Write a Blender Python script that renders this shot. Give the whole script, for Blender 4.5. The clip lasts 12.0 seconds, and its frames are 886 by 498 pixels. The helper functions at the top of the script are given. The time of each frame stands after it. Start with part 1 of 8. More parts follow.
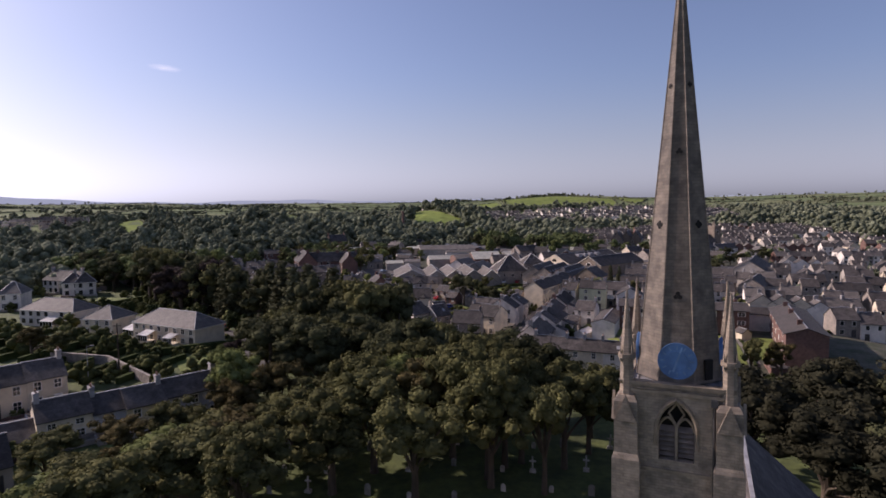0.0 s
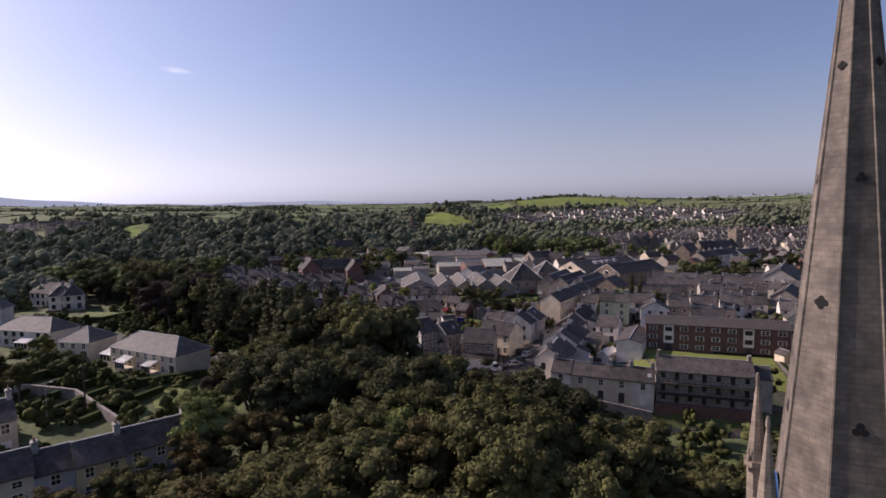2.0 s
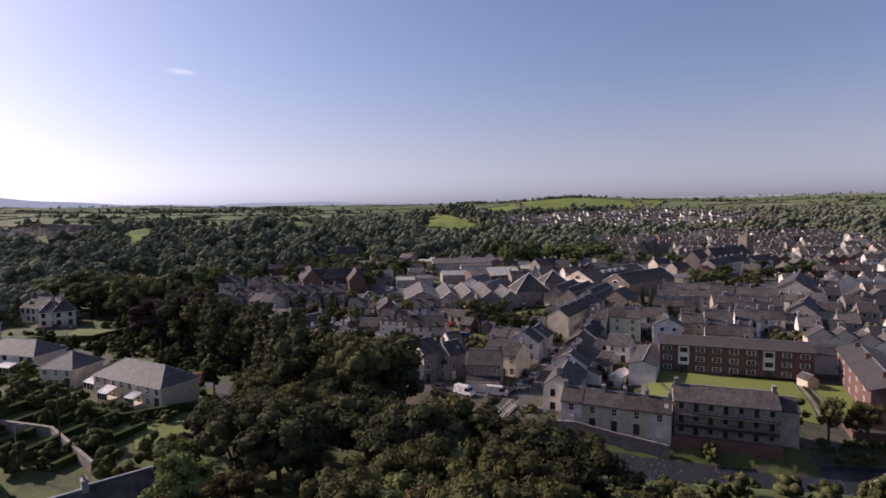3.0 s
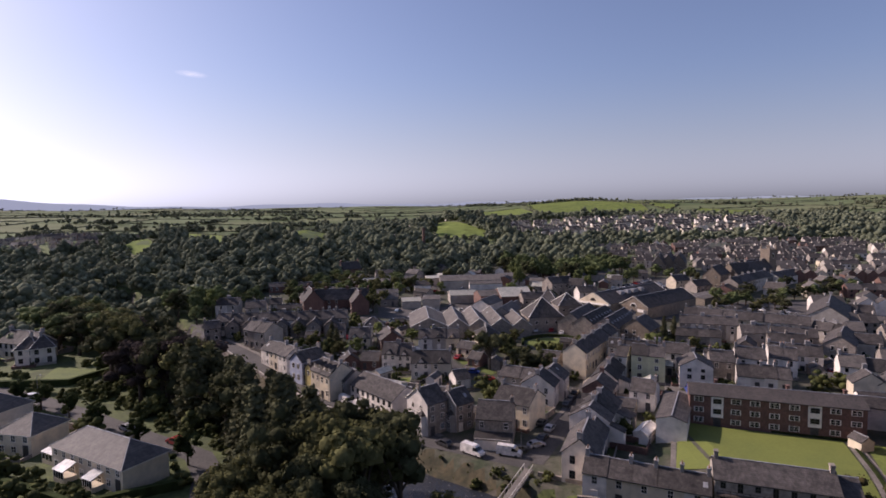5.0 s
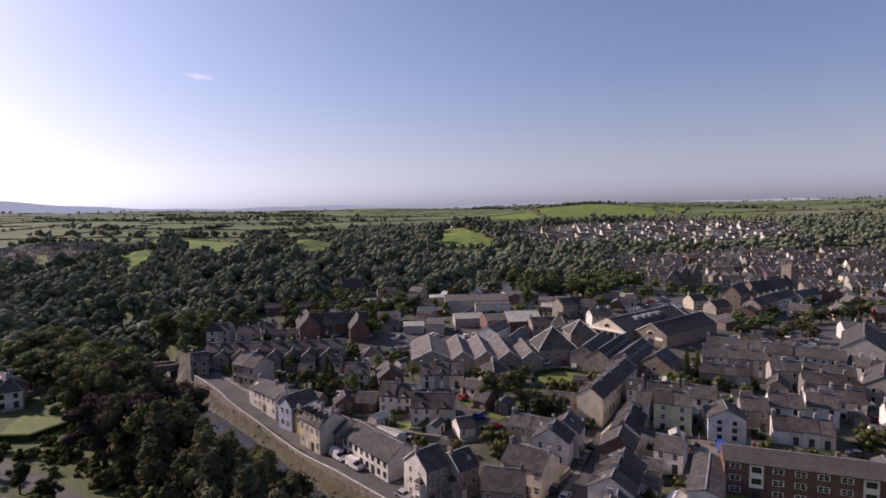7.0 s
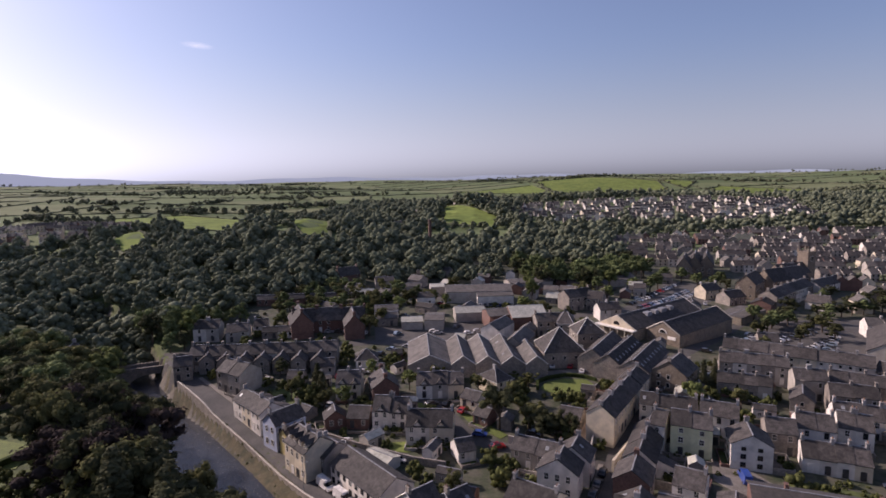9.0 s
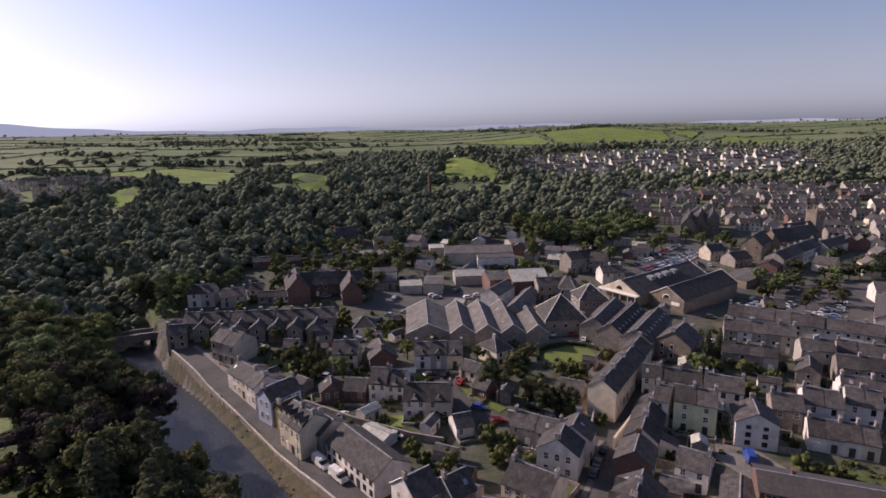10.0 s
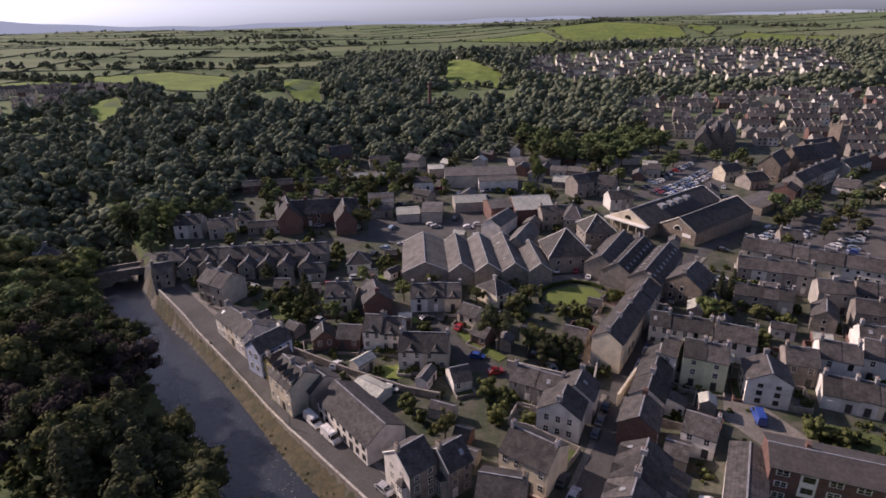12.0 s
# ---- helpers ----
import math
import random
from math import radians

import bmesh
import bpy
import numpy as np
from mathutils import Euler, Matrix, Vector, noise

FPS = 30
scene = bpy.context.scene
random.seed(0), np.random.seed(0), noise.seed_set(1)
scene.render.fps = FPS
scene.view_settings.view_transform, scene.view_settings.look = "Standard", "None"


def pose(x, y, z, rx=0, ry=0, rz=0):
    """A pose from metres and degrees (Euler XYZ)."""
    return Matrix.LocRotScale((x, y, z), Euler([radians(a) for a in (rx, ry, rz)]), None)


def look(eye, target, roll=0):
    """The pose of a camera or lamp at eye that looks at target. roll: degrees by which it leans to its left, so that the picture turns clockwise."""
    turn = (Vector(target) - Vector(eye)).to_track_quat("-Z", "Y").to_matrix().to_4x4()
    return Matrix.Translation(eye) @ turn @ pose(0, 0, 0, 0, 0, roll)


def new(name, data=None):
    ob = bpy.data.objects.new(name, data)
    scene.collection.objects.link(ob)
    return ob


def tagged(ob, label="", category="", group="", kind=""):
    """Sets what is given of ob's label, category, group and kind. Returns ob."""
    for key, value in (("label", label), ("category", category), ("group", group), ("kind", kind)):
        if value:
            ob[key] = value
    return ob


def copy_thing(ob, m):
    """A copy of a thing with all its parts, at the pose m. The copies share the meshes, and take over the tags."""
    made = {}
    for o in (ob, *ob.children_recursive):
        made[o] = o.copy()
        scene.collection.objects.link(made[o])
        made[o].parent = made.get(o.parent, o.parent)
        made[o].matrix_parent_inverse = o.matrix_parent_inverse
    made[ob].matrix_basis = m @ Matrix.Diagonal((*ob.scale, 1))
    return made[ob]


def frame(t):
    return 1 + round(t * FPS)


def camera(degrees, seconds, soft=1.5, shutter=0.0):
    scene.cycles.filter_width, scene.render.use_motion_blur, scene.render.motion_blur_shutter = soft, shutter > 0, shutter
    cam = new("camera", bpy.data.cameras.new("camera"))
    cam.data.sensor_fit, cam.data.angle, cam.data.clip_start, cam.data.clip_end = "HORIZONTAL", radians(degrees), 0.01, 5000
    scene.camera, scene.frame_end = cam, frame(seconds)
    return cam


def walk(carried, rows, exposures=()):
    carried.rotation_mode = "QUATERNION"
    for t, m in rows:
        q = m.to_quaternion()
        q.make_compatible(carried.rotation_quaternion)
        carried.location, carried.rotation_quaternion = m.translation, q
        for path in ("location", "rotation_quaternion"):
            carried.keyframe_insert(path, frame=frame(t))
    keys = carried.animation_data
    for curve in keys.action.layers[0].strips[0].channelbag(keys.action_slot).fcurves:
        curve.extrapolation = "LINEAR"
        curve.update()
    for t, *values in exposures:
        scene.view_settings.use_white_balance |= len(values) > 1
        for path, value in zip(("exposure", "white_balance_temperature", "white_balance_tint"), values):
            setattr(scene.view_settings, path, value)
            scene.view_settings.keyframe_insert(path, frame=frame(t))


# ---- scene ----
cam = camera(76.7, 12.0, 1.7)
METRES, EYE, TILT, LEAN, TURN = 100.0, 34.0, -4.4, 0.5, 0.0
ROWS = [
    (0.0, 0.0, 0.0, 0.0, -0.0, 0.0, -0.0),
    (0.5, 0.0004, 0.0337, 0.0019, 0.29, -0.0, -0.02),
    (1.0, 0.0008, 0.0658, 0.005, 0.55, 0.03, -0.0),
    (1.5, 0.0008, 0.1016, 0.0163, 0.81, 0.05, 0.04),
    (2.0, 0.001, 0.1354, 0.0329, 1.05, 0.06, 0.07),
    (2.5, 0.0008, 0.1722, 0.0556, 1.27, 0.06, 0.1),
    (3.0, 0.0024, 0.2064, 0.0771, 1.5, 0.06, 0.11),
    (5.0, 0.0071, 0.3472, 0.1707, 2.45, 0.1, 0.11),
    (5.5, 0.0082, 0.3864, 0.1952, 2.66, 0.12, 0.07),
    (6.0, 0.0099, 0.4228, 0.2182, 2.84, 0.15, 0.09),
    (6.5, 0.011, 0.4626, 0.2427, 3.02, 0.18, 0.07),
    (7.0, 0.013, 0.5001, 0.2656, 3.17, 0.21, 0.05),
    (8.0, 0.0165, 0.5755, 0.311, 3.36, 0.22, 0.07),
    (8.4, 0.0179, 0.6056, 0.3291, 3.42, 0.0, 0.08),
    (8.8, 0.0192, 0.6358, 0.3471, 3.47, -1.75, 0.09),
    (9.0, 0.0199, 0.6509, 0.3562, 3.5, -2.77, 0.1),
    (9.5, 0.0215, 0.6888, 0.3805, 3.56, -5.39, 0.11),
    (10.0, 0.0236, 0.7241, 0.4031, 3.61, -7.83, 0.14),
    (10.5, 0.0254, 0.7587, 0.4251, 3.68, -10.28, 0.21),
    (11.0, 0.0268, 0.7936, 0.4467, 3.73, -12.71, 0.27),
    (11.5, 0.0286, 0.8307, 0.4691, 3.79, -15.37, 0.29),
    (12.0, 0.0303, 0.8656, 0.4824, 3.85, -17.81, 0.35),
]
walk(cam, [(t, pose(0, 0, EYE, TILT, LEAN, TURN) @ pose(METRES * x, METRES * y, METRES * z, 90 + pitch, roll, yaw)) for t, x, y, z, yaw, pitch, roll in ROWS],
     [(0.0, 0.2, 6180, 31), (12.0, 0.2, 6180, 31)])

# ---- light ----
SUN_AZIMUTH, SUN_ELEVATION = -67.0, 30.0     # degrees to the right of the way ahead; above the horizon
world = bpy.data.worlds.new("sky")
scene.world = world
world.use_nodes = True
wn = world.node_tree.nodes
sky = wn.new("ShaderNodeTexSky")
sky.sky_type = "NISHITA"
sky.sun_disc = False
sky.sun_elevation = radians(SUN_ELEVATION)
sky.sun_rotation = radians(SUN_AZIMUTH)
sky.air_density, sky.dust_density, sky.ozone_density = 1.0, 1.4, 3.0
wn["Background"].inputs["Strength"].default_value = 0.094
soft = wn.new("ShaderNodeHueSaturation")
soft.inputs["Saturation"].default_value = 0.9
world.node_tree.links.new(sky.outputs[0], soft.inputs["Color"])
# pale haze low over the whole horizon
way, up_of, low, pale = wn.new("ShaderNodeTexCoord"), wn.new("ShaderNodeSeparateXYZ"), wn.new("ShaderNodeMapRange"), wn.new("ShaderNodeMix")
low.interpolation_type = "SMOOTHSTEP"
low.inputs[1].default_value, low.inputs[2].default_value, low.inputs[3].default_value, low.inputs[4].default_value = -0.02, 0.24, 0.9, 0.0
grey, tint = wn.new("ShaderNodeRGBToBW"), wn.new("ShaderNodeMix")
pale.data_type = tint.data_type = "RGBA"
tint.blend_type = "MULTIPLY"
tint.inputs[0].default_value, tint.inputs[7].default_value = 1.0, (1.06, 1.12, 1.22, 1)
world.node_tree.links.new(soft.outputs[0], grey.inputs[0])
world.node_tree.links.new(grey.outputs[0], tint.inputs[6])
world.node_tree.links.new(tint.outputs[2], pale.inputs[7])
near, milk = wn.new("ShaderNodeMapRange"), wn.new("ShaderNodeMix")
near.interpolation_type = "SMOOTHSTEP"
near.inputs[1].default_value, near.inputs[2].default_value, near.inputs[3].default_value, near.inputs[4].default_value = -0.02, 0.13, 1.0, 0.0
milk.data_type = "RGBA"
milk.inputs[6].default_value, milk.inputs[7].default_value = (1.0, 1.1, 1.22, 1), (1.22, 1.34, 1.46, 1)
world.node_tree.links.new(up_of.outputs[2], near.inputs[0])
world.node_tree.links.new(near.outputs[0], milk.inputs[0])
world.node_tree.links.new(milk.outputs[2], tint.inputs[7])
world.node_tree.links.new(way.outputs["Generated"], up_of.inputs[0])
world.node_tree.links.new(up_of.outputs[2], low.inputs[0])
world.node_tree.links.new(low.outputs[0], pale.inputs[0])
world.node_tree.links.new(soft.outputs[0], pale.inputs[6])
world.node_tree.links.new(pale.outputs[2], wn["Background"].inputs[0])
sun_lamp = bpy.data.lights.new("sun", "SUN")
sun_lamp.energy, sun_lamp.angle, sun_lamp.color = 4.5, radians(1.2), (1.0, 0.9, 0.74)
sun = new("sun", sun_lamp)
to_sun = Vector((math.sin(radians(SUN_AZIMUTH)) * math.cos(radians(SUN_ELEVATION)),
                 math.cos(radians(SUN_AZIMUTH)) * math.cos(radians(SUN_ELEVATION)), math.sin(radians(SUN_ELEVATION))))
sun.matrix_world = look(to_sun * 400, (0, 0, 0))

# ---- lie of the land ----
RIVER = [(-190, 330), (-150, 292), (-126, 264), (-105, 238), (-84, 218), (-62, 196), (-46, 178), (-37, 169), (-17, 151),
         (8, 134.5), (30, 124.5), (60, 119.5), (100, 114), (180, 110), (420, 124)]


def smooth(a, b, v):
    """0 below a, 1 above b, an even slope between."""
    k = min(1.0, max(0.0, (v - a) / (b - a)))
    return k * k * (3 - 2 * k)


def river_side(x, y):
    """Distance to the middle of the river; positive on the town's side."""
    best, side = 1e9, 1
    for (ax, ay), (bx, by) in zip(RIVER, RIVER[1:]):
        dx, dy = bx - ax, by - ay
        k = min(1, max(0, ((x - ax) * dx + (y - ay) * dy) / (dx * dx + dy * dy)))
        ex, ey = x - ax - k * dx, y - ay - k * dy
        d = math.hypot(ex, ey)
        if d < best:
            best, side = d, (1 if dx * ey - dy * ex > 0 else -1)
    return best * side


QUAY = ((-150, 7.6), (-126, 7.8), (-84, 8.6), (-62, 9.8), (-46, 11.0), (-37, 11.4), (-17, 11.4), (8, 9.2), (30, 8.6))
WATER = -9.5


def quay_off(x):
    """How far the quay wall stands from the middle of the river."""
    for (ax, ao), (bx, bo) in zip(QUAY, QUAY[1:]):
        if x <= bx:
            return ao + (bo - ao) * min(1, max(0, (x - ax) / (bx - ax)))
    return QUAY[-1][1]


def bump(x, y, cx, cy, sx, sy):
    return math.exp(-((x - cx) / sx) ** 2 - ((y - cy) / sy) ** 2)


def land(x, y):
    """Height of the open land away from the river."""
    r = math.hypot(x, y)
    hills = 8 * smooth(450, 1000, r) + 22 * smooth(900, 1900, r) + 24 * smooth(1800, 3300, r) * (1 + 0.7 * smooth(-200, 900, x))
    hills += smooth(700, 1800, r) * (7 * math.sin(x / 310 + 1) * math.cos(y / 420) + 4 * math.sin((x + y) / 170))
    hills += 26 * bump(x, y, 420, 1900, 420, 420) + 9 * bump(x, y, 330, 1740, 300, 260)
    hills += 21 * bump(x, y, -8, 880, 80, 120) + 22 * bump(x, y, -185, 650, 55, 75) + 15 * bump(x, y, -292, 540, 42, 55) + 14 * bump(x, y, -430, 620, 110, 110) + 17 * bump(x, y, 310, 1060, 260, 190)
    return hills + 17 * bump(x, y, -140, 470, 120, 110) + 6 * bump(x, y, -260, 420, 120, 160)


def ground(x, y):
    s = river_side(x, y) if -220 < x < 440 and -60 < y < 360 else (60 if y > 200 else -60)
    town = -6.2 + 0.02 * (min(max(y, 190), 420) - 190) - 1.7 * smooth(35, 60, x) * (1 - smooth(195, 250, y))
    town += 3.7 * smooth(40, 54, x) * (1 - smooth(108, 140, x)) * smooth(122, 146, y) * (1 - smooth(198, 235, y))
    town += 2.2 * smooth(205, 240, y) * (1 - smooth(330, 430, y)) * (1 - smooth(75, 110, x))
    church = 2.0 + 1.7 * bump(x, y, -62, 120, 30, 26) + 1.6 * bump(x, y, -120, 180, 60, 50)
    if s > 0:
        z = town
        w = quay_off(x)
        z = z + (-8.5 - z) * (1 - smooth(w - 0.9, w - 0.1, s))
        z = z + (-9.2 - z) * (1 - smooth(7.0, max(8.2, w - 1.0), s))
        z = z + (-10.9 - z) * (1 - smooth(5.6, 7.6, s))
    else:
        z = church + (-9.0 - church) * (1 - smooth(8, 30, -s))
        z = z + (-10.9 - z) * (1 - smooth(5.6, 8.6, -s))
    # grassy bank under the riverside apartments
    d = -0.309 * (x - 52.8) - 0.951 * (y - 131.6) - 5.2
    k = 0.951 * (x - 52.8) - 0.309 * (y - 131.6)
    if -36 < k < 18 and -8 < d < 12:
        z += max(0, -6.2 - 1.6 * max(0, d) - z) * smooth(-36, -30, k) * (1 - smooth(12, 18, k)) * smooth(-8, -5, d)
    return z + land(x, y)


# ---- materials ----
def material(name, base, dark=None, rough=0.8, metal=0.0, scale=3.0, fine=40.0, bump_by=0.25, bump_size=0.02, vary=0.12, stretch=(1, 1, 1),
             island=False, spec=0.5, grit=(0.66, 1.3)):
    """A surface with stains at one scale, grain at another, a little relief, and a shade that differs from object to object."""
    m = bpy.data.materials.new(name)
    m.use_nodes = True
    nt = m.node_tree
    n, li = nt.nodes, nt.links
    b = n["Principled BSDF"]
    b.inputs["Roughness"].default_value, b.inputs["Metallic"].default_value = rough, metal
    b.inputs["Specular IOR Level"].default_value = spec
    co = n.new("ShaderNodeNewGeometry")
    mp = n.new("ShaderNodeMapping")
    mp.inputs["Scale"].default_value = stretch
    li.new(co.outputs["Position"], mp.inputs["Vector"])
    big, small = n.new("ShaderNodeTexNoise"), n.new("ShaderNodeTexNoise")
    for t, s, d in ((big, 1 / scale, 6), (small, fine / 32, 7)):
        t.inputs["Scale"].default_value, t.inputs["Detail"].default_value = s, d
        li.new(mp.outputs[0], t.inputs["Vector"])
    dark = dark or tuple(c * 0.62 for c in base)
    base, dark = [(c[0] * 1.06, c[1] * 0.985, c[2] * 0.93) for c in (base, dark)]
    ramp = n.new("ShaderNodeMix")
    ramp.data_type = "RGBA"
    ramp.inputs[6].default_value, ramp.inputs[7].default_value = (*dark, 1), (*base, 1)
    st = n.new("ShaderNodeMapRange")
    st.inputs[1].default_value, st.inputs[2].default_value = 0.32, 0.62
    li.new(big.outputs[0], st.inputs[0])
    li.new(st.outputs[0], ramp.inputs[0])
    info = n.new("ShaderNodeObjectInfo")
    rnd = co.outputs["Random Per Island"] if island else info.outputs["Random"]
    hs = n.new("ShaderNodeHueSaturation")
    r1 = n.new("ShaderNodeMapRange")
    r1.inputs[3].default_value, r1.inputs[4].default_value = 1 - vary, 1 + vary
    li.new(rnd, r1.inputs[0])
    r2 = n.new("ShaderNodeMapRange")
    r2.inputs[1].default_value, r2.inputs[2].default_value = 0.25, 0.75
    r2.inputs[3].default_value, r2.inputs[4].default_value = grit
    li.new(small.outputs[0], r2.inputs[0])
    mul = n.new("ShaderNodeMath")
    mul.operation = "MULTIPLY"
    li.new(r1.outputs[0], mul.inputs[0])
    li.new(r2.outputs[0], mul.inputs[1])
    li.new(mul.outputs[0], hs.inputs["Value"])
    li.new(ramp.outputs[2], hs.inputs["Color"])
    li.new(hs.outputs[0], b.inputs["Base Color"])
    if bump_by:
        bu = n.new("ShaderNodeBump")
        bu.inputs["Strength"].default_value, bu.inputs["Distance"].default_value = bump_by, bump_size
        li.new(small.outputs[0], bu.inputs["Height"])
        li.new(bu.outputs[0], b.inputs["Normal"])
    return m


def coursed(m, width, height, joint, line, strength=0.6, axis="wall"):
    """Adds courses of blocks or slates to a material: shade from block to block and sunk joints."""
    nt = m.node_tree
    n, li = nt.nodes, nt.links
    b = n["Principled BSDF"]
    tc = n.new("ShaderNodeTexCoord")
    sep = n.new("ShaderNodeSeparateXYZ")
    li.new(tc.outputs["Object"], sep.inputs[0])
    com = n.new("ShaderNodeCombineXYZ")
    if axis == "round":
        turn = n.new("ShaderNodeMath")
        turn.operation = "ARCTAN2"
        li.new(sep.outputs[0], turn.inputs[0])
        li.new(sep.outputs[1], turn.inputs[1])
        wide = n.new("ShaderNodeMath")
        wide.operation = "MULTIPLY"
        wide.inputs[1].default_value = 1.7
        li.new(turn.outputs[0], wide.inputs[0])
        li.new(wide.outputs[0], com.inputs[0])
    elif axis == "wall":
        add = n.new("ShaderNodeMath")
        li.new(sep.outputs[0], add.inputs[0])
        li.new(sep.outputs[1], add.inputs[1])
        li.new(add.outputs[0], com.inputs[0])
    else:
        li.new(sep.outputs[0], com.inputs[0])
    li.new(sep.outputs[2], com.inputs[1])
    br = n.new("ShaderNodeTexBrick")
    br.inputs["Scale"].default_value = 1.0
    br.inputs["Brick Width"].default_value, br.inputs["Row Height"].default_value = width, height
    br.inputs["Mortar Size"].default_value = joint
    br.inputs["Color1"].default_value, br.inputs["Color2"].default_value = (1.15, 1.12, 1.08, 1), (0.74, 0.75, 0.78, 1)
    br.inputs["Mortar"].default_value = (*line, 1)
    li.new(com.outputs[0], br.inputs["Vector"])
    src = b.inputs["Base Color"].links[0].from_socket
    mx = n.new("ShaderNodeMix")
    mx.data_type, mx.blend_type = "RGBA", "MULTIPLY"
    mx.inputs[0].default_value = strength
    li.new(src, mx.inputs[6])
    li.new(br.outputs[0], mx.inputs[7])
    li.new(mx.outputs[2], b.inputs["Base Color"])
    bu = n.new("ShaderNodeBump")
    bu.inputs["Strength"].default_value, bu.inputs["Distance"].default_value, bu.invert = 0.5, 0.03, True
    li.new(br.outputs["Fac"], bu.inputs["Height"])
    old = b.inputs["Normal"].links
    if old:
        li.new(old[0].from_socket, bu.inputs["Normal"])
    li.new(bu.outputs[0], b.inputs["Normal"])
    return m


def foliage(name, lit, deep, island=False, glow=0.25, patch=2.2, vary=0.26, relief=0.0):
    # leaf colours redder and bluer; the blue stands in for haze
    lit, deep = [(c[0] * 1.06, c[1] * 1.03, c[2] * 1.25) for c in (lit, deep)]
    m = material(name, lit, deep, rough=0.85, scale=patch, fine=14 if not relief else 30, bump_by=1.0 if relief else 0, bump_size=relief, vary=vary, island=island, spec=0.04)
    n, li = m.node_tree.nodes, m.node_tree.links
    b = n["Principled BSDF"]
    tr = n.new("ShaderNodeBsdfTranslucent")
    li.new(b.inputs["Base Color"].links[0].from_socket, tr.inputs[0])
    mx = n.new("ShaderNodeMixShader")
    mx.inputs[0].default_value = glow
    li.new(b.outputs[0], mx.inputs[1])
    li.new(tr.outputs[0], mx.inputs[2])
    li.new(mx.outputs[0], n["Material Output"].inputs[0])
    return m


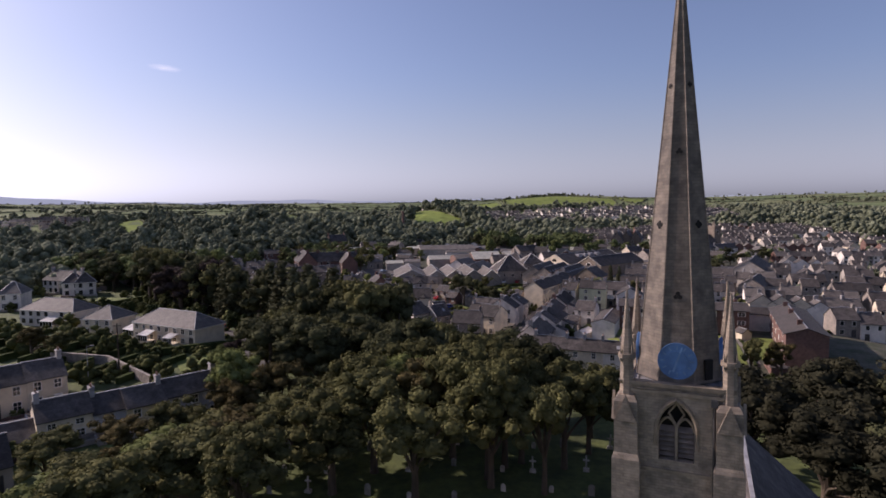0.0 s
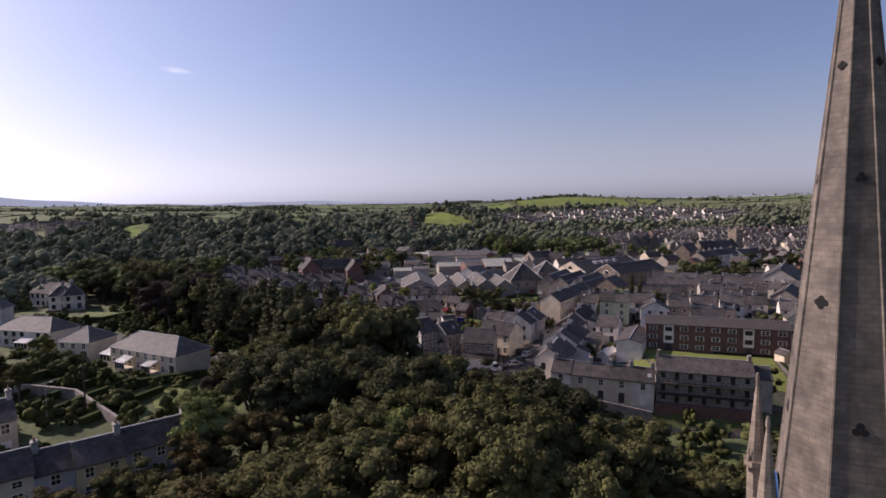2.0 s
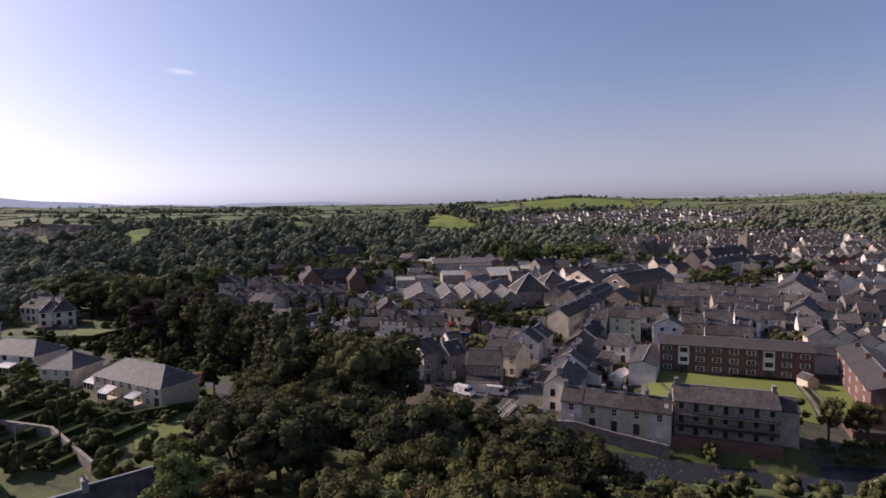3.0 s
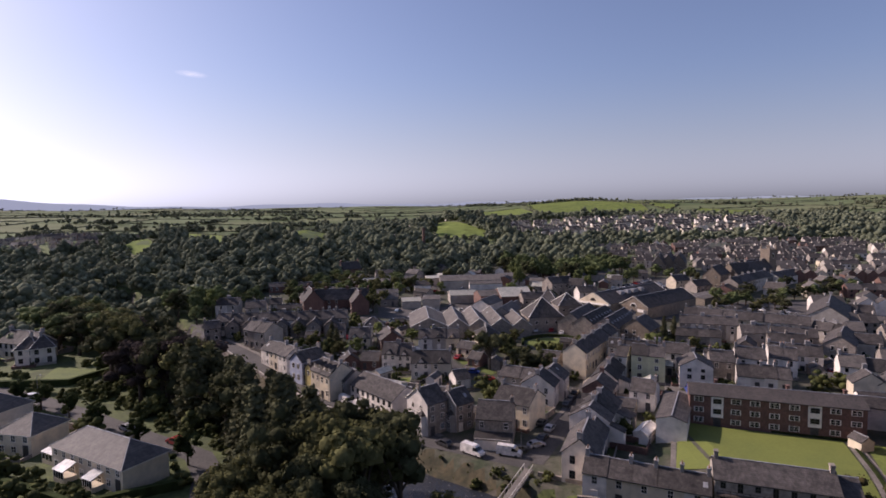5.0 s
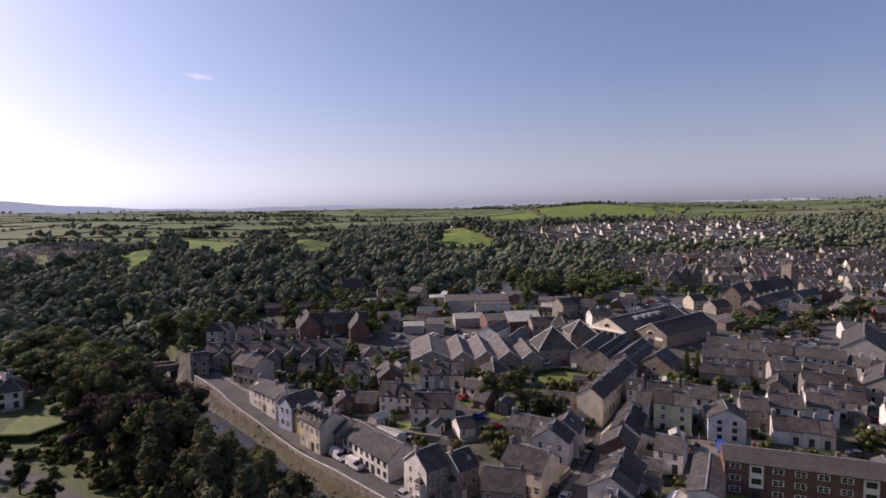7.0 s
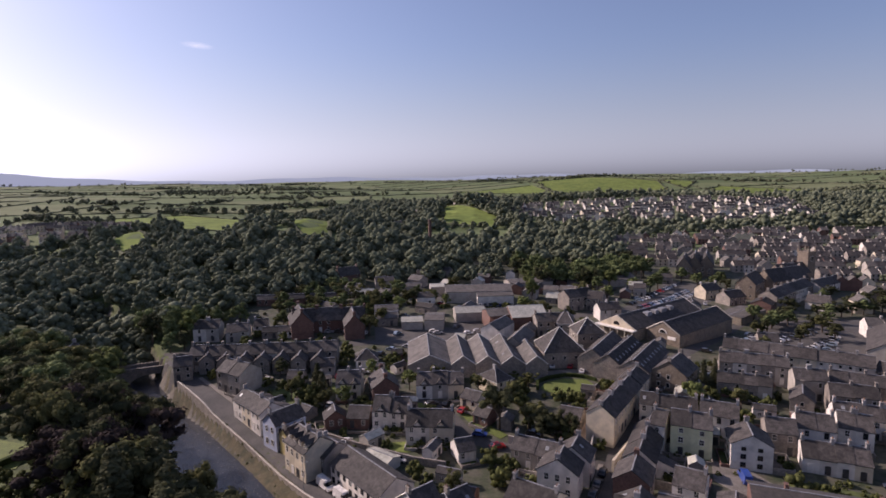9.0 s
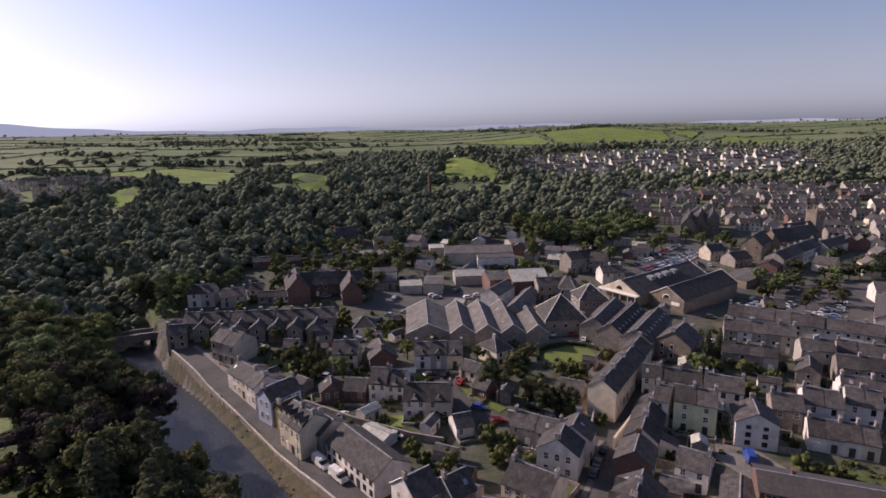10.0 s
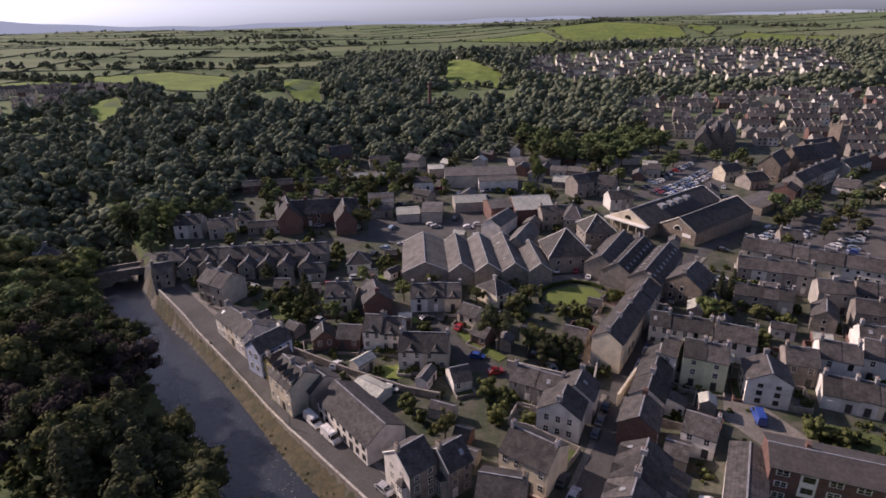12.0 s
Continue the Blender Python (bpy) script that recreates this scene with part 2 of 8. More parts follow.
MAT = {
    "white": material("white_render", (0.7, 0.68, 0.635), (0.5, 0.485, 0.45), grit=(0.9, 1.08), scale=2.5),
    "cream": material("cream_render", (0.62, 0.56, 0.43), (0.46, 0.42, 0.33), grit=(0.9, 1.08), scale=2.5),
    "render": material("grey_render", (0.38, 0.36, 0.325), (0.28, 0.265, 0.24), grit=(0.9, 1.08), scale=2.5),
    "yellow": material("yellow_render", (0.6, 0.52, 0.22), (0.5, 0.43, 0.18), grit=(0.9, 1.08), scale=2.5),
    "lime": material("pale_lime_render", (0.68, 0.69, 0.45), (0.56, 0.57, 0.37), grit=(0.9, 1.08), scale=2.5),
    "blue": material("pale_blue_render", (0.5, 0.57, 0.72), (0.42, 0.48, 0.62), grit=(0.9, 1.08), scale=2.5),
    "grey": material("slate_grey_render", (0.33, 0.33, 0.33), grit=(0.9, 1.08), scale=2.5),
    "stone": coursed(material("grey_stone_wall", (0.29, 0.265, 0.235), (0.2, 0.185, 0.17), scale=2, fine=60), 0.5, 0.22, 0.02, (0.7, 0.68, 0.62)),
    "sandstone": coursed(material("sandstone_wall", (0.22, 0.185, 0.142), (0.155, 0.13, 0.105), scale=2, fine=60), 0.55, 0.25, 0.02, (0.75, 0.72, 0.66)),
    "brick": coursed(material("red_brick_wall", (0.165, 0.093, 0.075), (0.12, 0.072, 0.06), scale=2, fine=60), 0.23, 0.075, 0.01, (0.9, 0.85, 0.8), 0.5),
    "slate": coursed(material("roof_slate", (0.088, 0.082, 0.079), (0.047, 0.044, 0.043), rough=0.8, scale=1.6, fine=50, vary=0.34, spec=0.25), 0.34, 0.2, 0.012, (0.45, 0.45, 0.46), 0.7, "roof"),
    "slate_pale": coursed(material("weathered_roof_tile", (0.135, 0.124, 0.112), (0.088, 0.082, 0.076), rough=0.75, scale=1.6, fine=50, vary=0.15), 0.34, 0.25, 0.014, (0.5, 0.5, 0.5), 0.6, "roof"),
    "sheet": coursed(material("corrugated_roof_sheet", (0.145, 0.138, 0.13), (0.1, 0.096, 0.091), rough=0.8, scale=4, fine=20, vary=0.1, spec=0.25), 0.9, 2.4, 0.03, (0.6, 0.6, 0.6), 0.5, "roof"),
    "sheet_pale": material("pale_roof_sheet", (0.46, 0.46, 0.4), (0.35, 0.36, 0.31), rough=0.6, scale=4),
    "sheet_white": material("white_roof_sheet", (0.7, 0.7, 0.68), (0.58, 0.58, 0.55), rough=0.4, scale=2),
    "trim": material("white_paint", (0.78, 0.77, 0.73), (0.66, 0.65, 0.6), rough=0.5, grit=(0.9, 1.08), scale=1.5, bump_by=0.1),
    "dark_trim": material("dark_paint", (0.05, 0.05, 0.055), rough=0.5, scale=1.5, bump_by=0.1),
    "pot": material("clay_chimney_pot", (0.26, 0.16, 0.11), scale=0.6),
    "lead": material("lead_flashing", (0.28, 0.29, 0.31), rough=0.5, scale=1.2),
    "asphalt": material("asphalt", (0.085, 0.081, 0.078), (0.055, 0.053, 0.051), rough=0.9, scale=5, fine=90),
    "paving": material("concrete_paving", (0.2, 0.185, 0.165), (0.125, 0.117, 0.105), rough=0.9, scale=3.5, fine=60),
    "gravel": material("pale_gravel", (0.42, 0.35, 0.27), (0.32, 0.27, 0.2), rough=0.95, scale=3, fine=90, bump_by=0.6),
    "lawn": material("mown_grass", (0.13, 0.17, 0.03), (0.09, 0.125, 0.025), rough=0.9, scale=7, fine=60, bump_by=0.5),
    "pasture": material("pasture_grass", (0.17, 0.225, 0.06), (0.125, 0.175, 0.05), rough=0.95, scale=40, fine=3, bump_by=0, spec=0.08),
    "green": material("bowling_green_turf", (0.14, 0.17, 0.032), (0.12, 0.15, 0.03), rough=0.9, scale=9, fine=60, grit=(0.9, 1.08)),
    "rough_grass": material("rough_grass", (0.08, 0.106, 0.027), (0.04, 0.055, 0.016), rough=0.95, scale=5, fine=40, bump_by=0.8, bump_size=0.1),
    "bank": material("dry_bank_grass", (0.08, 0.067, 0.036), (0.036, 0.037, 0.018), rough=0.95, scale=2.5, fine=40, bump_by=0.9, bump_size=0.12),
    "bed": material("river_bed", (0.09, 0.075, 0.055), (0.05, 0.045, 0.035), rough=0.8, scale=2.5, fine=30),
    "yard": material("town_yard", (0.082, 0.08, 0.058), (0.03, 0.044, 0.016), rough=0.9, scale=4, fine=40),
    "bark": material("bark", (0.09, 0.07, 0.05), rough=0.95, scale=0.7, stretch=(1, 1, 0.3), bump_by=0.8),
    "oak": foliage("broad_leaves", (0.116, 0.124, 0.044), (0.06, 0.068, 0.026), relief=0.25),
    "lime_leaf": foliage("light_leaves", (0.15, 0.188, 0.058), (0.092, 0.117, 0.036), relief=0.25),
    "rust_leaf": foliage("browning_leaves", (0.112, 0.098, 0.036), (0.064, 0.062, 0.025), relief=0.25),
    "dark_leaf": foliage("dark_leaves", (0.07, 0.08, 0.034), (0.038, 0.045, 0.02), relief=0.25),
    "park_leaf": foliage("park_tree_leaves", (0.125, 0.162, 0.058), (0.078, 0.104, 0.038), glow=0.15, relief=0.3),
    "yew_leaf": foliage("darkest_leaves", (0.044, 0.046, 0.024), (0.023, 0.026, 0.014), relief=0.2),
    "copper": foliage("copper_beech_leaves", (0.058, 0.048, 0.037), (0.032, 0.028, 0.022), relief=0.25),
    "conifer": foliage("conifer_needles", (0.092, 0.1, 0.046), (0.055, 0.064, 0.03), glow=0.15),
    # far wood green paled and blued in the colour, in place of haze
    "hazed_leaf": foliage("hazed_wood_leaves", (0.15, 0.178, 0.1), (0.09, 0.112, 0.062), island=True, glow=0.12, patch=11, vary=0.36, relief=0.3),
    # hedge green paled to imitate haze over the distant fields
    "field_hedge": foliage("hazed_hedge_leaves", (0.12, 0.14, 0.075), (0.085, 0.1, 0.055), island=True, glow=0.12, patch=14),
    "hedge": foliage("hedge_leaves", (0.045, 0.065, 0.02), (0.028, 0.04, 0.012), glow=0.2),
    "tyre": material("tyre_rubber", (0.02, 0.02, 0.02), rough=0.8, scale=0.5),
    "clock": material("blue_clock_face", (0.1, 0.22, 0.46), (0.075, 0.17, 0.36), rough=0.5, scale=0.9, vary=0.02),
    "gilt": material("gilded_numerals", (0.16, 0.3, 0.52), rough=0.45, scale=0.5),
    "louvre": material("slate_louvre", (0.2, 0.17, 0.15), scale=0.6),
    "shrub": foliage("shrub_leaves", (0.105, 0.122, 0.038), (0.052, 0.065, 0.023), island=True, glow=0.25, vary=0.4, relief=0.4),
    # flat black painted as the shade inside openings
    "void": material("shade_black", (0.012, 0.011, 0.011), rough=1.0),
    "headstone": material("headstone_slate", (0.2, 0.195, 0.18), (0.12, 0.12, 0.105), scale=0.7),
    "pale_stone": material("pale_headstone", (0.45, 0.43, 0.38), scale=0.7),
    "rail": material("rusted_rail", (0.06, 0.05, 0.045), rough=0.7),
}
glass = bpy.data.materials.new("window_glass")
glass.use_nodes = True
gb = glass.node_tree.nodes["Principled BSDF"]
gb.inputs["Base Color"].default_value, gb.inputs["Roughness"].default_value = (0.014, 0.016, 0.019, 1), 0.08
MAT["glass"] = glass
MAT["skylight"] = material("skylight_glass", (0.3, 0.32, 0.34), rough=0.5, scale=1, bump_by=0)

water_mat = bpy.data.materials.new("river_water")
water_mat.use_nodes = True
wb = water_mat.node_tree.nodes["Principled BSDF"]
wb.inputs["Base Color"].default_value, wb.inputs["Roughness"].default_value = (0.03, 0.033, 0.04, 1), 0.1
wt = water_mat.node_tree.nodes.new("ShaderNodeTexNoise")
wt.inputs["Scale"].default_value, wt.inputs["Detail"].default_value, wt.inputs["Distortion"].default_value = 1.8, 9, 1.4
wg = water_mat.node_tree.nodes.new("ShaderNodeNewGeometry")
water_mat.node_tree.links.new(wg.outputs["Position"], wt.inputs["Vector"])
wu = water_mat.node_tree.nodes.new("ShaderNodeBump")
wu.inputs["Strength"].default_value, wu.inputs["Distance"].default_value = 0.75, 0.18
water_mat.node_tree.links.new(wt.outputs[0], wu.inputs["Height"])
water_mat.node_tree.links.new(wu.outputs[0], wb.inputs["Normal"])
MAT["water"] = water_mat

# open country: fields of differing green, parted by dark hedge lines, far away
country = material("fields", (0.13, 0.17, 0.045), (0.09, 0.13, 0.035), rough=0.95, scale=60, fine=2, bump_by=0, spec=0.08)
cn, cl = country.node_tree.nodes, country.node_tree.links
cg = cn.new("ShaderNodeNewGeometry")
FIELD_TURN = 0.32
cmap = cn.new("ShaderNodeMapping")
cmap.inputs["Rotation"].default_value = (0, 0, -FIELD_TURN)
cl.new(cg.outputs["Position"], cmap.inputs["Vector"])
csep = cn.new("ShaderNodeSeparateXYZ")
cl.new(cmap.outputs[0], csep.inputs[0])


def calc(op, a, b=None):
    """A sum, product or the like of two values or sockets."""
    k = cn.new("ShaderNodeMath")
    k.operation = op
    for i, q in enumerate((a, b)):
        if isinstance(q, (int, float)):
            k.inputs[i].default_value = q
        elif q is not None:
            cl.new(q, k.inputs[i])
    return k.outputs[0]


fu = calc("ADD", csep.outputs[0], calc("MULTIPLY", calc("SINE", calc("DIVIDE", csep.outputs[1], 140)), 45))
fv = calc("ADD", csep.outputs[1], calc("MULTIPLY", calc("SINE", calc("DIVIDE", csep.outputs[0], 190)), 36))
ccell = cn.new("ShaderNodeCombineXYZ")
cl.new(calc("FLOOR", calc("DIVIDE", fu, 170)), ccell.inputs[0])
cl.new(calc("FLOOR", calc("DIVIDE", fv, 110)), ccell.inputs[1])
cnoise = cn.new("ShaderNodeTexWhiteNoise")
cnoise.noise_dimensions = "2D"
cl.new(ccell.outputs[0], cnoise.inputs["Vector"])
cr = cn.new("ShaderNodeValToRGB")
# field greens greyed in the colour to stand in for distance haze
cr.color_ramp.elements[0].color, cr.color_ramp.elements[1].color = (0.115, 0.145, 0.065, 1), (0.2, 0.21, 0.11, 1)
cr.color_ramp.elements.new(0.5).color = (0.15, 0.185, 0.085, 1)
cl.new(cnoise.outputs["Value"], cr.inputs[0])
cm = cn.new("ShaderNodeMix")
cm.data_type, cm.blend_type = "RGBA", "MULTIPLY"
cm.inputs[0].default_value = 0.5
cpatch, cramp = cn.new("ShaderNodeTexNoise"), cn.new("ShaderNodeMapRange")
cpatch.inputs["Scale"].default_value, cpatch.inputs["Detail"].default_value = 0.02, 6
cl.new(cg.outputs["Position"], cpatch.inputs["Vector"])
cramp.inputs[1].default_value, cramp.inputs[2].default_value, cramp.inputs[3].default_value = 0.3, 0.7, 0.5
cl.new(cpatch.outputs[0], cramp.inputs[0])
cl.new(cr.outputs[0], cm.inputs[6])
cl.new(cramp.outputs[0], cm.inputs[7])
cl.new(cm.outputs[2], cn["Principled BSDF"].inputs["Base Color"])
MAT["country"] = country


def paint(name, rgb):
    m = material(name, rgb, tuple(c * 0.85 for c in rgb), rough=0.3, scale=1, bump_by=0, vary=0.04)
    m.node_tree.nodes["Principled BSDF"].inputs["Coat Weight"].default_value = 0.6
    return m


CAR_COLOURS = {"white": (0.75, 0.75, 0.74), "silver": (0.42, 0.43, 0.45), "dark grey": (0.05, 0.052, 0.058), "black": (0.015, 0.015, 0.017),
               "blue": (0.03, 0.07, 0.3), "red": (0.35, 0.02, 0.02), "pale blue": (0.25, 0.33, 0.42)}
CAR_PAINT = {k: paint(k.replace(" ", "_") + "_car_paint", v) for k, v in CAR_COLOURS.items()}

# ---- building tools ----
class Shape:
    """Gathers corners and faces of one mesh."""

    def __init__(self):
        self.v, self.f, self.m = [], [], []

    def add(self, verts, faces, slot=0):
        o = len(self.v)
        self.v += [tuple(p) for p in verts]
        self.f += [tuple(i + o for i in f) for f in faces]
        self.m += [slot] * len(faces)
        return self

    def box(self, x0, x1, y0, y1, z0, z1, slot=0, taper=0.0):
        t = taper
        v = [(x0, y0, z0), (x1, y0, z0), (x1, y1, z0), (x0, y1, z0),
             (x0 + t, y0 + t, z1), (x1 - t, y0 + t, z1), (x1 - t, y1 - t, z1), (x0 + t, y1 - t, z1)]
        return self.add(v, [(3, 2, 1, 0), (4, 5, 6, 7), (0, 1, 5, 4), (1, 2, 6, 5), (2, 3, 7, 6), (3, 0, 4, 7)], slot)

    def tube(self, x, y, z0, z1, r0, r1, n=8, slot=0, turn=0.0, cap=True):
        v = []
        for z, r in ((z0, r0), (z1, r1)):
            v += [(x + r * math.cos(turn + 2 * math.pi * i / n), y + r * math.sin(turn + 2 * math.pi * i / n), z) for i in range(n)]
        f = [(i, (i + 1) % n, n + (i + 1) % n, n + i) for i in range(n)]
        if cap:
            f += [tuple(range(n, 2 * n)), tuple(reversed(range(n)))]
        return self.add(v, f, slot)

    def limb(self, a, b, ra, rb, n=6, slot=0):
        a, b = Vector(a), Vector(b)
        q = (b - a).to_track_quat("Z", "Y")
        v = []
        for p, r in ((a, ra), (b, rb)):
            v += [p + q @ Vector((r * math.cos(2 * math.pi * i / n), r * math.sin(2 * math.pi * i / n), 0)) for i in range(n)]
        f = [(i, (i + 1) % n, n + (i + 1) % n, n + i) for i in range(n)] + [tuple(range(n, 2 * n))]
        return self.add(v, f, slot)

    def sweep(self, points, r, n=6, slot=0):
        """One round moulding that follows a line of points."""
        pts, o = [Vector(p) for p in points], len(self.v)
        for i, p in enumerate(pts):
            q = (pts[min(len(pts) - 1, i + 1)] - pts[max(0, i - 1)]).to_track_quat("Z", "Y")
            self.v += [tuple(p + q @ Vector((r * math.cos(2 * math.pi * j / n), r * math.sin(2 * math.pi * j / n), 0))) for j in range(n)]
            if i:
                b = o + n * i
                self.f += [(b - n + j, b - n + (j + 1) % n, b + (j + 1) % n, b + j) for j in range(n)]
                self.m += [slot] * n
        self.f += [tuple(range(o + n - 1, o - 1, -1)), tuple(range(len(self.v) - n, len(self.v)))]
        self.m += [slot, slot]
        return self

    def slab(self, quad, thick, slot=0):
        """A sheet through four corners, thickened downwards along its normal."""
        q = [Vector(p) for p in quad]
        nrm = (q[1] - q[0]).cross(q[3] - q[0]).normalized()
        low = [p - nrm * thick for p in q]
        return self.add(q + low, [(0, 1, 2, 3), (7, 6, 5, 4), (0, 4, 5, 1), (1, 5, 6, 2), (2, 6, 7, 3), (3, 7, 4, 0)], slot)

    def mesh(self, name, mats, smooth=False):
        me = bpy.data.meshes.new(name)
        me.from_pydata(self.v, [], self.f)
        for m in mats:
            me.materials.append(MAT[m] if isinstance(m, str) else m)
        me.polygons.foreach_set("material_index", self.m)
        if smooth:
            me.polygons.foreach_set("use_smooth", [True] * len(self.f))
        me.update()
        return me


def part(name, data, parent, label="", at=None):
    ob = new(name, data)
    ob.parent = parent
    if at is not None:
        ob.matrix_basis = at
    return tagged(ob, label) if label else ob


def thing(name, at, label, category, group="", kind="", data=None):
    ob = new(name, data)
    if data is None:
        ob.empty_display_size = 0.3
    ob.matrix_basis = at
    return tagged(ob, label, category, group, kind)


def sheet(name, points, lift, mat, label="", category="ground", kind="structure", step=2.5):
    """A thin paved or grassed area with a straight-sided outline, draped over the ground."""
    bm = bmesh.new()
    bm.faces.new([bm.verts.new((x, y, 0)) for x, y in points])
    xs, ys = [p[0] for p in points], [p[1] for p in points]
    for axis, lo, hi in ((0, min(xs), max(xs)), (1, min(ys), max(ys))):
        k = lo + step
        while k < hi:
            co, no = [0, 0, 0], [0, 0, 0]
            co[axis], no[axis] = k, 1
            bmesh.ops.bisect_plane(bm, geom=bm.verts[:] + bm.edges[:] + bm.faces[:], plane_co=co, plane_no=no)
            k += step
    for v in bm.verts:
        v.co.z = ground(v.co.x, v.co.y) + lift
    ret = bmesh.ops.extrude_face_region(bm, geom=bm.faces[:])
    for g in ret["geom"]:
        if isinstance(g, bmesh.types.BMVert):
            g.co.z += 0.04
    me = bpy.data.meshes.new(name)
    bm.normal_update()
    bm.to_mesh(me)
    bm.free()
    me.materials.append(MAT[mat])
    ob = new(name, me)
    return tagged(ob, label or "flat outdoor surface", category, "", kind)


def ribbon(name, line, width, lift, mat, label, category="road", step=3.0):
    """A road along a line, draped over the ground."""
    pts = []
    for (ax, ay), (bx, by) in zip(line, line[1:]):
        n = max(1, int(math.hypot(bx - ax, by - ay) / step))
        pts += [(ax + (bx - ax) * i / n, ay + (by - ay) * i / n) for i in range(n)]
    pts.append(line[-1])
    s = Shape()
    for i, (x, y) in enumerate(pts):
        ax, ay = pts[max(0, i - 1)]
        bx, by = pts[min(len(pts) - 1, i + 1)]
        d = math.hypot(bx - ax, by - ay)
        nx, ny = -(by - ay) / d, (bx - ax) / d
        for k in (-0.5, -0.17, 0.17, 0.5):
            px, py = x + nx * width * k, y + ny * width * k
            s.v.append((px, py, ground(px, py) + lift))
        if i:
            o = 4 * i
            for j in range(3):
                s.f.append((o - 4 + j + 1, o - 4 + j, o + j, o + j + 1))
                s.m.append(0)
    return tagged(new(name, s.mesh(name, [mat])), label, category, "", "structure")


def bar_along(name, line, thick, high, mat, label, category, sunk=0.6, kind="", step=3.0, lift=0.0):
    """A wall or hedge of even height along a line on the ground."""
    pts = []
    for (ax, ay), (bx, by) in zip(line, line[1:]):
        n = max(1, int(math.hypot(bx - ax, by - ay) / step))
        pts += [(ax + (bx - ax) * i / n, ay + (by - ay) * i / n) for i in range(n)]
    pts.append(line[-1])
    s = Shape()
    for i, (x, y) in enumerate(pts):
        ax, ay = pts[max(0, i - 1)]
        bx, by = pts[min(len(pts) - 1, i + 1)]
        d = math.hypot(bx - ax, by - ay)
        nx, ny = -(by - ay) / d * thick / 2, (bx - ax) / d * thick / 2
        z = ground(x, y) + lift
        s.v += [(x - nx, y - ny, z - sunk), (x - nx, y - ny, z + high), (x + nx, y + ny, z + high), (x + nx, y + ny, z - sunk)]
        if i:
            o = 4 * i
            for a, b in ((0, 1), (1, 2), (2, 3)):
                s.f.append((o - 4 + a, o - 4 + b, o + b, o + a))
                s.m.append(0)
    e = len(s.v) - 4
    s.f += [(3, 2, 1, 0), (e, e + 1, e + 2, e + 3)]
    s.m += [0, 0]
    return thing(name, Matrix(), label, category, "", kind, s.mesh(name, [mat]))

# ---- the ground, the river and the roads ----
def axis_steps(lo, a, b, hi, fine, grow):
    inner = list(np.arange(a, b + 0.01, fine))
    left, step, k = [], fine, a
    while k > lo:
        step *= grow
        k -= step
        left.append(k)
    right, step, k = [], fine, b
    while k < hi:
        step *= grow
        k += step
        right.append(k)
    return left[::-1] + inner + right


def build_ground():
    xs = axis_steps(-4300, -150, 160, 4300, 2.2, 1.06)
    ys = axis_steps(-900, 20, 330, 4400, 2.2, 1.05)
    verts = [(x, y, ground(x, y)) for y in ys for x in xs]
    nx = len(xs)
    faces, mats = [], []
    for j in range(len(ys) - 1):
        for i in range(nx - 1):
            faces.append((j * nx + i, j * nx + i + 1, (j + 1) * nx + i + 1, (j + 1) * nx + i))
            x, y = (xs[i] + xs[i + 1]) / 2, (ys[j] + ys[j + 1]) / 2
            s = river_side(x, y) if -220 < x < 440 and -60 < y < 360 else 99
            if abs(s) < 60 and 10 < x < 75 and ground(x, y) > -10.5 and s > -4 and -0.309 * (x - 52.8) - 0.951 * (y - 131.6) > 3:
                k = 0
            elif abs(s) < 6.6 and s != 99:
                k = 3
            elif 0 < s < quay_off(x):
                k = 2
            elif y > 560 or x < -260 or (x > 330 and y > 300) or y < -80:
                k = 4
            elif s > 0 and y > 125 and x > -115:
                k = 1
            else:
                k = 0
            mats.append(k)
    me = bpy.data.meshes.new("ground")
    me.from_pydata(verts, [], faces)
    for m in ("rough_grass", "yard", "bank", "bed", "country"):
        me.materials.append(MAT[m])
    me.polygons.foreach_set("material_index", mats)
    me.polygons.foreach_set("use_smooth", [True] * len(faces))
    tagged(new("ground", me), "grassy churchyard, town yards and rolling green fields", "ground", "", "structure")


build_ground()


def offset_line(line, by):
    out = []
    for i, (x, y) in enumerate(line):
        ax, ay = line[max(0, i - 1)]
        bx, by2 = line[min(len(line) - 1, i + 1)]
        d = math.hypot(bx - ax, by2 - ay)
        out.append((x - (by2 - ay) / d * by, y + (bx - ax) / d * by))
    return out


s = Shape()
left, right = offset_line(RIVER, 8.2), offset_line(RIVER, -9.5)
for i, ((ax, ay), (bx, by)) in enumerate(zip(left, right)):
    s.v += [(ax, ay, WATER), (bx, by, WATER)]
    if i:
        s.f.append((2 * i - 2, 2 * i - 1, 2 * i + 1, 2 * i))
        s.m.append(0)
tagged(new("river_water", s.mesh("river_water", ["water"])), "dark rippled shallow river reflecting the sky", "river", "", "structure")

# quay wall with its parapet, and the road on the quay
def quay_line(more):
    """A line that keeps to the quay wall, so far behind it."""
    out = []
    for i, (x, y) in enumerate(RIVER[:9]):
        out.append(offset_line(RIVER, quay_off(x) + more)[i])
    return out


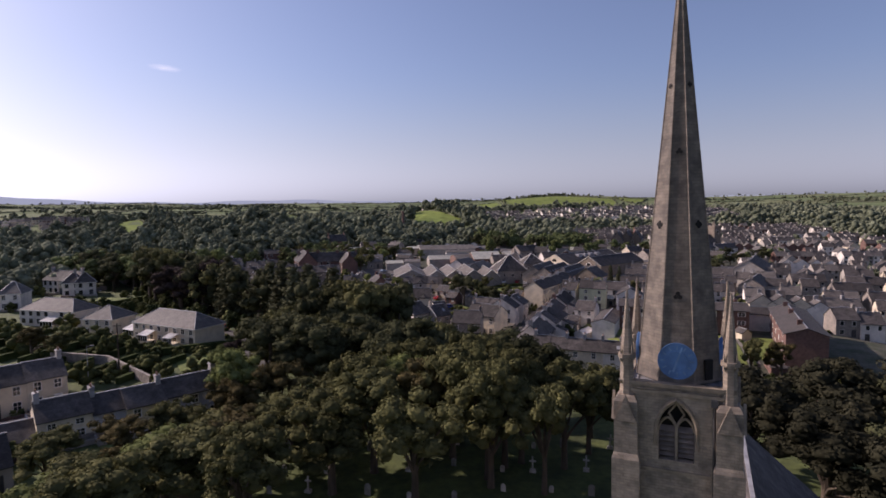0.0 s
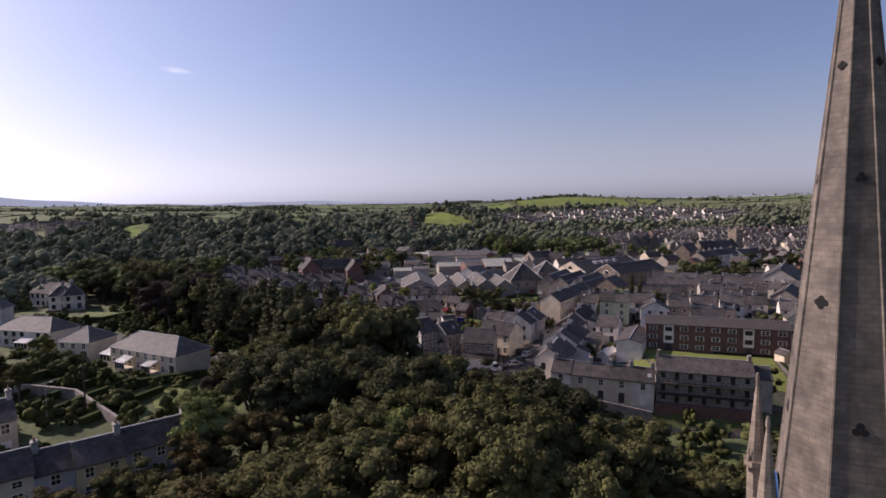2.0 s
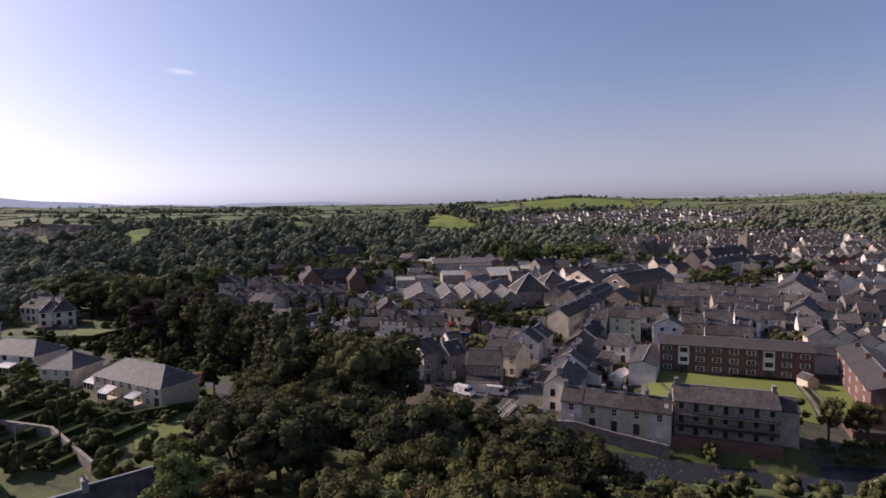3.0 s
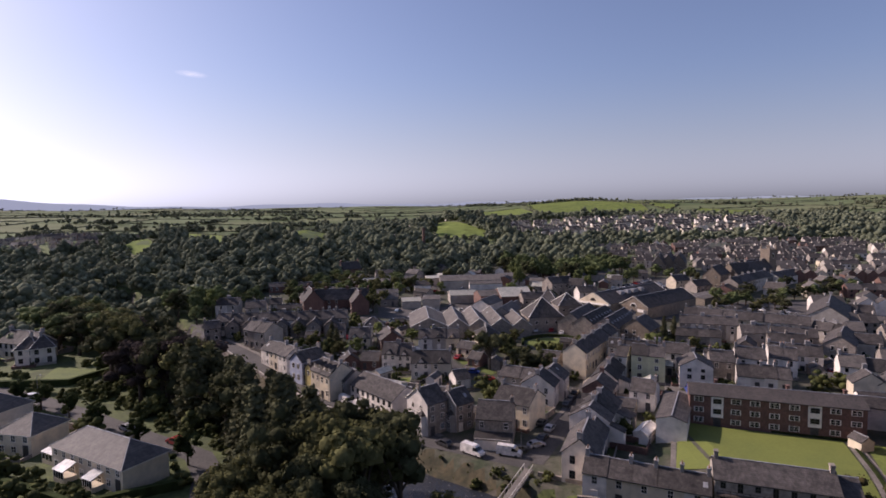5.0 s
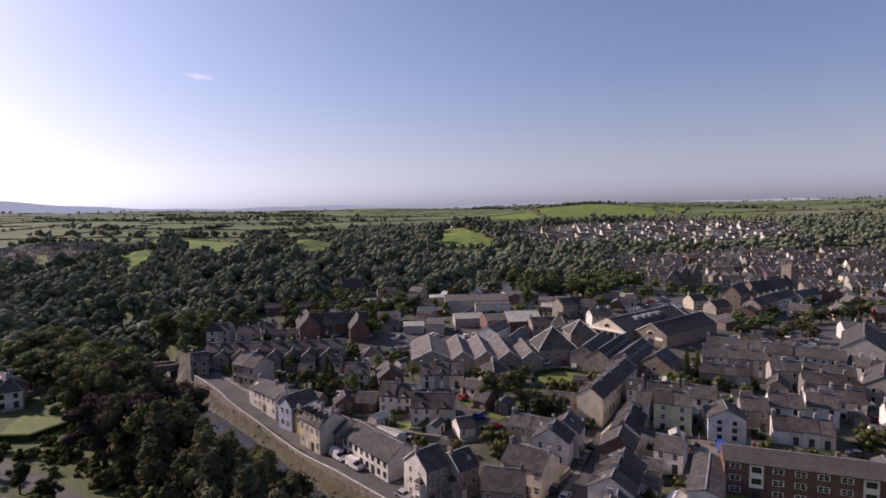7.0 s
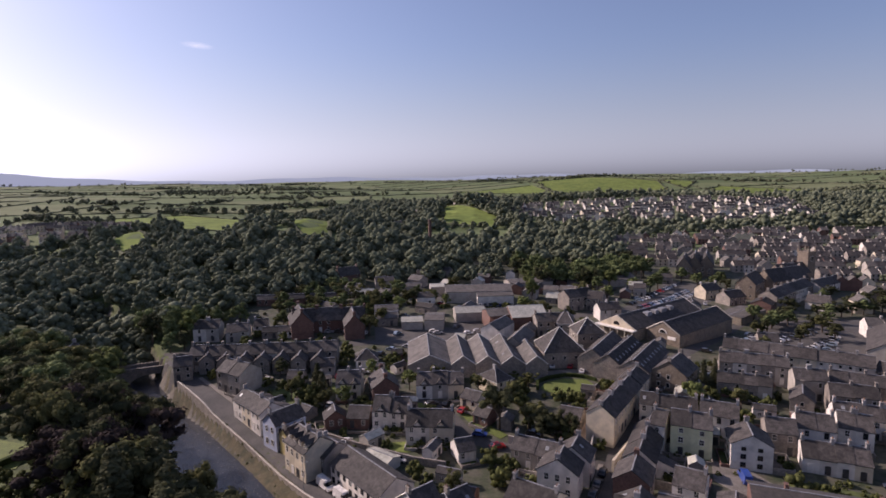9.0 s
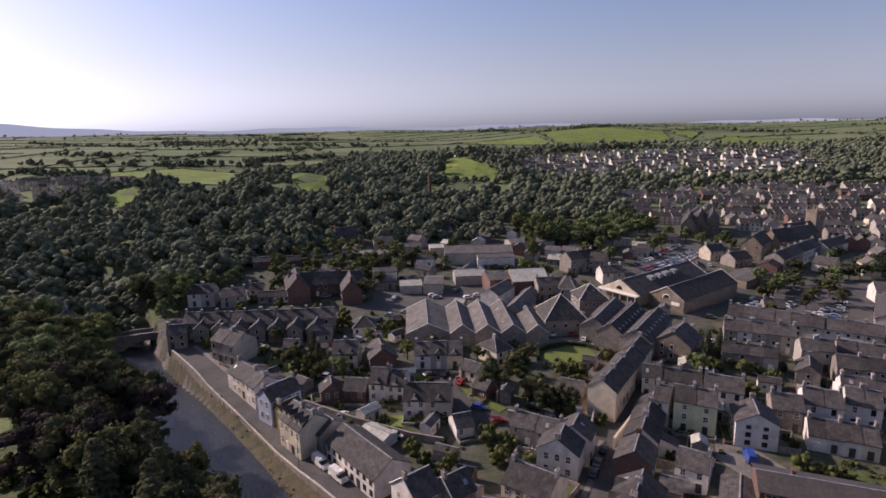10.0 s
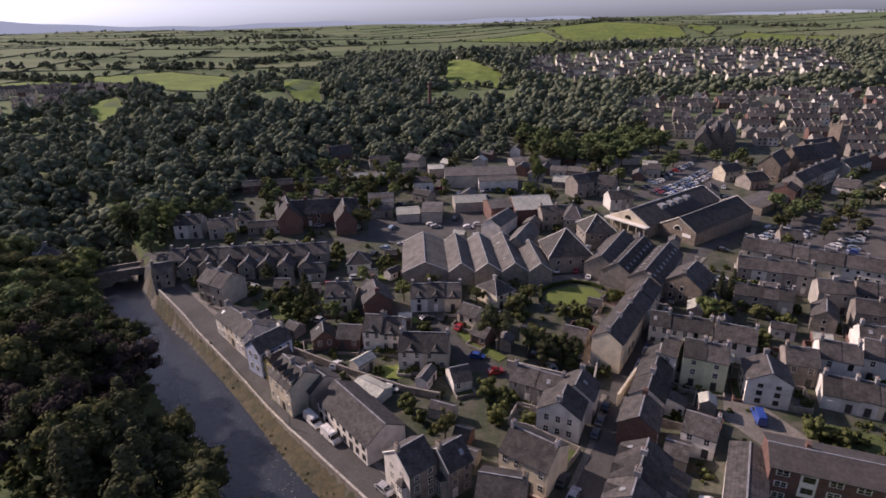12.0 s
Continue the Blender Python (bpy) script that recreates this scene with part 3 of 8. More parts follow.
quay = [(-112.5, 257.5)] + quay_line(0)[3:9]
bank_dice = random.Random(8)
s = Shape()
fine_line = []
for (ax, ay), (bx, by) in zip(RIVER[1:13], RIVER[2:14]):
    m = max(2, int(math.hypot(bx - ax, by - ay) / 2.0))
    fine_line += [(ax + (bx - ax) * i / m, ay + (by - ay) * i / m) for i in range(m)]
for k in range(3):
    fine_line = [fine_line[0]] + [((a[0] + 2 * b[0] + c[0]) / 4, (a[1] + 2 * b[1] + c[1]) / 4) for a, b, c in zip(fine_line, fine_line[1:], fine_line[2:])] + [fine_line[-1]]
rows = []
for x, y in fine_line:
    w = quay_off(x) - 0.15
    rows.append(((5.6, -10.6), (7.0 + bank_dice.uniform(-0.15, 0.15) + 0.4 * math.sin(x / 9), -9.45), (7.9 + bank_dice.uniform(-0.2, 0.3), -9.0 + bank_dice.uniform(-0.1, 0.1)), (max(8.1, w - 0.9), -8.5 + bank_dice.uniform(-0.15, 0.15)), (max(8.5, w), -8.1)))
for i in range(len(fine_line)):
    for j in range(5):
        off, z = rows[i][j]
        ax, ay = fine_line[max(0, i - 1)]
        bx, by = fine_line[min(len(fine_line) - 1, i + 1)]
        d = math.hypot(bx - ax, by - ay)
        s.v.append((fine_line[i][0] - (by - ay) / d * off, fine_line[i][1] + (bx - ax) / d * off, z))
    if i:
        o = len(s.v) - 10
        for j in range(4):
            s.f.append((o + j, o + 5 + j, o + 6 + j, o + 1 + j))
            s.m.append(0)
tagged(new("river_bank", s.mesh("river_bank", ["bank"])), "stony bank of dry grass below the quay wall", "river bank", "", "structure")
bar_along("coping", quay, 0.46, 0.72, "pale_stone", "pale stone coping on the quay wall", "wall", sunk=-0.58, kind="structure")
bar_along("quay_wall", quay, 0.38, 0.58, "stone", "pale stone parapet wall along the quay road", "wall", sunk=3.4, kind="structure")
ribbon("quay_road", [(-118, 264)] + quay_line(3.4)[3:9] + [(14, 152)], 6.2, 0.05, "asphalt", "grey asphalt quay road beside the river")
ribbon("lane", [(14, 152), (23, 170), (29, 182), (35, 199), (46, 224), (56, 244), (78, 276), (110, 312), (139, 345), (165, 372), (200, 404)], 5.0, 0.05, "asphalt", "narrow asphalt lane between terraces")
ribbon("close_road", [(33, 199), (6, 209), (-1, 213), (-10, 230), (-22, 235), (-32, 233)], 5.0, 0.05, "asphalt", "asphalt road of a small housing close")
ribbon("upper_road", [(-122, 268), (-100, 272), (-59, 283), (-41, 288), (-27, 287), (8, 303), (30, 322), (60, 335), (80, 345)], 6.0, 0.05, "asphalt", "asphalt road past the brewery")
ribbon("church_street", [(-140, 178), (-105, 164), (-86, 155), (-62, 141), (-49, 134), (-44, 127), (-36, 108)], 5.0, 0.05, "asphalt", "asphalt street with clipped trees")
sheet("car_park", [(74, 345), (122, 424), (140, 412), (140, 382), (90, 334)], 0.05, "asphalt", "grey asphalt public car park", "car park", step=8)
sheet("car_park", [(104, 290), (119, 308), (141, 332), (160, 331), (212, 338), (214, 312), (190, 290), (145, 270), (123, 280)], 0.05, "asphalt", "asphalt car park behind the terraces", "car park", step=8)
sheet("yard", [(-48, 382), (-20, 390), (-15, 357), (-28, 355)], 0.05, "asphalt", "grey asphalt factory yard", "yard", step=8)
sheet("yard", [(-44, 309), (-9, 309), (-9, 336), (8, 326), (8, 302), (-25, 284), (-40, 289)], 0.06, "asphalt", "asphalt yard beside the sheds", "yard", step=6)
sheet("brewery_yard", [(18, 253), (27, 258), (44, 262), (52, 258), (44, 250), (40, 252), (30, 254), (22, 249)], 0.07, "paving", "pale concrete yard beside the brewery", "yard", step=3)
sheet("lawn", [(22, 243), (25, 248), (31, 251), (38, 250), (40, 245), (37, 240), (28, 238), (23, 240)], 0.1, "lawn", "oval mown lawn edged by a hedge", "lawn", step=3)
sheet("bowling_green", [(51.2, 169.5), (82.5, 158.5), (74.7, 135.3), (43.1, 149)], 0.1, "green", "smooth rectangular bowling green", "lawn", step=5)
sheet("lawn", [(86.2, 157.1), (92.8, 155.2), (86.5, 136), (78.2, 138.1)], 0.08, "lawn", "mown lawn between flats and the bowling green", "lawn", step=4)
sheet("lawn", [(73.5, 190), (88, 185), (85, 177.5), (71.5, 182)], 0.1, "rough_grass", "overgrown back gardens behind the flats", "garden", step=4)
sheet("yard", [(58, 199), (64, 197), (70, 184), (60, 181), (55, 190)], 0.08, "paving", "pale concrete yard beside a blue van", "yard", step=4)
sheet("path", [(83, 158.5), (85.3, 157.8), (78, 135.3), (75.2, 136)], 0.09, "paving", "pale path beside the bowling green", "path", step=4)
sheet("gravel_drive", [(27, 228), (32, 225), (34, 210), (30, 211), (26, 222)], 0.1, "gravel", "pale gravel drive", "drive", step=3)
sheet("lawn", [(-24, 209), (-17, 210), (-15.5, 204.5), (-23, 203.5)], 0.1, "lawn", "small fenced back lawn", "lawn", step=3)
sheet("verge", [(-2, 228), (2, 222), (10, 214), (8, 212), (0, 219), (-4, 226)], 0.1, "lawn", "grass verge beside the close", "lawn", step=3)
sheet("verge", [(-21, 231), (-15, 231), (-14, 228), (-20, 227)], 0.1, "lawn", "small grass verge in the close", "lawn", step=3)
sheet("garden_slope", [(-66, 234), (-60, 250), (-47, 236), (-52, 221)], 0.1, "rough_grass", "overgrown sloping garden", "garden", step=3)
sheet("lawn", [(-46, 243), (-41, 245), (-41, 238), (-45, 237)], 0.1, "lawn", "small lawn beside a white house", "lawn", step=3)
sheet("lawn", [(-33, 265), (-24, 268), (-22, 255), (-31, 253)], 0.1, "lawn", "garden lawn beside the bungalow", "lawn", step=3)
sheet("lawn", [(-118, 190), (-101, 186), (-98, 176), (-112, 174)], 0.1, "lawn", "bright garden lawn with hedges", "lawn", step=3)
sheet("lawn", [(-55, 112), (-46, 116), (-42, 108), (-50, 104)], 0.1, "lawn", "garden lawn below the semi-detached houses", "lawn", step=3)
FIELDS = [[(-50, 915), (-41, 760), (20, 718), (32, 790)], [(-226, 690), (-150, 560), (-135, 580), (-180, 740)], [(-296, 500), (-258, 462), (-274, 520), (-318, 568)],
          [(-637, 821), (-558, 726), (-472, 763), (-448, 819), (-351, 722), (-290, 733), (-331, 883), (-487, 977)],
          [(-75, 1589), (165, 1740), (196, 1446)], [(176, 1859), (341, 1881), (501, 1668), (471, 1482), (203, 1462)], [(414, 1800), (600, 1650), (520, 1500), (512, 1668)], [(490, 1388), (614, 1531), (739, 1392), (714, 1306)]]
for outline, words in zip(FIELDS, ("sunlit green field among woods", "sunlit green field on the wooded hill", "small green field in the wood", "broad green pasture beyond the village",
                                   "green field on the far hillside", "broad bright green field on the far hillside", "green field on the far hilltop", "green field beyond the far estate")):
    sheet("field", outline, 0.5, "pasture", words, "field", step=24 if outline[0][1] < 1200 else 60)

# ---- kinds of parts shared by many houses ----
def window_meshes(frame_mat):
    """A sash window one metre wide and high: a frame with bars and a sill, and its glass."""
    gx, gz = (-0.5, -0.42, -0.025, 0.025, 0.42, 0.5), (0, 0.06, 0.47, 0.52, 0.93, 1)
    bm = bmesh.new()
    vs = [[bm.verts.new((px, -0.07, pz)) for px in gx] for pz in gz]
    for j in range(5):
        for i in range(5):
            if not (j in (1, 3) and i in (1, 3)):
                bm.faces.new((vs[j][i], vs[j][i + 1], vs[j + 1][i + 1], vs[j + 1][i]))
    ret = bmesh.ops.extrude_edge_only(bm, edges=[e for e in bm.edges if len(e.link_faces) == 1])
    for v in ret["geom"]:
        if isinstance(v, bmesh.types.BMVert):
            v.co.y = 0.02
    me = bpy.data.meshes.new("window")
    bm.to_mesh(me)
    bm.free()
    me.materials.append(MAT[frame_mat])
    g = Shape().box(-0.42, 0.42, -0.03, 0.02, 0.06, 0.93)
    return me, g.mesh("pane", ["glass"])


WINDOW = {k: window_meshes(k) for k in ("trim", "dark_trim")}
far = Shape().box(-0.5, 0.5, -0.05, 0.02, 0, 1, 1).box(-0.42, 0.42, -0.065, -0.045, 0.07, 0.93, 0)
FAR_WINDOW = far.mesh("window", ["glass", "trim"])
door = Shape().box(-0.5, 0.5, -0.05, 0.02, 0, 2.05).box(-0.6, -0.5, -0.1, 0.02, 0, 2.15).box(0.5, 0.6, -0.1, 0.02, 0, 2.15).box(-0.6, 0.6, -0.12, 0.02, 2.05, 2.2)
DOOR = {k: door.mesh("door", [k]) for k in ("dark_trim", "trim")}
stack = Shape().box(-0.32, 0.32, -0.55, 0.55, -1.2, 1.25).box(-0.4, 0.4, -0.63, 0.63, 1.05, 1.2).box(-0.36, 0.36, -0.59, 0.59, 1.25, 1.33)
CHIMNEY = {k: stack.mesh("chimney", [m]) for k, m in (("render", "grey"), ("stone", "stone"), ("brick", "brick"))}
POT = Shape().tube(0, 0, 0, 0.45, 0.13, 0.1, 8).mesh("chimney_pot", ["pot"])
SKYLIGHT = Shape().box(-0.4, 0.4, -0.55, 0.55, 0, 0.06).mesh("skylight", ["skylight"])
WORDS = {"white": "white-rendered", "cream": "cream-rendered", "render": "grey-rendered", "yellow": "yellow-rendered", "lime": "pale lime-rendered",
         "blue": "pale blue-rendered", "grey": "dark grey-rendered", "stone": "grey stone", "sandstone": "brown sandstone", "brick": "red brick"}


def gable_walls(w, d, eave, ridge, mat, sunk=2.0):
    x, y = w / 2, d / 2
    s = Shape()
    s.add([(-x, -y, -sunk), (x, -y, -sunk), (x, y, -sunk), (-x, y, -sunk), (-x, -y, eave), (x, -y, eave), (x, y, eave), (-x, y, eave), (-x, 0, ridge), (x, 0, ridge)],
          [(0, 1, 5, 4), (1, 2, 6, 9, 5), (2, 3, 7, 6), (3, 0, 4, 8, 7), (3, 2, 1, 0), (4, 5, 9, 8), (8, 9, 6, 7)])
    return s.mesh("wall", [mat])


def gable_roof(w, d, eave, ridge, mat, ends=0.12, over=0.3, thick=0.16, sag=0.0):
    x, y = w / 2 + ends, d / 2 + over
    drop = (ridge - eave) * over / (d / 2)
    up = 0.17
    s = Shape()
    s.slab([(-x, -y, eave - drop + up), (x, -y, eave - drop + up), (x, 0, ridge + up), (-x, 0, ridge + up)], thick)
    s.slab([(-x, 0, ridge + up), (x, 0, ridge + up), (x, y, eave - drop + up), (-x, y, eave - drop + up)], thick)
    s.box(-x, x, -0.14, 0.14, ridge + up - 0.06, ridge + up + 0.07, 1)
    s.box(-x, x, -y - 0.08, -y + 0.04, eave - drop, eave - drop + 0.14, 2)
    s.box(-x, x, y - 0.04, y + 0.08, eave - drop, eave - drop + 0.14, 2)
    return s.mesh("roof", [mat, "lead", "dark_trim"])


def hip_roof(w, d, eave, ridge, mat, over=0.35):
    x, y = w / 2 + over, d / 2 + over
    r = max(0.3, x - y)
    e = eave - 0.12
    t = ridge + 0.1
    s = Shape()
    s.add([(-x, -y, e), (x, -y, e), (x, y, e), (-x, y, e), (-r, 0, t), (r, 0, t)], [(0, 1, 5, 4), (1, 2, 5), (2, 3, 4, 5), (3, 0, 4), (3, 2, 1, 0)])
    s.add([(-x, -y, e - 0.16), (x, -y, e - 0.16), (x, y, e - 0.16), (-x, y, e - 0.16), (-x, -y, e), (x, -y, e), (x, y, e), (-x, y, e)],
          [(0, 1, 5, 4), (1, 2, 6, 5), (2, 3, 7, 6), (3, 0, 4, 7), (3, 2, 1, 0)], 2)
    s.limb((-r, 0, t), (r, 0, t), 0.12, 0.12, 6, 1)
    for a, b in (((-x, -y, e), (-r, 0, t)), ((x, -y, e), (r, 0, t)), ((x, y, e), (r, 0, t)), ((-x, y, e), (-r, 0, t))):
        s.limb(a, b, 0.1, 0.1, 6, 1)
    return s.mesh("roof", [mat, "lead", "trim"])


def put_window(house, x, y, z, turn, w, h, trim, near=True):
    m = pose(x, y, z, 0, 0, turn) @ Matrix.Diagonal((w, 1, h, 1))
    if near:
        win = part("window", WINDOW[trim][0], house, at=m)
        part("pane", WINDOW[trim][1], win)
    else:
        part("window", FAR_WINDOW, house, at=m)


DICE = random.Random(7)
FOOT = []


def one_house(m, w, d, eave, ridge, wall, hip=False, gable=False, floors=0, dormers=0, gablets=False, chimney=True, pale=False, porch=False, near=True,
              ends=(True, True), front_bays=False, group="", roof="", label=""):
    words = label or f"{WORDS[wall]} {'detached' if gable or hip else 'terraced'} house with {'weathered tiled' if pale else 'grey slate'} roof"
    h = thing("house", m, words, "house", group)
    FOOT.append((m.translation.x, m.translation.y, m.to_euler().z, w, d, near or m.translation.y < 262 and m.translation.x < 112))
    roof = roof or ("slate_pale" if pale else "slate")
    part("wall", gable_walls(w, d, eave, eave + 0.05 if hip else ridge, wall), h)
    part("roof", hip_roof(w, d, eave, ridge, roof) if hip else gable_roof(w, d, eave, ridge, roof, 0.1 if not gable else 0.22), h)
    floors = floors or (1 if eave < 4 else 2 if eave < 7.5 else 3)
    trim = "dark_trim" if DICE.random() < 0.3 and wall == "white" else "trim"
    storey = (eave - 0.2) / floors
    wh = min(1.65, storey * 0.6)
    ww = 1.12

    def facade(length, off, turn, with_door):
        n = max(1, int(length / (2.35 if near else 2.6)))
        a = radians(turn)
        di = DICE.randrange(n) if with_door else -1
        for fl in range(floors):
            for i in range(n):
                k = (i + 0.5) / n * length - length / 2
                x, y = k * math.cos(a) + off * math.sin(a), k * math.sin(a) - off * math.cos(a)
                if fl == 0 and i == di:
                    part("door", DOOR[DICE.choice(("dark_trim", "dark_trim", "trim"))], h, at=pose(x, y, 0.1, 0, 0, turn))
                    continue
                if DICE.random() < (0.06 if near else 0.15):
                    continue
                z = fl * storey + storey * 0.34
                put_window(h, x, y, z, turn, ww * (0.95 if fl == floors - 1 else 1.05), wh * (0.8 if fl == floors - 1 and floors > 2 else 1), trim, near)

    facade(w, d / 2, 0, True)
    if near:
        facade(w, d / 2, 180, True)
    if gable:
        facade(d * 0.8, w / 2, 270, False)
        if near:
            facade(d * 0.8, w / 2, 90, False)
    if chimney and ridge > 6:
        c = {"stone": "stone", "sandstone": "stone", "brick": "brick"}.get(wall, "render")
        for side in ((-1, 1) if w > 9 else (DICE.choice((-1, 1)),)):
            cx = side * (w / 2 - 0.38) if not hip else side * max(0.4, w / 2 - d / 2 - 0.3)
            st = part("chimney", CHIMNEY[c], h, at=pose(cx, 0, ridge))
            if near:
                for k in (-0.28, 0.26):
                    part("chimney_pot", POT, st, at=pose(0, k, 1.33))
    slope = math.degrees(math.atan2(ridge - eave, d / 2))
    if near and not hip and DICE.random() < 0.14:
        k = DICE.uniform(0.35, 0.65)
        part("skylight", SKYLIGHT, h, at=pose(DICE.uniform(-0.3, 0.3) * w, -d / 2 * k, ridge - (ridge - eave) * k + 0.18, slope))
    for i in range(dormers):
        k = (i + 0.5) / dormers * w - w / 2
        z = eave + 0.4
        y0 = -d / 2 + 0.9
        dm = Shape().box(-0.7, 0.7, y0, y0 + 2.2, z, z + 1.5)
        dm.slab([(-0.95, y0 - 0.25, z + 1.4), (0, y0 - 0.25, z + 2.2), (0, y0 + 3, z + 2.2), (-0.95, y0 + 3, z + 1.4)][::-1], -0.1, 1)
        dm.slab([(0.95, y0 - 0.25, z + 1.4), (0.95, y0 + 3, z + 1.4), (0, y0 + 3, z + 2.2), (0, y0 - 0.25, z + 2.2)][::-1], -0.1, 1)
        dob = part("dormer", dm.mesh("dormer", [wall, roof]), h, at=pose(k, 0, 0))
        put_window(h, k, y0, z + 0.35, 0, 0.8, 1.0, trim, near)
    if near and group and DICE.random() < 0.6 and eave > 5:
        rw, rd, re = w * 0.5, DICE.uniform(2.6, 4.2), DICE.uniform(2.6, 4.6)
        rx = DICE.choice((-1, 1)) * (w / 2 - rw / 2 - 0.05)
        x0, x1, y0, y1 = rx - rw / 2, rx + rw / 2, d / 2 - 0.05, d / 2 + rd
        ex = Shape().add([(x0, y0, -1.5), (x1, y0, -1.5), (x1, y1, -1.5), (x0, y1, -1.5), (x0, y0, re + 1.3), (x1, y0, re + 1.3), (x1, y1, re), (x0, y1, re)],
                         [(0, 1, 5, 4), (1, 2, 6, 5), (2, 3, 7, 6), (3, 0, 4, 7), (4, 5, 6, 7)])
        exo = part("rear_extension", ex.mesh("rear_extension", [wall]), h)
        part("extension_roof", Shape().slab([(x0 - 0.1, y0, re + 1.45), (x0 - 0.1, y1 + 0.2, re + 0.1), (x1 + 0.1, y1 + 0.2, re + 0.1), (x1 + 0.1, y0, re + 1.45)][::-1], -0.12).mesh("extension_roof", [roof]), exo)
        put_window(h, rx, y1, 0.9, 180, 0.9, 1.0, trim, True)
    if gablets:
        for k in ((-w / 4, w / 4) if w > 7 else (0,)):
            y0 = -d / 2 - 0.02
            g = Shape()
            g.add([(-1.0, y0, eave - 0.6), (1.0, y0, eave - 0.6), (1.0, y0, eave + 0.3), (0, y0, eave + 1.35), (-1.0, y0, eave + 0.3),
                   (-1.0, y0 + 2.2, eave + 0.3), (0, y0 + 2.2, eave + 1.35), (1.0, y0 + 2.2, eave + 0.3)], [(0, 1, 2, 3, 4), (4, 3, 6, 5), (3, 2, 7, 6)], 0)
            g.slab([(-1.25, y0 - 0.25, eave + 0.12), (0, y0 - 0.25, eave + 1.5), (0, y0 + 2.6, eave + 1.5), (-1.25, y0 + 2.6, eave + 0.12)][::-1], -0.1, 1)
            g.slab([(1.25, y0 - 0.25, eave + 0.12), (1.25, y0 + 2.6, eave + 0.12), (0, y0 + 2.6, eave + 1.5), (0, y0 - 0.25, eave + 1.5)][::-1], -0.1, 1)
            part("gablet", g.mesh("gablet", [wall, roof]), h, at=pose(k, 0, 0))
    if porch:
        p = Shape().box(-w / 2, w / 2, -d / 2 - 2.6, -d / 2, -1, 2.6)
        p.slab([(-w / 2 - 0.2, -d / 2 - 2.8, 2.5), (w / 2 + 0.2, -d / 2 - 2.8, 2.5), (w / 2 + 0.2, -d / 2, 3.4), (-w / 2 - 0.2, -d / 2, 3.4)], 0.12, 1)
        part("porch", p.mesh("porch", ["trim", roof]), h)
    if front_bays:
        b = Shape().box(-w / 2 + 0.5, -w / 2 + 2.4, d / 2 - 0.05, d / 2 + 0.8, -1, 2.8)
        part("bay_window", b.mesh("bay_window", [wall]), h)
    return h


def houses(x, y, rot, length, d, eave, ridge, wall, n=1, near=True, **more):
    """A terrace of n houses whose ridge is centred at x, y; n=1 is a house alone. A small step in height parts one house from the next."""
    z = ground(x, y)
    gable = more.get("gable")
    mats = {"white": ["white", "white", "white", "cream", "render"], "stone": ["stone"] * 4 + ["render", "white"], "render": ["render", "white", "cream"]}
    for i in range(n):
        w = length / n
        k = (i + 0.5) * w - length / 2
        a = radians(rot)
        px, py = x + k * math.cos(a), y + k * math.sin(a)
        wl = wall if n == 1 or i == 0 else DICE.choice(mats.get(wall, [wall]))
        dz = 0.0 if n < 2 else DICE.choice((0, 0, 0.12, -0.12, 0.2))
        one_house(pose(px, py, z, 0, 0, rot), w - (0.02 if n > 1 else 0), d, eave + dz, ridge + dz, wl, near=near and y < 228, group="terrace row" if n > 1 else "", **more)


# ---- vehicles ----
def profile_body(name, outline, half, inset, mats, zcut):
    """A vehicle body lofted across its width from a side outline of x, z points; the upper part leans inwards."""
    s = Shape()
    cols = ((-half, 1.0), (-half * 0.86, 0.0), (half * 0.86, 0.0), (half, 1.0))
    n = len(outline)
    for y, low in ((-half, 1), (half, 1)):
        for px, pz in outline:
            lean = inset * max(0.0, pz - zcut)
            s.v.append((px, (abs(y) - lean) * (1 if y > 0 else -1), pz))
    s.f += [tuple(range(n)), tuple(reversed(range(n, 2 * n)))]
    s.m += [0, 0]
    for i in range(n):
        j = (i + 1) % n
        s.f.append((j, i, n + i, n + j))
        s.m.append(0)
    return s.mesh(name, mats)


WHEEL = Shape()
WHEEL.add(*(lambda n: ([(0.31 * math.cos(2 * math.pi * i / n), y, 0.31 * math.sin(2 * math.pi * i / n)) for y in (-0.1, 0.1) for i in range(n)],
                       [(i, (i + 1) % n, n + (i + 1) % n, n + i) for i in range(n)] + [tuple(reversed(range(n))), tuple(range(n, 2 * n))]))(14))
WHEEL_MESH = WHEEL.mesh("wheel", ["tyre"])
LAMP_MESH = Shape().box(-0.03, 0.03, -0.16, 0.16, -0.07, 0.07).mesh("headlight", ["skylight"])
CAR_KIT = {}


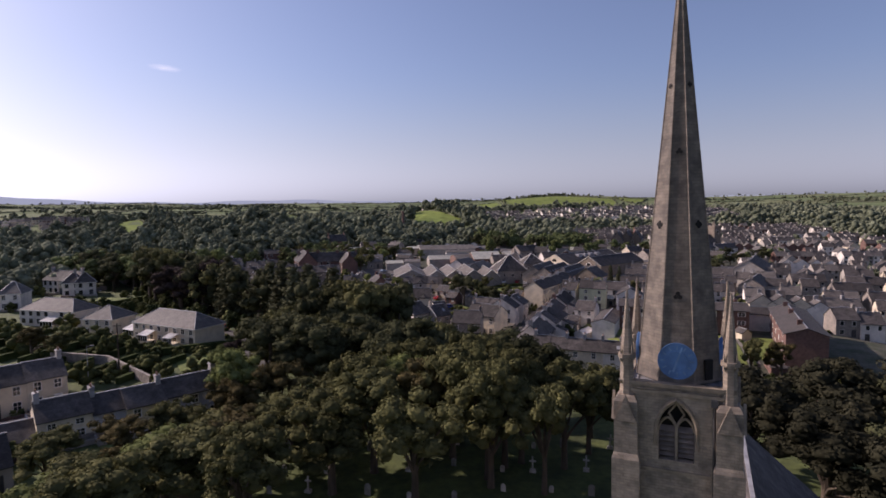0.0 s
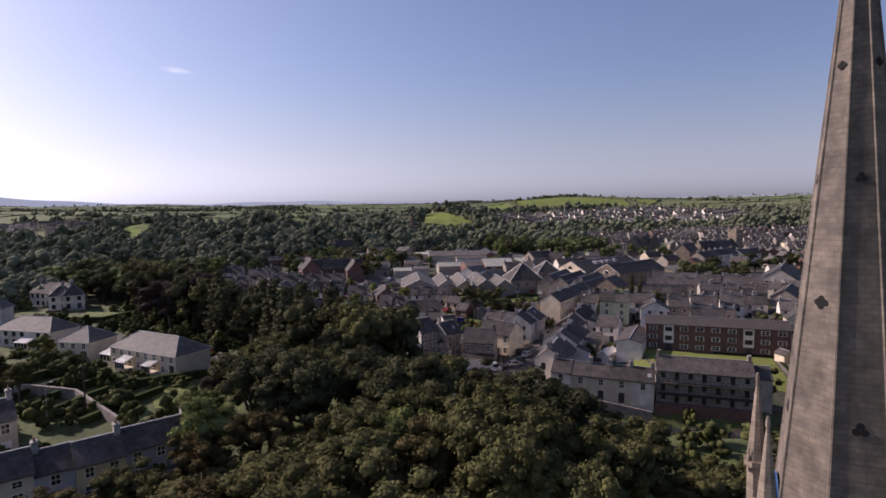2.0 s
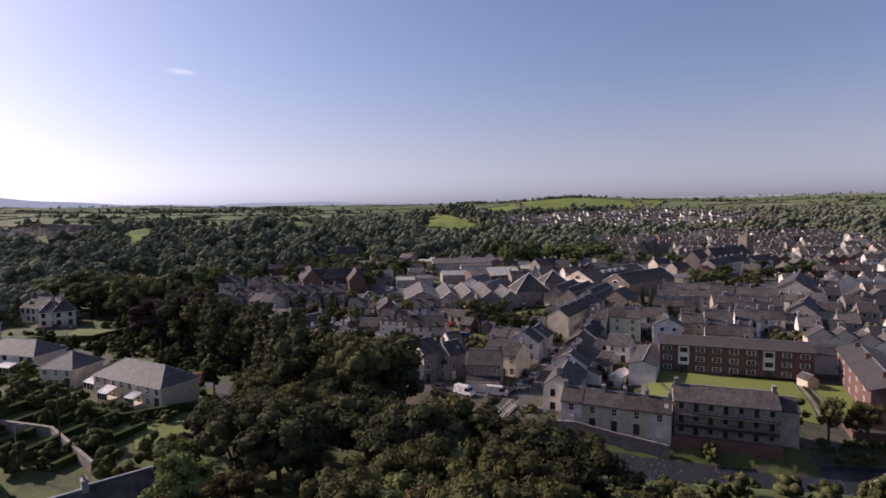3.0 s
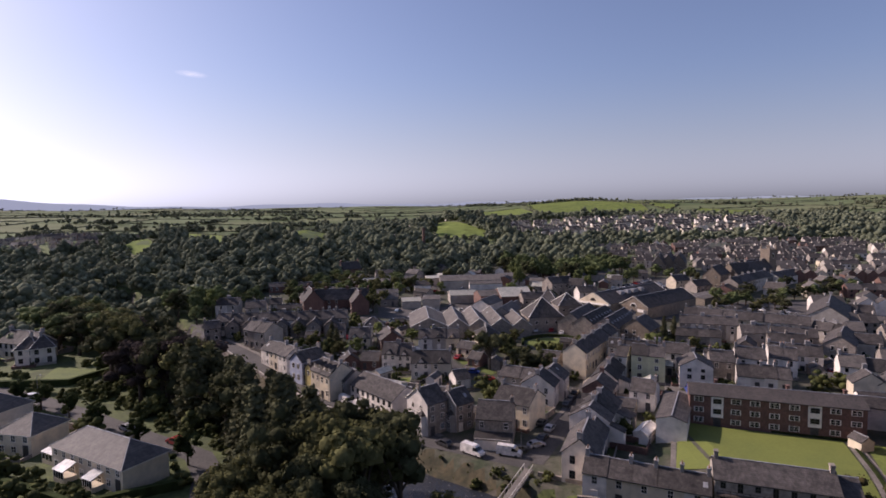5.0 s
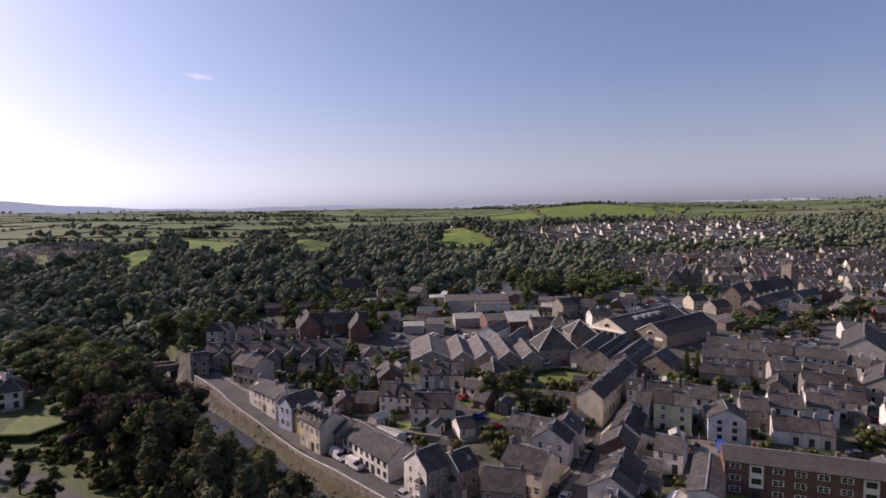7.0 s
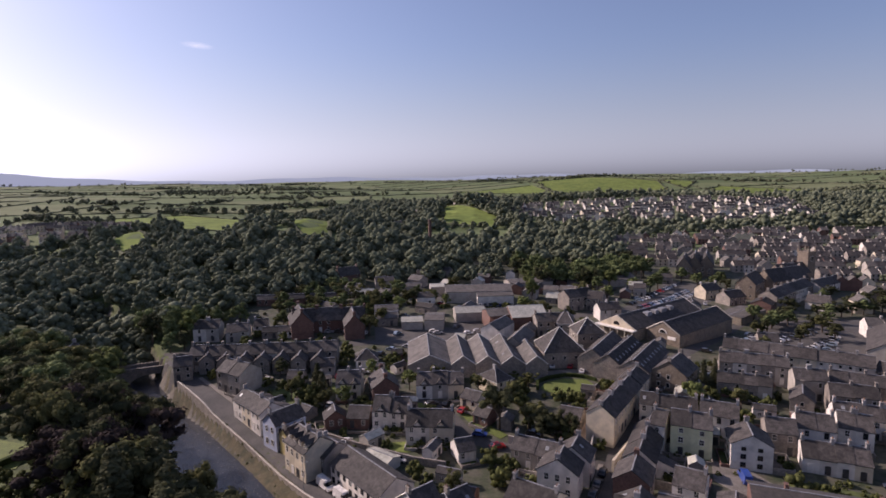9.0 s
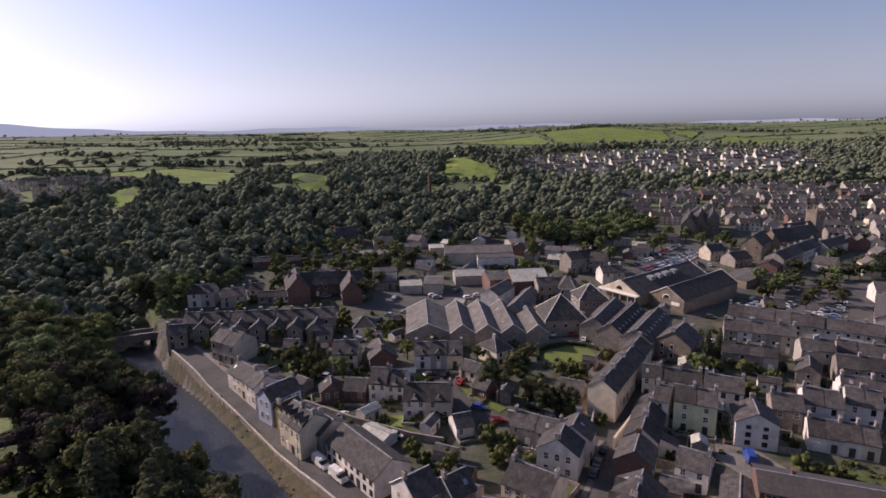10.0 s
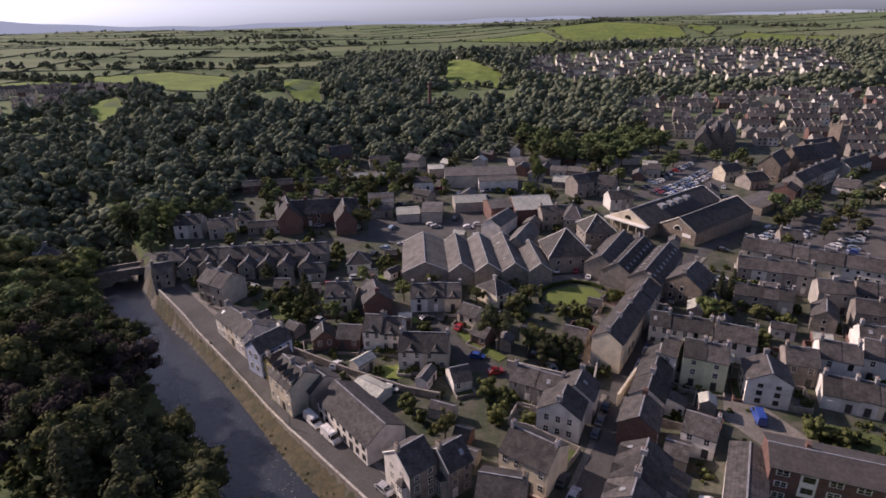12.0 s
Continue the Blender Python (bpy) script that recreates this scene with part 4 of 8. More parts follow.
def car(x, y, rot, colour, kind="car", z=None, plain=False):
    """A hatchback or a van, with wheels, glass and lamps."""
    plain = plain or y > 285
    key = (kind, colour, plain)
    z = ground(x, y) + 0.1 if z is None else z
    if key in CAR_KIT:
        return copy_thing(CAR_KIT[key], pose(x, y, z, 0, 0, rot))
    if kind == "car":
        body = [(-2.0, 0.28), (2.0, 0.28), (2.08, 0.5), (1.95, 0.72), (1.1, 0.9), (0.45, 1.38), (-0.2, 1.46), (-1.2, 1.42), (-1.85, 1.0), (-2.05, 0.8), (-2.08, 0.45)]
        glass_out = [(1.02, 0.92), (0.42, 1.33), (-0.2, 1.41), (-1.15, 1.37), (-1.75, 0.98)]
        half, wx, label, cat = 0.86, 1.28, f"{colour} parked hatchback car", "car"
    else:
        body = [(-2.7, 0.35), (2.7, 0.35), (2.8, 0.7), (2.65, 1.0), (2.0, 1.25), (1.45, 2.05), (1.1, 2.3), (-2.6, 2.3), (-2.75, 1.9), (-2.75, 0.5)]
        glass_out = [(1.98, 1.28), (1.5, 1.98), (0.7, 2.0), (0.7, 1.3)]
        half, wx, label, cat = 0.98, 1.7, f"{colour} parked panel van", "van"
    ob = thing(cat, pose(x, y, z, 0, 0, rot), label, cat, "parked vehicles")
    part("body", profile_body("body", body, half, 0.16, [CAR_PAINT[colour]], 0.9), ob)
    part("side_glass", profile_body("side_glass", glass_out, half + 0.012, 0.16, ["glass"], 0.9), ob)
    ws = Shape()
    if kind == "car" and plain:
        ws.add([(1.06, -0.68, 0.945), (1.06, 0.68, 0.945), (0.5, 0.6, 1.375), (0.5, -0.6, 1.375)], [(0, 1, 2, 3)])
    elif kind == "car":
        ws.add([(1.06, -0.68, 0.945), (1.06, 0.68, 0.945), (0.5, 0.6, 1.375), (0.5, -0.6, 1.375)], [(0, 1, 2, 3)])
        rw = Shape().add([(-1.28, -0.6, 1.385), (-1.28, 0.6, 1.385), (-1.82, 0.66, 1.045), (-1.82, -0.66, 1.045)], [(0, 1, 2, 3)])
        part("rear_window", rw.mesh("rear_window", ["glass"]), ob)
    else:
        ws.add([(2.0, -0.8, 1.29), (2.0, 0.8, 1.29), (1.5, 0.7, 2.03), (1.5, -0.7, 2.03)], [(0, 1, 2, 3)])
    part("windscreen", ws.mesh("windscreen", ["glass"]), ob)
    for sx in (-1, 1):
        for sy in (-1, 1):
            part("wheel", WHEEL_MESH, ob, at=pose(sx * wx, sy * (half - 0.08), 0.31))
    for sy in () if plain else (-1, 1):
        part("headlight", LAMP_MESH, ob, at=pose(body[2][0] - 0.03, sy * 0.6, 0.66))
    CAR_KIT[key] = ob
    return ob

# ---- houses, street by street ----
# the row on the quay
houses(-76.0, 240.1, -27, 10.9, 9, 6.4, 9.2, "stone", 2)
houses(-61.6, 219.5, -42, 16.8, 7.5, 5.4, 7.8, "white", 3)
houses(-50.2, 208.9, 54, 9.4, 6, 7, 9.6, "blue", 1, gable=True)
houses(-46.4, 204.6, 54, 6.0, 3.7, 5.2, 7, "yellow", 1, gable=True)
houses(-39.2, 195.7, -43, 9.8, 8.5, 7.2, 10, "cream", 2, dormers=2)
houses(-34.1, 196.4, -41, 6.0, 8, 5, 7.5, "grey", 1)
houses(-22.3, 185.7, -46, 19.7, 9.4, 5, 7.8, "white", 1, chimney=False)
# the tall villas
def villa(x, y, rot, w, d, eave, ridge, front):
    """A tall stone villa: its gable to the river is painted and carries a two-storey bay with a hipped slate roof."""
    h = one_house(pose(x, y, ground(x, y), 0, 0, rot), w, d, eave, ridge, "stone", gable=True, floors=3, label="tall grey stone villa with painted gable front and bay")
    x0, y1 = -w / 2, d / 2 + 0.02
    panel = Shape().add([(px, py, pz) for px in (x0 + 0.01, x0 - 0.03) for py, pz in ((-y1, -0.5), (y1, -0.5), (y1, eave), (0, ridge), (-y1, eave))],
                        [(4, 3, 2, 1, 0), (5, 6, 7, 8, 9)] + [(i, (i + 1) % 5, 5 + (i + 1) % 5, 5 + i) for i in range(5)])
    part("painted_front", panel.mesh("painted_front", [front]), h, "painted render on the gable front")
    b0, b1, top = -d / 2 + 0.6, -d / 2 + 3.4, eave * 0.64
    bay = part("bay_window", Shape().add([(px, py, pz) for pz in (-1.0, top) for px, py in ((x0, b0), (x0 - 1.0, b0 + 0.5), (x0 - 1.0, b1 - 0.5), (x0, b1))],
                                         [(0, 1, 5, 4), (1, 2, 6, 5), (2, 3, 7, 6), (4, 5, 6, 7)]).mesh("bay_window", [front]), h)
    part("bay_roof", Shape().add([(x0 + 0.1, b0 - 0.15, top), (x0 - 1.2, b0 + 0.4, top), (x0 - 1.2, b1 - 0.4, top), (x0 + 0.1, b1 + 0.15, top), (x0, (b0 + b1) / 2, top + 1.1)],
                                 [(0, 1, 4), (1, 2, 4), (2, 3, 4), (3, 2, 1, 0)]).mesh("bay_roof", ["slate"]), bay)
    for fl in (0.5, eave * 0.36):
        put_window(h, x0 - 1.0, (b0 + b1) / 2, fl + 0.4, 270, 1.5, 1.5, "trim")
    for sy in (-1, 1):
        part("barge_board", Shape().limb((x0 - 0.2, sy * (d / 2 + 0.25), eave - 0.1), (x0 - 0.2, 0, ridge + 0.2), 0.11, 0.11, 4).mesh("barge_board", ["trim"]), h)
    return h


villa(-9.5, 170.1, 43, 6.1, 8, 7.8, 10.8, "white")
villa(-2.4, 172.0, 40, 5.4, 7, 6.8, 9.6, "render")
# by the lane
houses(20.5, 188.3, 69, 6.6, 9, 6.2, 9.2, "white", 1, gable=True)
houses(24.8, 194.4, 67, 6.8, 8, 6.2, 9, "white", 1, gable=True)
houses(16.8, 199.5, -24, 11.9, 7, 4.6, 6.8, "render", 2)
houses(13.6, 175.2, -33, 10.1, 9, 6.2, 9, "cream", 1)
houses(7.2, 164.8, -10, 8.3, 9, 6.2, 9, "stone", 1, porch=True)
houses(24.4, 148.6, 70, 12.5, 7.0, 6.2, 9.2, "white", 1, gable=True, floors=2)
houses(28.6, 158.4, 70, 7.5, 5.5, 4.6, 6.8, "render", 1, gable=True)
# the terrace on the lane
houses(42.7, 200.2, -114, 20.0, 7, 6, 8.6, "render", 3)
houses(36.2, 186.1, -113, 8.3, 7.6, 5.8, 8.4, "brick", 1)
houses(31.4, 168.6, -115, 15.4, 9, 6, 8.8, "render", 3, gablets=True)
houses(47.3, 183.0, -29, 6.3, 7, 5, 7.4, "white", 1)
houses(55.0, 204.2, -19, 9.4, 8, 7.8, 10.2, "lime", 2, floors=3)
houses(48.5, 206.9, -31, 3.7, 8, 7.6, 10, "white", 1, floors=3)
houses(55.1, 221.3, -18, 14.9, 7, 5.8, 8, "white", 3)
houses(66.7, 215.8, -23, 9.3, 8, 6, 8.4, "white", 1)
houses(66.4, 198.6, -105, 8.2, 8.8, 6.2, 8.6, "white", 1, gable=True, floors=3)
houses(77.4, 206.4, -16, 6.8, 8, 5.6, 8, "stone", 1)
houses(86.6, 208.0, -19, 8.3, 8, 6, 8.6, "white", 2)
houses(84.6, 196.4, -21, 13.4, 8.4, 3.8, 6.2, "white", 4)
houses(96.8, 208.8, -24, 7.4, 9, 6, 8.6, "white", 2)
# the lane, west side
houses(43.0, 225.8, 60, 36.4, 7.4, 6.6, 9.2, "cream", 4)
houses(28.4, 220.2, -24, 6.3, 7, 3, 5, "stone", 1)
houses(65.2, 246.2, 54, 11.9, 11, 5.6, 9.4, "sandstone", 1, gable=True)
# terraces north of the lane
houses(105.7, 268.7, -28, 28.7, 9.4, 6.6, 9.2, "cream", 6, floors=3)
houses(125.6, 258.2, -30, 16, 9.4, 6.6, 9.2, "white", 3, floors=3)
houses(94.7, 256.6, -21, 20.5, 8.2, 6.0, 8.4, "stone", 5, floors=3)
houses(84.4, 240.4, -22, 15, 6, 4.4, 6.6, "stone", 4)
houses(119.4, 242.6, -24, 14.6, 8, 5.6, 8, "stone", 3)
houses(105.4, 243.6, -15, 9, 8, 6.4, 8.8, "render", 2)
houses(111, 231.6, -21, 12, 8, 6.4, 8.8, "stone", 2, floors=3)
houses(97.6, 232.6, 62, 9, 6, 4.4, 6.6, "stone", 1, gable=True)
houses(104.6, 216.4, -21, 14.8, 8, 5.6, 8.2, "white", 4)
houses(136.5, 249.4, -51, 10.3, 8, 5.6, 8.2, "render", 3)
houses(153.1, 276.4, -124, 33.6, 14, 7, 11.5, "render", 1, gable=True, floors=3)
houses(131.3, 234.6, 53, 20.7, 9, 6, 9, "stone", 1, gable=True)
# the close of newer houses
houses(-38.4, 236.1, 4, 7.7, 8, 5, 8, "white", 2, gablets=True)
houses(-27.5, 234.7, -72, 9.9, 8, 5, 8, "brick", 1, gable=True)
houses(-9.9, 238.1, 2, 14.7, 8.5, 4.4, 7, "white", 3, gablets=True)
houses(7.6, 240.7, 39, 6.6, 9, 4.6, 7.4, "cream", 1, hip=True)
houses(-38.9, 218.2, -70, 5.4, 6, 3, 5.2, "brick", 1, gable=True)
houses(-31.6, 219.3, -3, 6.4, 7, 3, 5.2, "brick", 1)
houses(-22.4, 219.5, -5, 9.9, 8, 5, 8, "white", 2, gablets=True)
houses(-10.9, 212.3, -1, 12.5, 8.5, 5, 8, "white", 2, gablets=True)
houses(-1.9, 203.0, 22, 4.7, 6, 3, 5, "white", 1)
houses(-38.3, 262.5, 12, 7.8, 8, 3.2, 6, "white", 1, hip=True)
houses(-58.3, 244.4, 2, 5.4, 5, 2.8, 4.6, "stone", 1)
houses(0.8, 230.3, -33, 6.2, 6, 2.8, 4.6, "cream", 1)
houses(3.9, 220.9, -35, 4.8, 5, 2.6, 4.4, "brick", 1)
# the long terrace above the bridge
houses(-74.8, 260.6, 8, 51.8, 8, 5.8, 8.4, "stone", 10, front_bays=True)
houses(-93.8, 255.3, 106, 7.6, 5.2, 4.6, 6.6, "stone", 1, gable=True, chimney=False)
houses(-87.3, 255.6, 104, 7.6, 5.2, 4.6, 6.6, "stone", 1, gable=True, chimney=False)
houses(-80.4, 255.8, 102, 7.5, 5.2, 4.6, 6.6, "stone", 1, gable=True, chimney=False)
houses(-74.0, 256.0, 100, 7.5, 5.2, 4.6, 6.6, "stone", 1, gable=True, chimney=False)
houses(-67.5, 256.3, 99, 7.5, 5.2, 4.6, 6.6, "stone", 1, gable=True, chimney=False)
houses(-61.0, 256.5, 97, 7.5, 5.2, 4.6, 6.6, "stone", 1, gable=True, chimney=False)
houses(-53.9, 256.7, 95, 7.4, 5.2, 4.6, 6.6, "stone", 1, gable=True, chimney=False)
houses(-99.5, 248.6, 25, 5.9, 7, 5, 7.4, "stone", 1)
houses(-51.4, 255.2, 9, 6.4, 6, 3, 5, "render", 1)
# houses beside the wood
houses(-109.9, 288.7, 9, 10.2, 8, 5.6, 8.2, "white", 2)
houses(-97.3, 289.0, 14, 9.0, 8, 4.2, 6.6, "render", 2)
houses(-90.9, 297.5, 15, 5.7, 7, 4, 6.2, "white", 1)
houses(-63.0, 304.2, 10, 31.1, 9, 5, 9.5, "brick", 3)
houses(-74.1, 298.5, -67, 17.3, 9, 6, 11, "brick", 1, gable=True)
houses(-51.4, 299.2, -73, 17.0, 8, 5.5, 10, "brick", 1, gable=True)
houses(-81.9, 293.2, 13, 13.0, 5, 3, 4.6, "stone", 2)
houses(-96.6, 338.5, 14, 23.0, 5, 3, 4.8, "brick", 2)
houses(-76.5, 343.4, 16, 13.1, 5, 3, 4.8, "stone", 2)
houses(-73.3, 383.2, 41, 12.8, 8, 5, 9, "brick", 1)
houses(-142.3, 251.9, 113, 11.2, 8, 6, 9, "white", 1)
# upper houses on the church side
houses(-60.9, 126.6, -26, 20.3, 8, 4.3, 6.9, "cream", 1, hip=True, pale=True, chimney=False)
houses(-83.1, 137.4, -10, 8.2, 8, 4.3, 6.9, "cream", 1, hip=True, pale=True, chimney=False)
houses(-103.9, 149.7, -14, 17.8, 8, 4.3, 6.9, "white", 1, hip=True, pale=True, chimney=False)
houses(-131.3, 169.9, 17, 5.9, 8, 5.2, 8.4, "white", 1, hip=True, pale=True, chimney=False)
houses(-126.7, 196.2, 36, 6.1, 8, 5, 8, "white", 1, hip=True)
houses(-129.6, 195.0, 21, 5.6, 8, 5, 8, "white", 1, hip=True)
houses(-136.7, 202.5, -17, 14.6, 8, 5, 8, "white", 2)
# the riverside white row
houses(33.0, 136.4, -22, 21.6, 7, 5.2, 7.2, "white", 5)
# school, church hall and stone buildings beyond
houses(138.8, 443.7, 69, 28.5, 9, 8, 14, "sandstone", 1, gable=True)
houses(149.2, 453.3, 68, 33.8, 9, 8, 14, "sandstone", 1, gable=True)
houses(156.6, 452.9, 68, 33.9, 9, 8, 14, "sandstone", 1, gable=True)
houses(152.6, 382.5, 51, 20.0, 10, 8, 13, "sandstone", 1, gable=True)
houses(177.1, 397.8, 29, 31.8, 12, 7, 13, "sandstone", 2)
houses(163.9, 366.9, 43, 50.2, 9, 7, 10, "stone", 6)
houses(51.0, 345.6, 29, 15.6, 9, 7, 10, "stone", 2)
houses(60.6, 343.8, -26, 7.8, 8, 6, 9, "stone", 1)
houses(62.1, 326.6, 10, 10.1, 8, 5, 7.6, "white", 2)
houses(127.9, 377.7, 24, 10.9, 8, 5, 8, "cream", 1)
houses(134.8, 365.0, 25, 11.7, 9, 4, 7, "stone", 1)
houses(142.8, 347.5, 53, 13.4, 9, 5, 7, "brick", 1)
houses(172.5, 353.5, -44, 9.7, 9, 4, 7, "white", 2)
houses(116.1, 290.1, -13, 7.3, 7, 4, 6.5, "stone", 1)
houses(198.2, 392.7, 38, 32.6, 9, 5, 8, "white", 2)
houses(32.3, 303.4, 10, 12.6, 9, 6, 8.6, "stone", 2)
houses(38.6, 298.4, -11, 6.4, 12, 7, 11, "stone", 1, hip=True)

# terraces beside the churchyard
TERRACE = (("white", 6.0, 3.2, 4.9, 0), ("cream", 6.4, 5.2, 7.1, 0), ("pale_grey", 4.0, 4.7, 6.5, 0), ("yellow_cream", 5.3, 4.7, 6.6, 0.6), ("blue_grey", 8.3, 4.8, 6.7, 0))
MAT["yellow_cream"] = material("primrose_render", (0.6, 0.54, 0.36), (0.5, 0.45, 0.3), grit=(0.9, 1.08), scale=2.5)
MAT["pale_grey"] = material("pale_grey_render", (0.42, 0.44, 0.47), (0.34, 0.35, 0.37), grit=(0.9, 1.08), scale=2.5)
MAT["blue_grey"] = material("blue_grey_render", (0.3, 0.32, 0.37), (0.24, 0.255, 0.29), grit=(0.9, 1.08), scale=2.5)
WORDS["yellow_cream"], WORDS["pale_grey"], WORDS["blue_grey"] = "primrose-rendered", "pale grey-rendered", "blue-grey-rendered"
k = -6.0
for wall, w, eave, ridge, out in TERRACE:
    a = radians(42)
    cx, cy = -55.4 + (k + w / 2) * math.cos(a) + out * math.sin(a), 73.4 + (k + w / 2) * math.sin(a) - out * math.cos(a)
    one_house(pose(cx, cy, 1.0, 0, 0, 42), w - 0.02, 6.4, eave, ridge, wall, group="churchyard terrace", floors=3 if wall == "cream" else 2 if wall != "white" else 1)
    k += w
houses(-69.3, 85.7, 45, 16, 7.5, 5.0, 7.1, "cream", 3)
houses(-65, 66.5, 45, 12, 8, 4.6, 7, "white", 2)
houses(-55, 61, 45, 9, 8, 3.2, 5.6, "render", 1)
houses(-81, 80, 45, 18, 7.5, 5.6, 8.2, "render", 3)

# ---- the church ----
def arch_points(half, spring, rise, n=7):
    """A pointed arch from the right springing over the point to the left one."""
    r = (half * half + rise * rise) / (2 * half)
    cx = half - r
    top = math.atan2(rise, -cx)
    right = [(cx + r * math.cos(top * i / n), spring + r * math.sin(top * i / n)) for i in range(n + 1)]
    return right + [(-px, pz) for px, pz in reversed(right[:-1])]


def build_church(x, y, rot):
    z0 = ground(x, y)
    ch = thing("church", pose(x, y, 0, 0, -0.9, rot), "weathered stone church tower with tall octagonal spire", "church")
    stone = coursed(material("church_ashlar", (0.29, 0.25, 0.2), (0.17, 0.15, 0.125), scale=1.2, fine=70, bump_by=0.6), 0.42, 0.17, 0.018, (0.72, 0.69, 0.64), 0.7)
    stone2 = coursed(material("spire_stone", (0.18, 0.158, 0.132), (0.1, 0.089, 0.077), scale=1.0, fine=70, bump_by=0.7), 0.4, 0.19, 0.02, (0.72, 0.7, 0.66), 0.7, "round")
    dress = material("dressed_stone", (0.28, 0.235, 0.175), (0.17, 0.145, 0.11), scale=1.1, fine=50)
    top, base, tip = 23.7, z0 - 1, 48.2
    hw = 2.85
    # tower walls, each pierced by a tall pointed belfry opening
    for k in range(4):
        turn = pose(0, 0, 0, 0, 0, 90 * k)
        half, sill, spring, rise = 0.95, 19.3, 21.1, 1.6
        arch = arch_points(half, spring, rise)
        outer = [(hw, base), (hw, top), (-hw, top), (-hw, base)]
        hole = [(half, sill)] + arch + [(-half, sill)]
        s = Shape()
        for yy in (-hw, -hw + 0.7):
            o = len(s.v)
            s.v += [(px, yy, pz) for px, pz in outer + hole]
            nh = len(hole)
            flip = yy > -hw
            mid = nh // 2
            polys = [[0] + [1] + [4 + i for i in range(mid, -1, -1)], [1, 2] + [4 + mid], [2, 3] + [4 + i for i in range(nh - 1, mid - 1, -1)], [3, 0, 4, 4 + nh - 1]]
            for p in polys:
                s.f.append(tuple(o + i for i in (p if not flip else p[::-1])))
                s.m.append(0)
        nh = len(hole)
        for i in range(nh):
            a, b = 4 + i, 4 + (i + 1) % nh
            s.f.append((a, b, 4 + nh + b, 4 + nh + a))
            s.m.append(0)
        part("wall", s.mesh("wall", [stone]), ch, at=turn)
        # hood mould, mullion, tracery and louvres
        mo = Shape()
        ring = arch_points(half + 0.14, spring, rise + 0.2)
        pts = [(half + 0.14, spring - 1.0)] + ring + [(-half - 0.14, spring - 1.0)]
        mo.sweep([(px, -hw - 0.04, pz) for px, pz in pts], 0.12)
        part("hood_mould", mo.mesh("hood_mould", [dress]), ch, at=turn)
        tr = Shape().box(-0.07, 0.07, -hw + 0.18, -hw + 0.4, sill, spring + 0.2)
        for c in (-half / 2, half / 2):
            sub = [(c + px, pz) for px, pz in arch_points(half / 2, spring - 0.1, 0.75, 5)]
            for (ax, az), (bx, bz) in zip(sub, sub[1:]):
                tr.limb((ax, -hw + 0.28, az), (bx, -hw + 0.28, bz), 0.075, 0.075, 6)
        for a, b in (((0, spring + 0.2), (0.42, spring + 0.9)), ((0, spring + 0.2), (-0.42, spring + 0.9)), ((0.42, spring + 0.9), (0, spring + 1.5)), ((-0.42, spring + 0.9), (0, spring + 1.5))):
            tr.limb((a[0], -hw + 0.28, a[1]), (b[0], -hw + 0.28, b[1]), 0.06, 0.06, 6)
        part("tracery", tr.mesh("tracery", [dress]), ch, at=turn)
        for i in range(6):
            zz = sill + 0.15 + i * 0.29
            lv = Shape().slab([(-half, -hw + 0.32, zz), (half, -hw + 0.32, zz), (half, -hw + 0.6, zz + 0.26), (-half, -hw + 0.6, zz + 0.26)], 0.05)
            part("louvre", lv.mesh("louvre", ["louvre"]), ch, at=turn)
        part("belfry_dark", Shape().box(-half, half, -hw + 0.68, -hw + 0.75, sill, spring + rise).mesh("belfry_dark", ["void"]), ch, "black sheet standing in for the belfry's inner shade", at=turn)
        for z1, z2, out in ((top - 0.55, top - 0.35, 0.14), (sill - 0.75, sill - 0.55, 0.1)):
            part("string_course", Shape().box(-hw - 0.1, hw + 0.1, -hw - out, -hw + 0.02, z1, z2).mesh("string_course", [dress]), ch, at=turn)
        part("parapet", Shape().box(-hw - 0.2, hw + 0.2, -hw - 0.2, -hw + 0.3, top - 0.12, top + 0.1).mesh("parapet", [dress]), ch, at=turn)
        # downpipe on one side
        if k == 0:
            part("downpipe", Shape().tube(1.95, -hw - 0.1, 8, top - 0.9, 0.07, 0.07, 8).box(1.78, 2.12, -hw - 0.24, -hw, top - 0.95, top - 0.55).mesh("downpipe", ["dark_trim"]), ch, "dark iron downpipe")
    part("tower_deck", Shape().box(-hw, hw, -hw, hw, top - 0.2, top - 0.06).mesh("tower_deck", ["lead"]), ch)
    # corner buttresses in three set-backs, each capped by a slope and a gablet, with a slim pinnacle above
    for k in range(4):
        sx, sy = ((-1, -1), (1, -1), (1, 1), (-1, 1))[k]
        cx, cy = sx * (hw - 0.14), sy * (hw - 0.14)
        b = Shape()
        for lo, hi, r in ((base, 14.0, 0.92), (14.0, 19.2, 0.78), (19.2, 22.6, 0.66)):
            b.box(cx - r, cx + r, cy - r, cy + r, lo, hi)
        for zz, ra, rb in ((14.0, 0.92, 0.78), (19.2, 0.78, 0.66), (22.6, 0.66, 0.48)):
            b.add([(cx + i * r, cy + j * r, zz + (0 if r == ra else 0.35)) for r in (ra, rb) for i, j in ((-1, -1), (1, -1), (1, 1), (-1, 1))],
                  [(0, 1, 5, 4), (1, 2, 6, 5), (2, 3, 7, 6), (3, 0, 4, 7), (4, 5, 6, 7)])
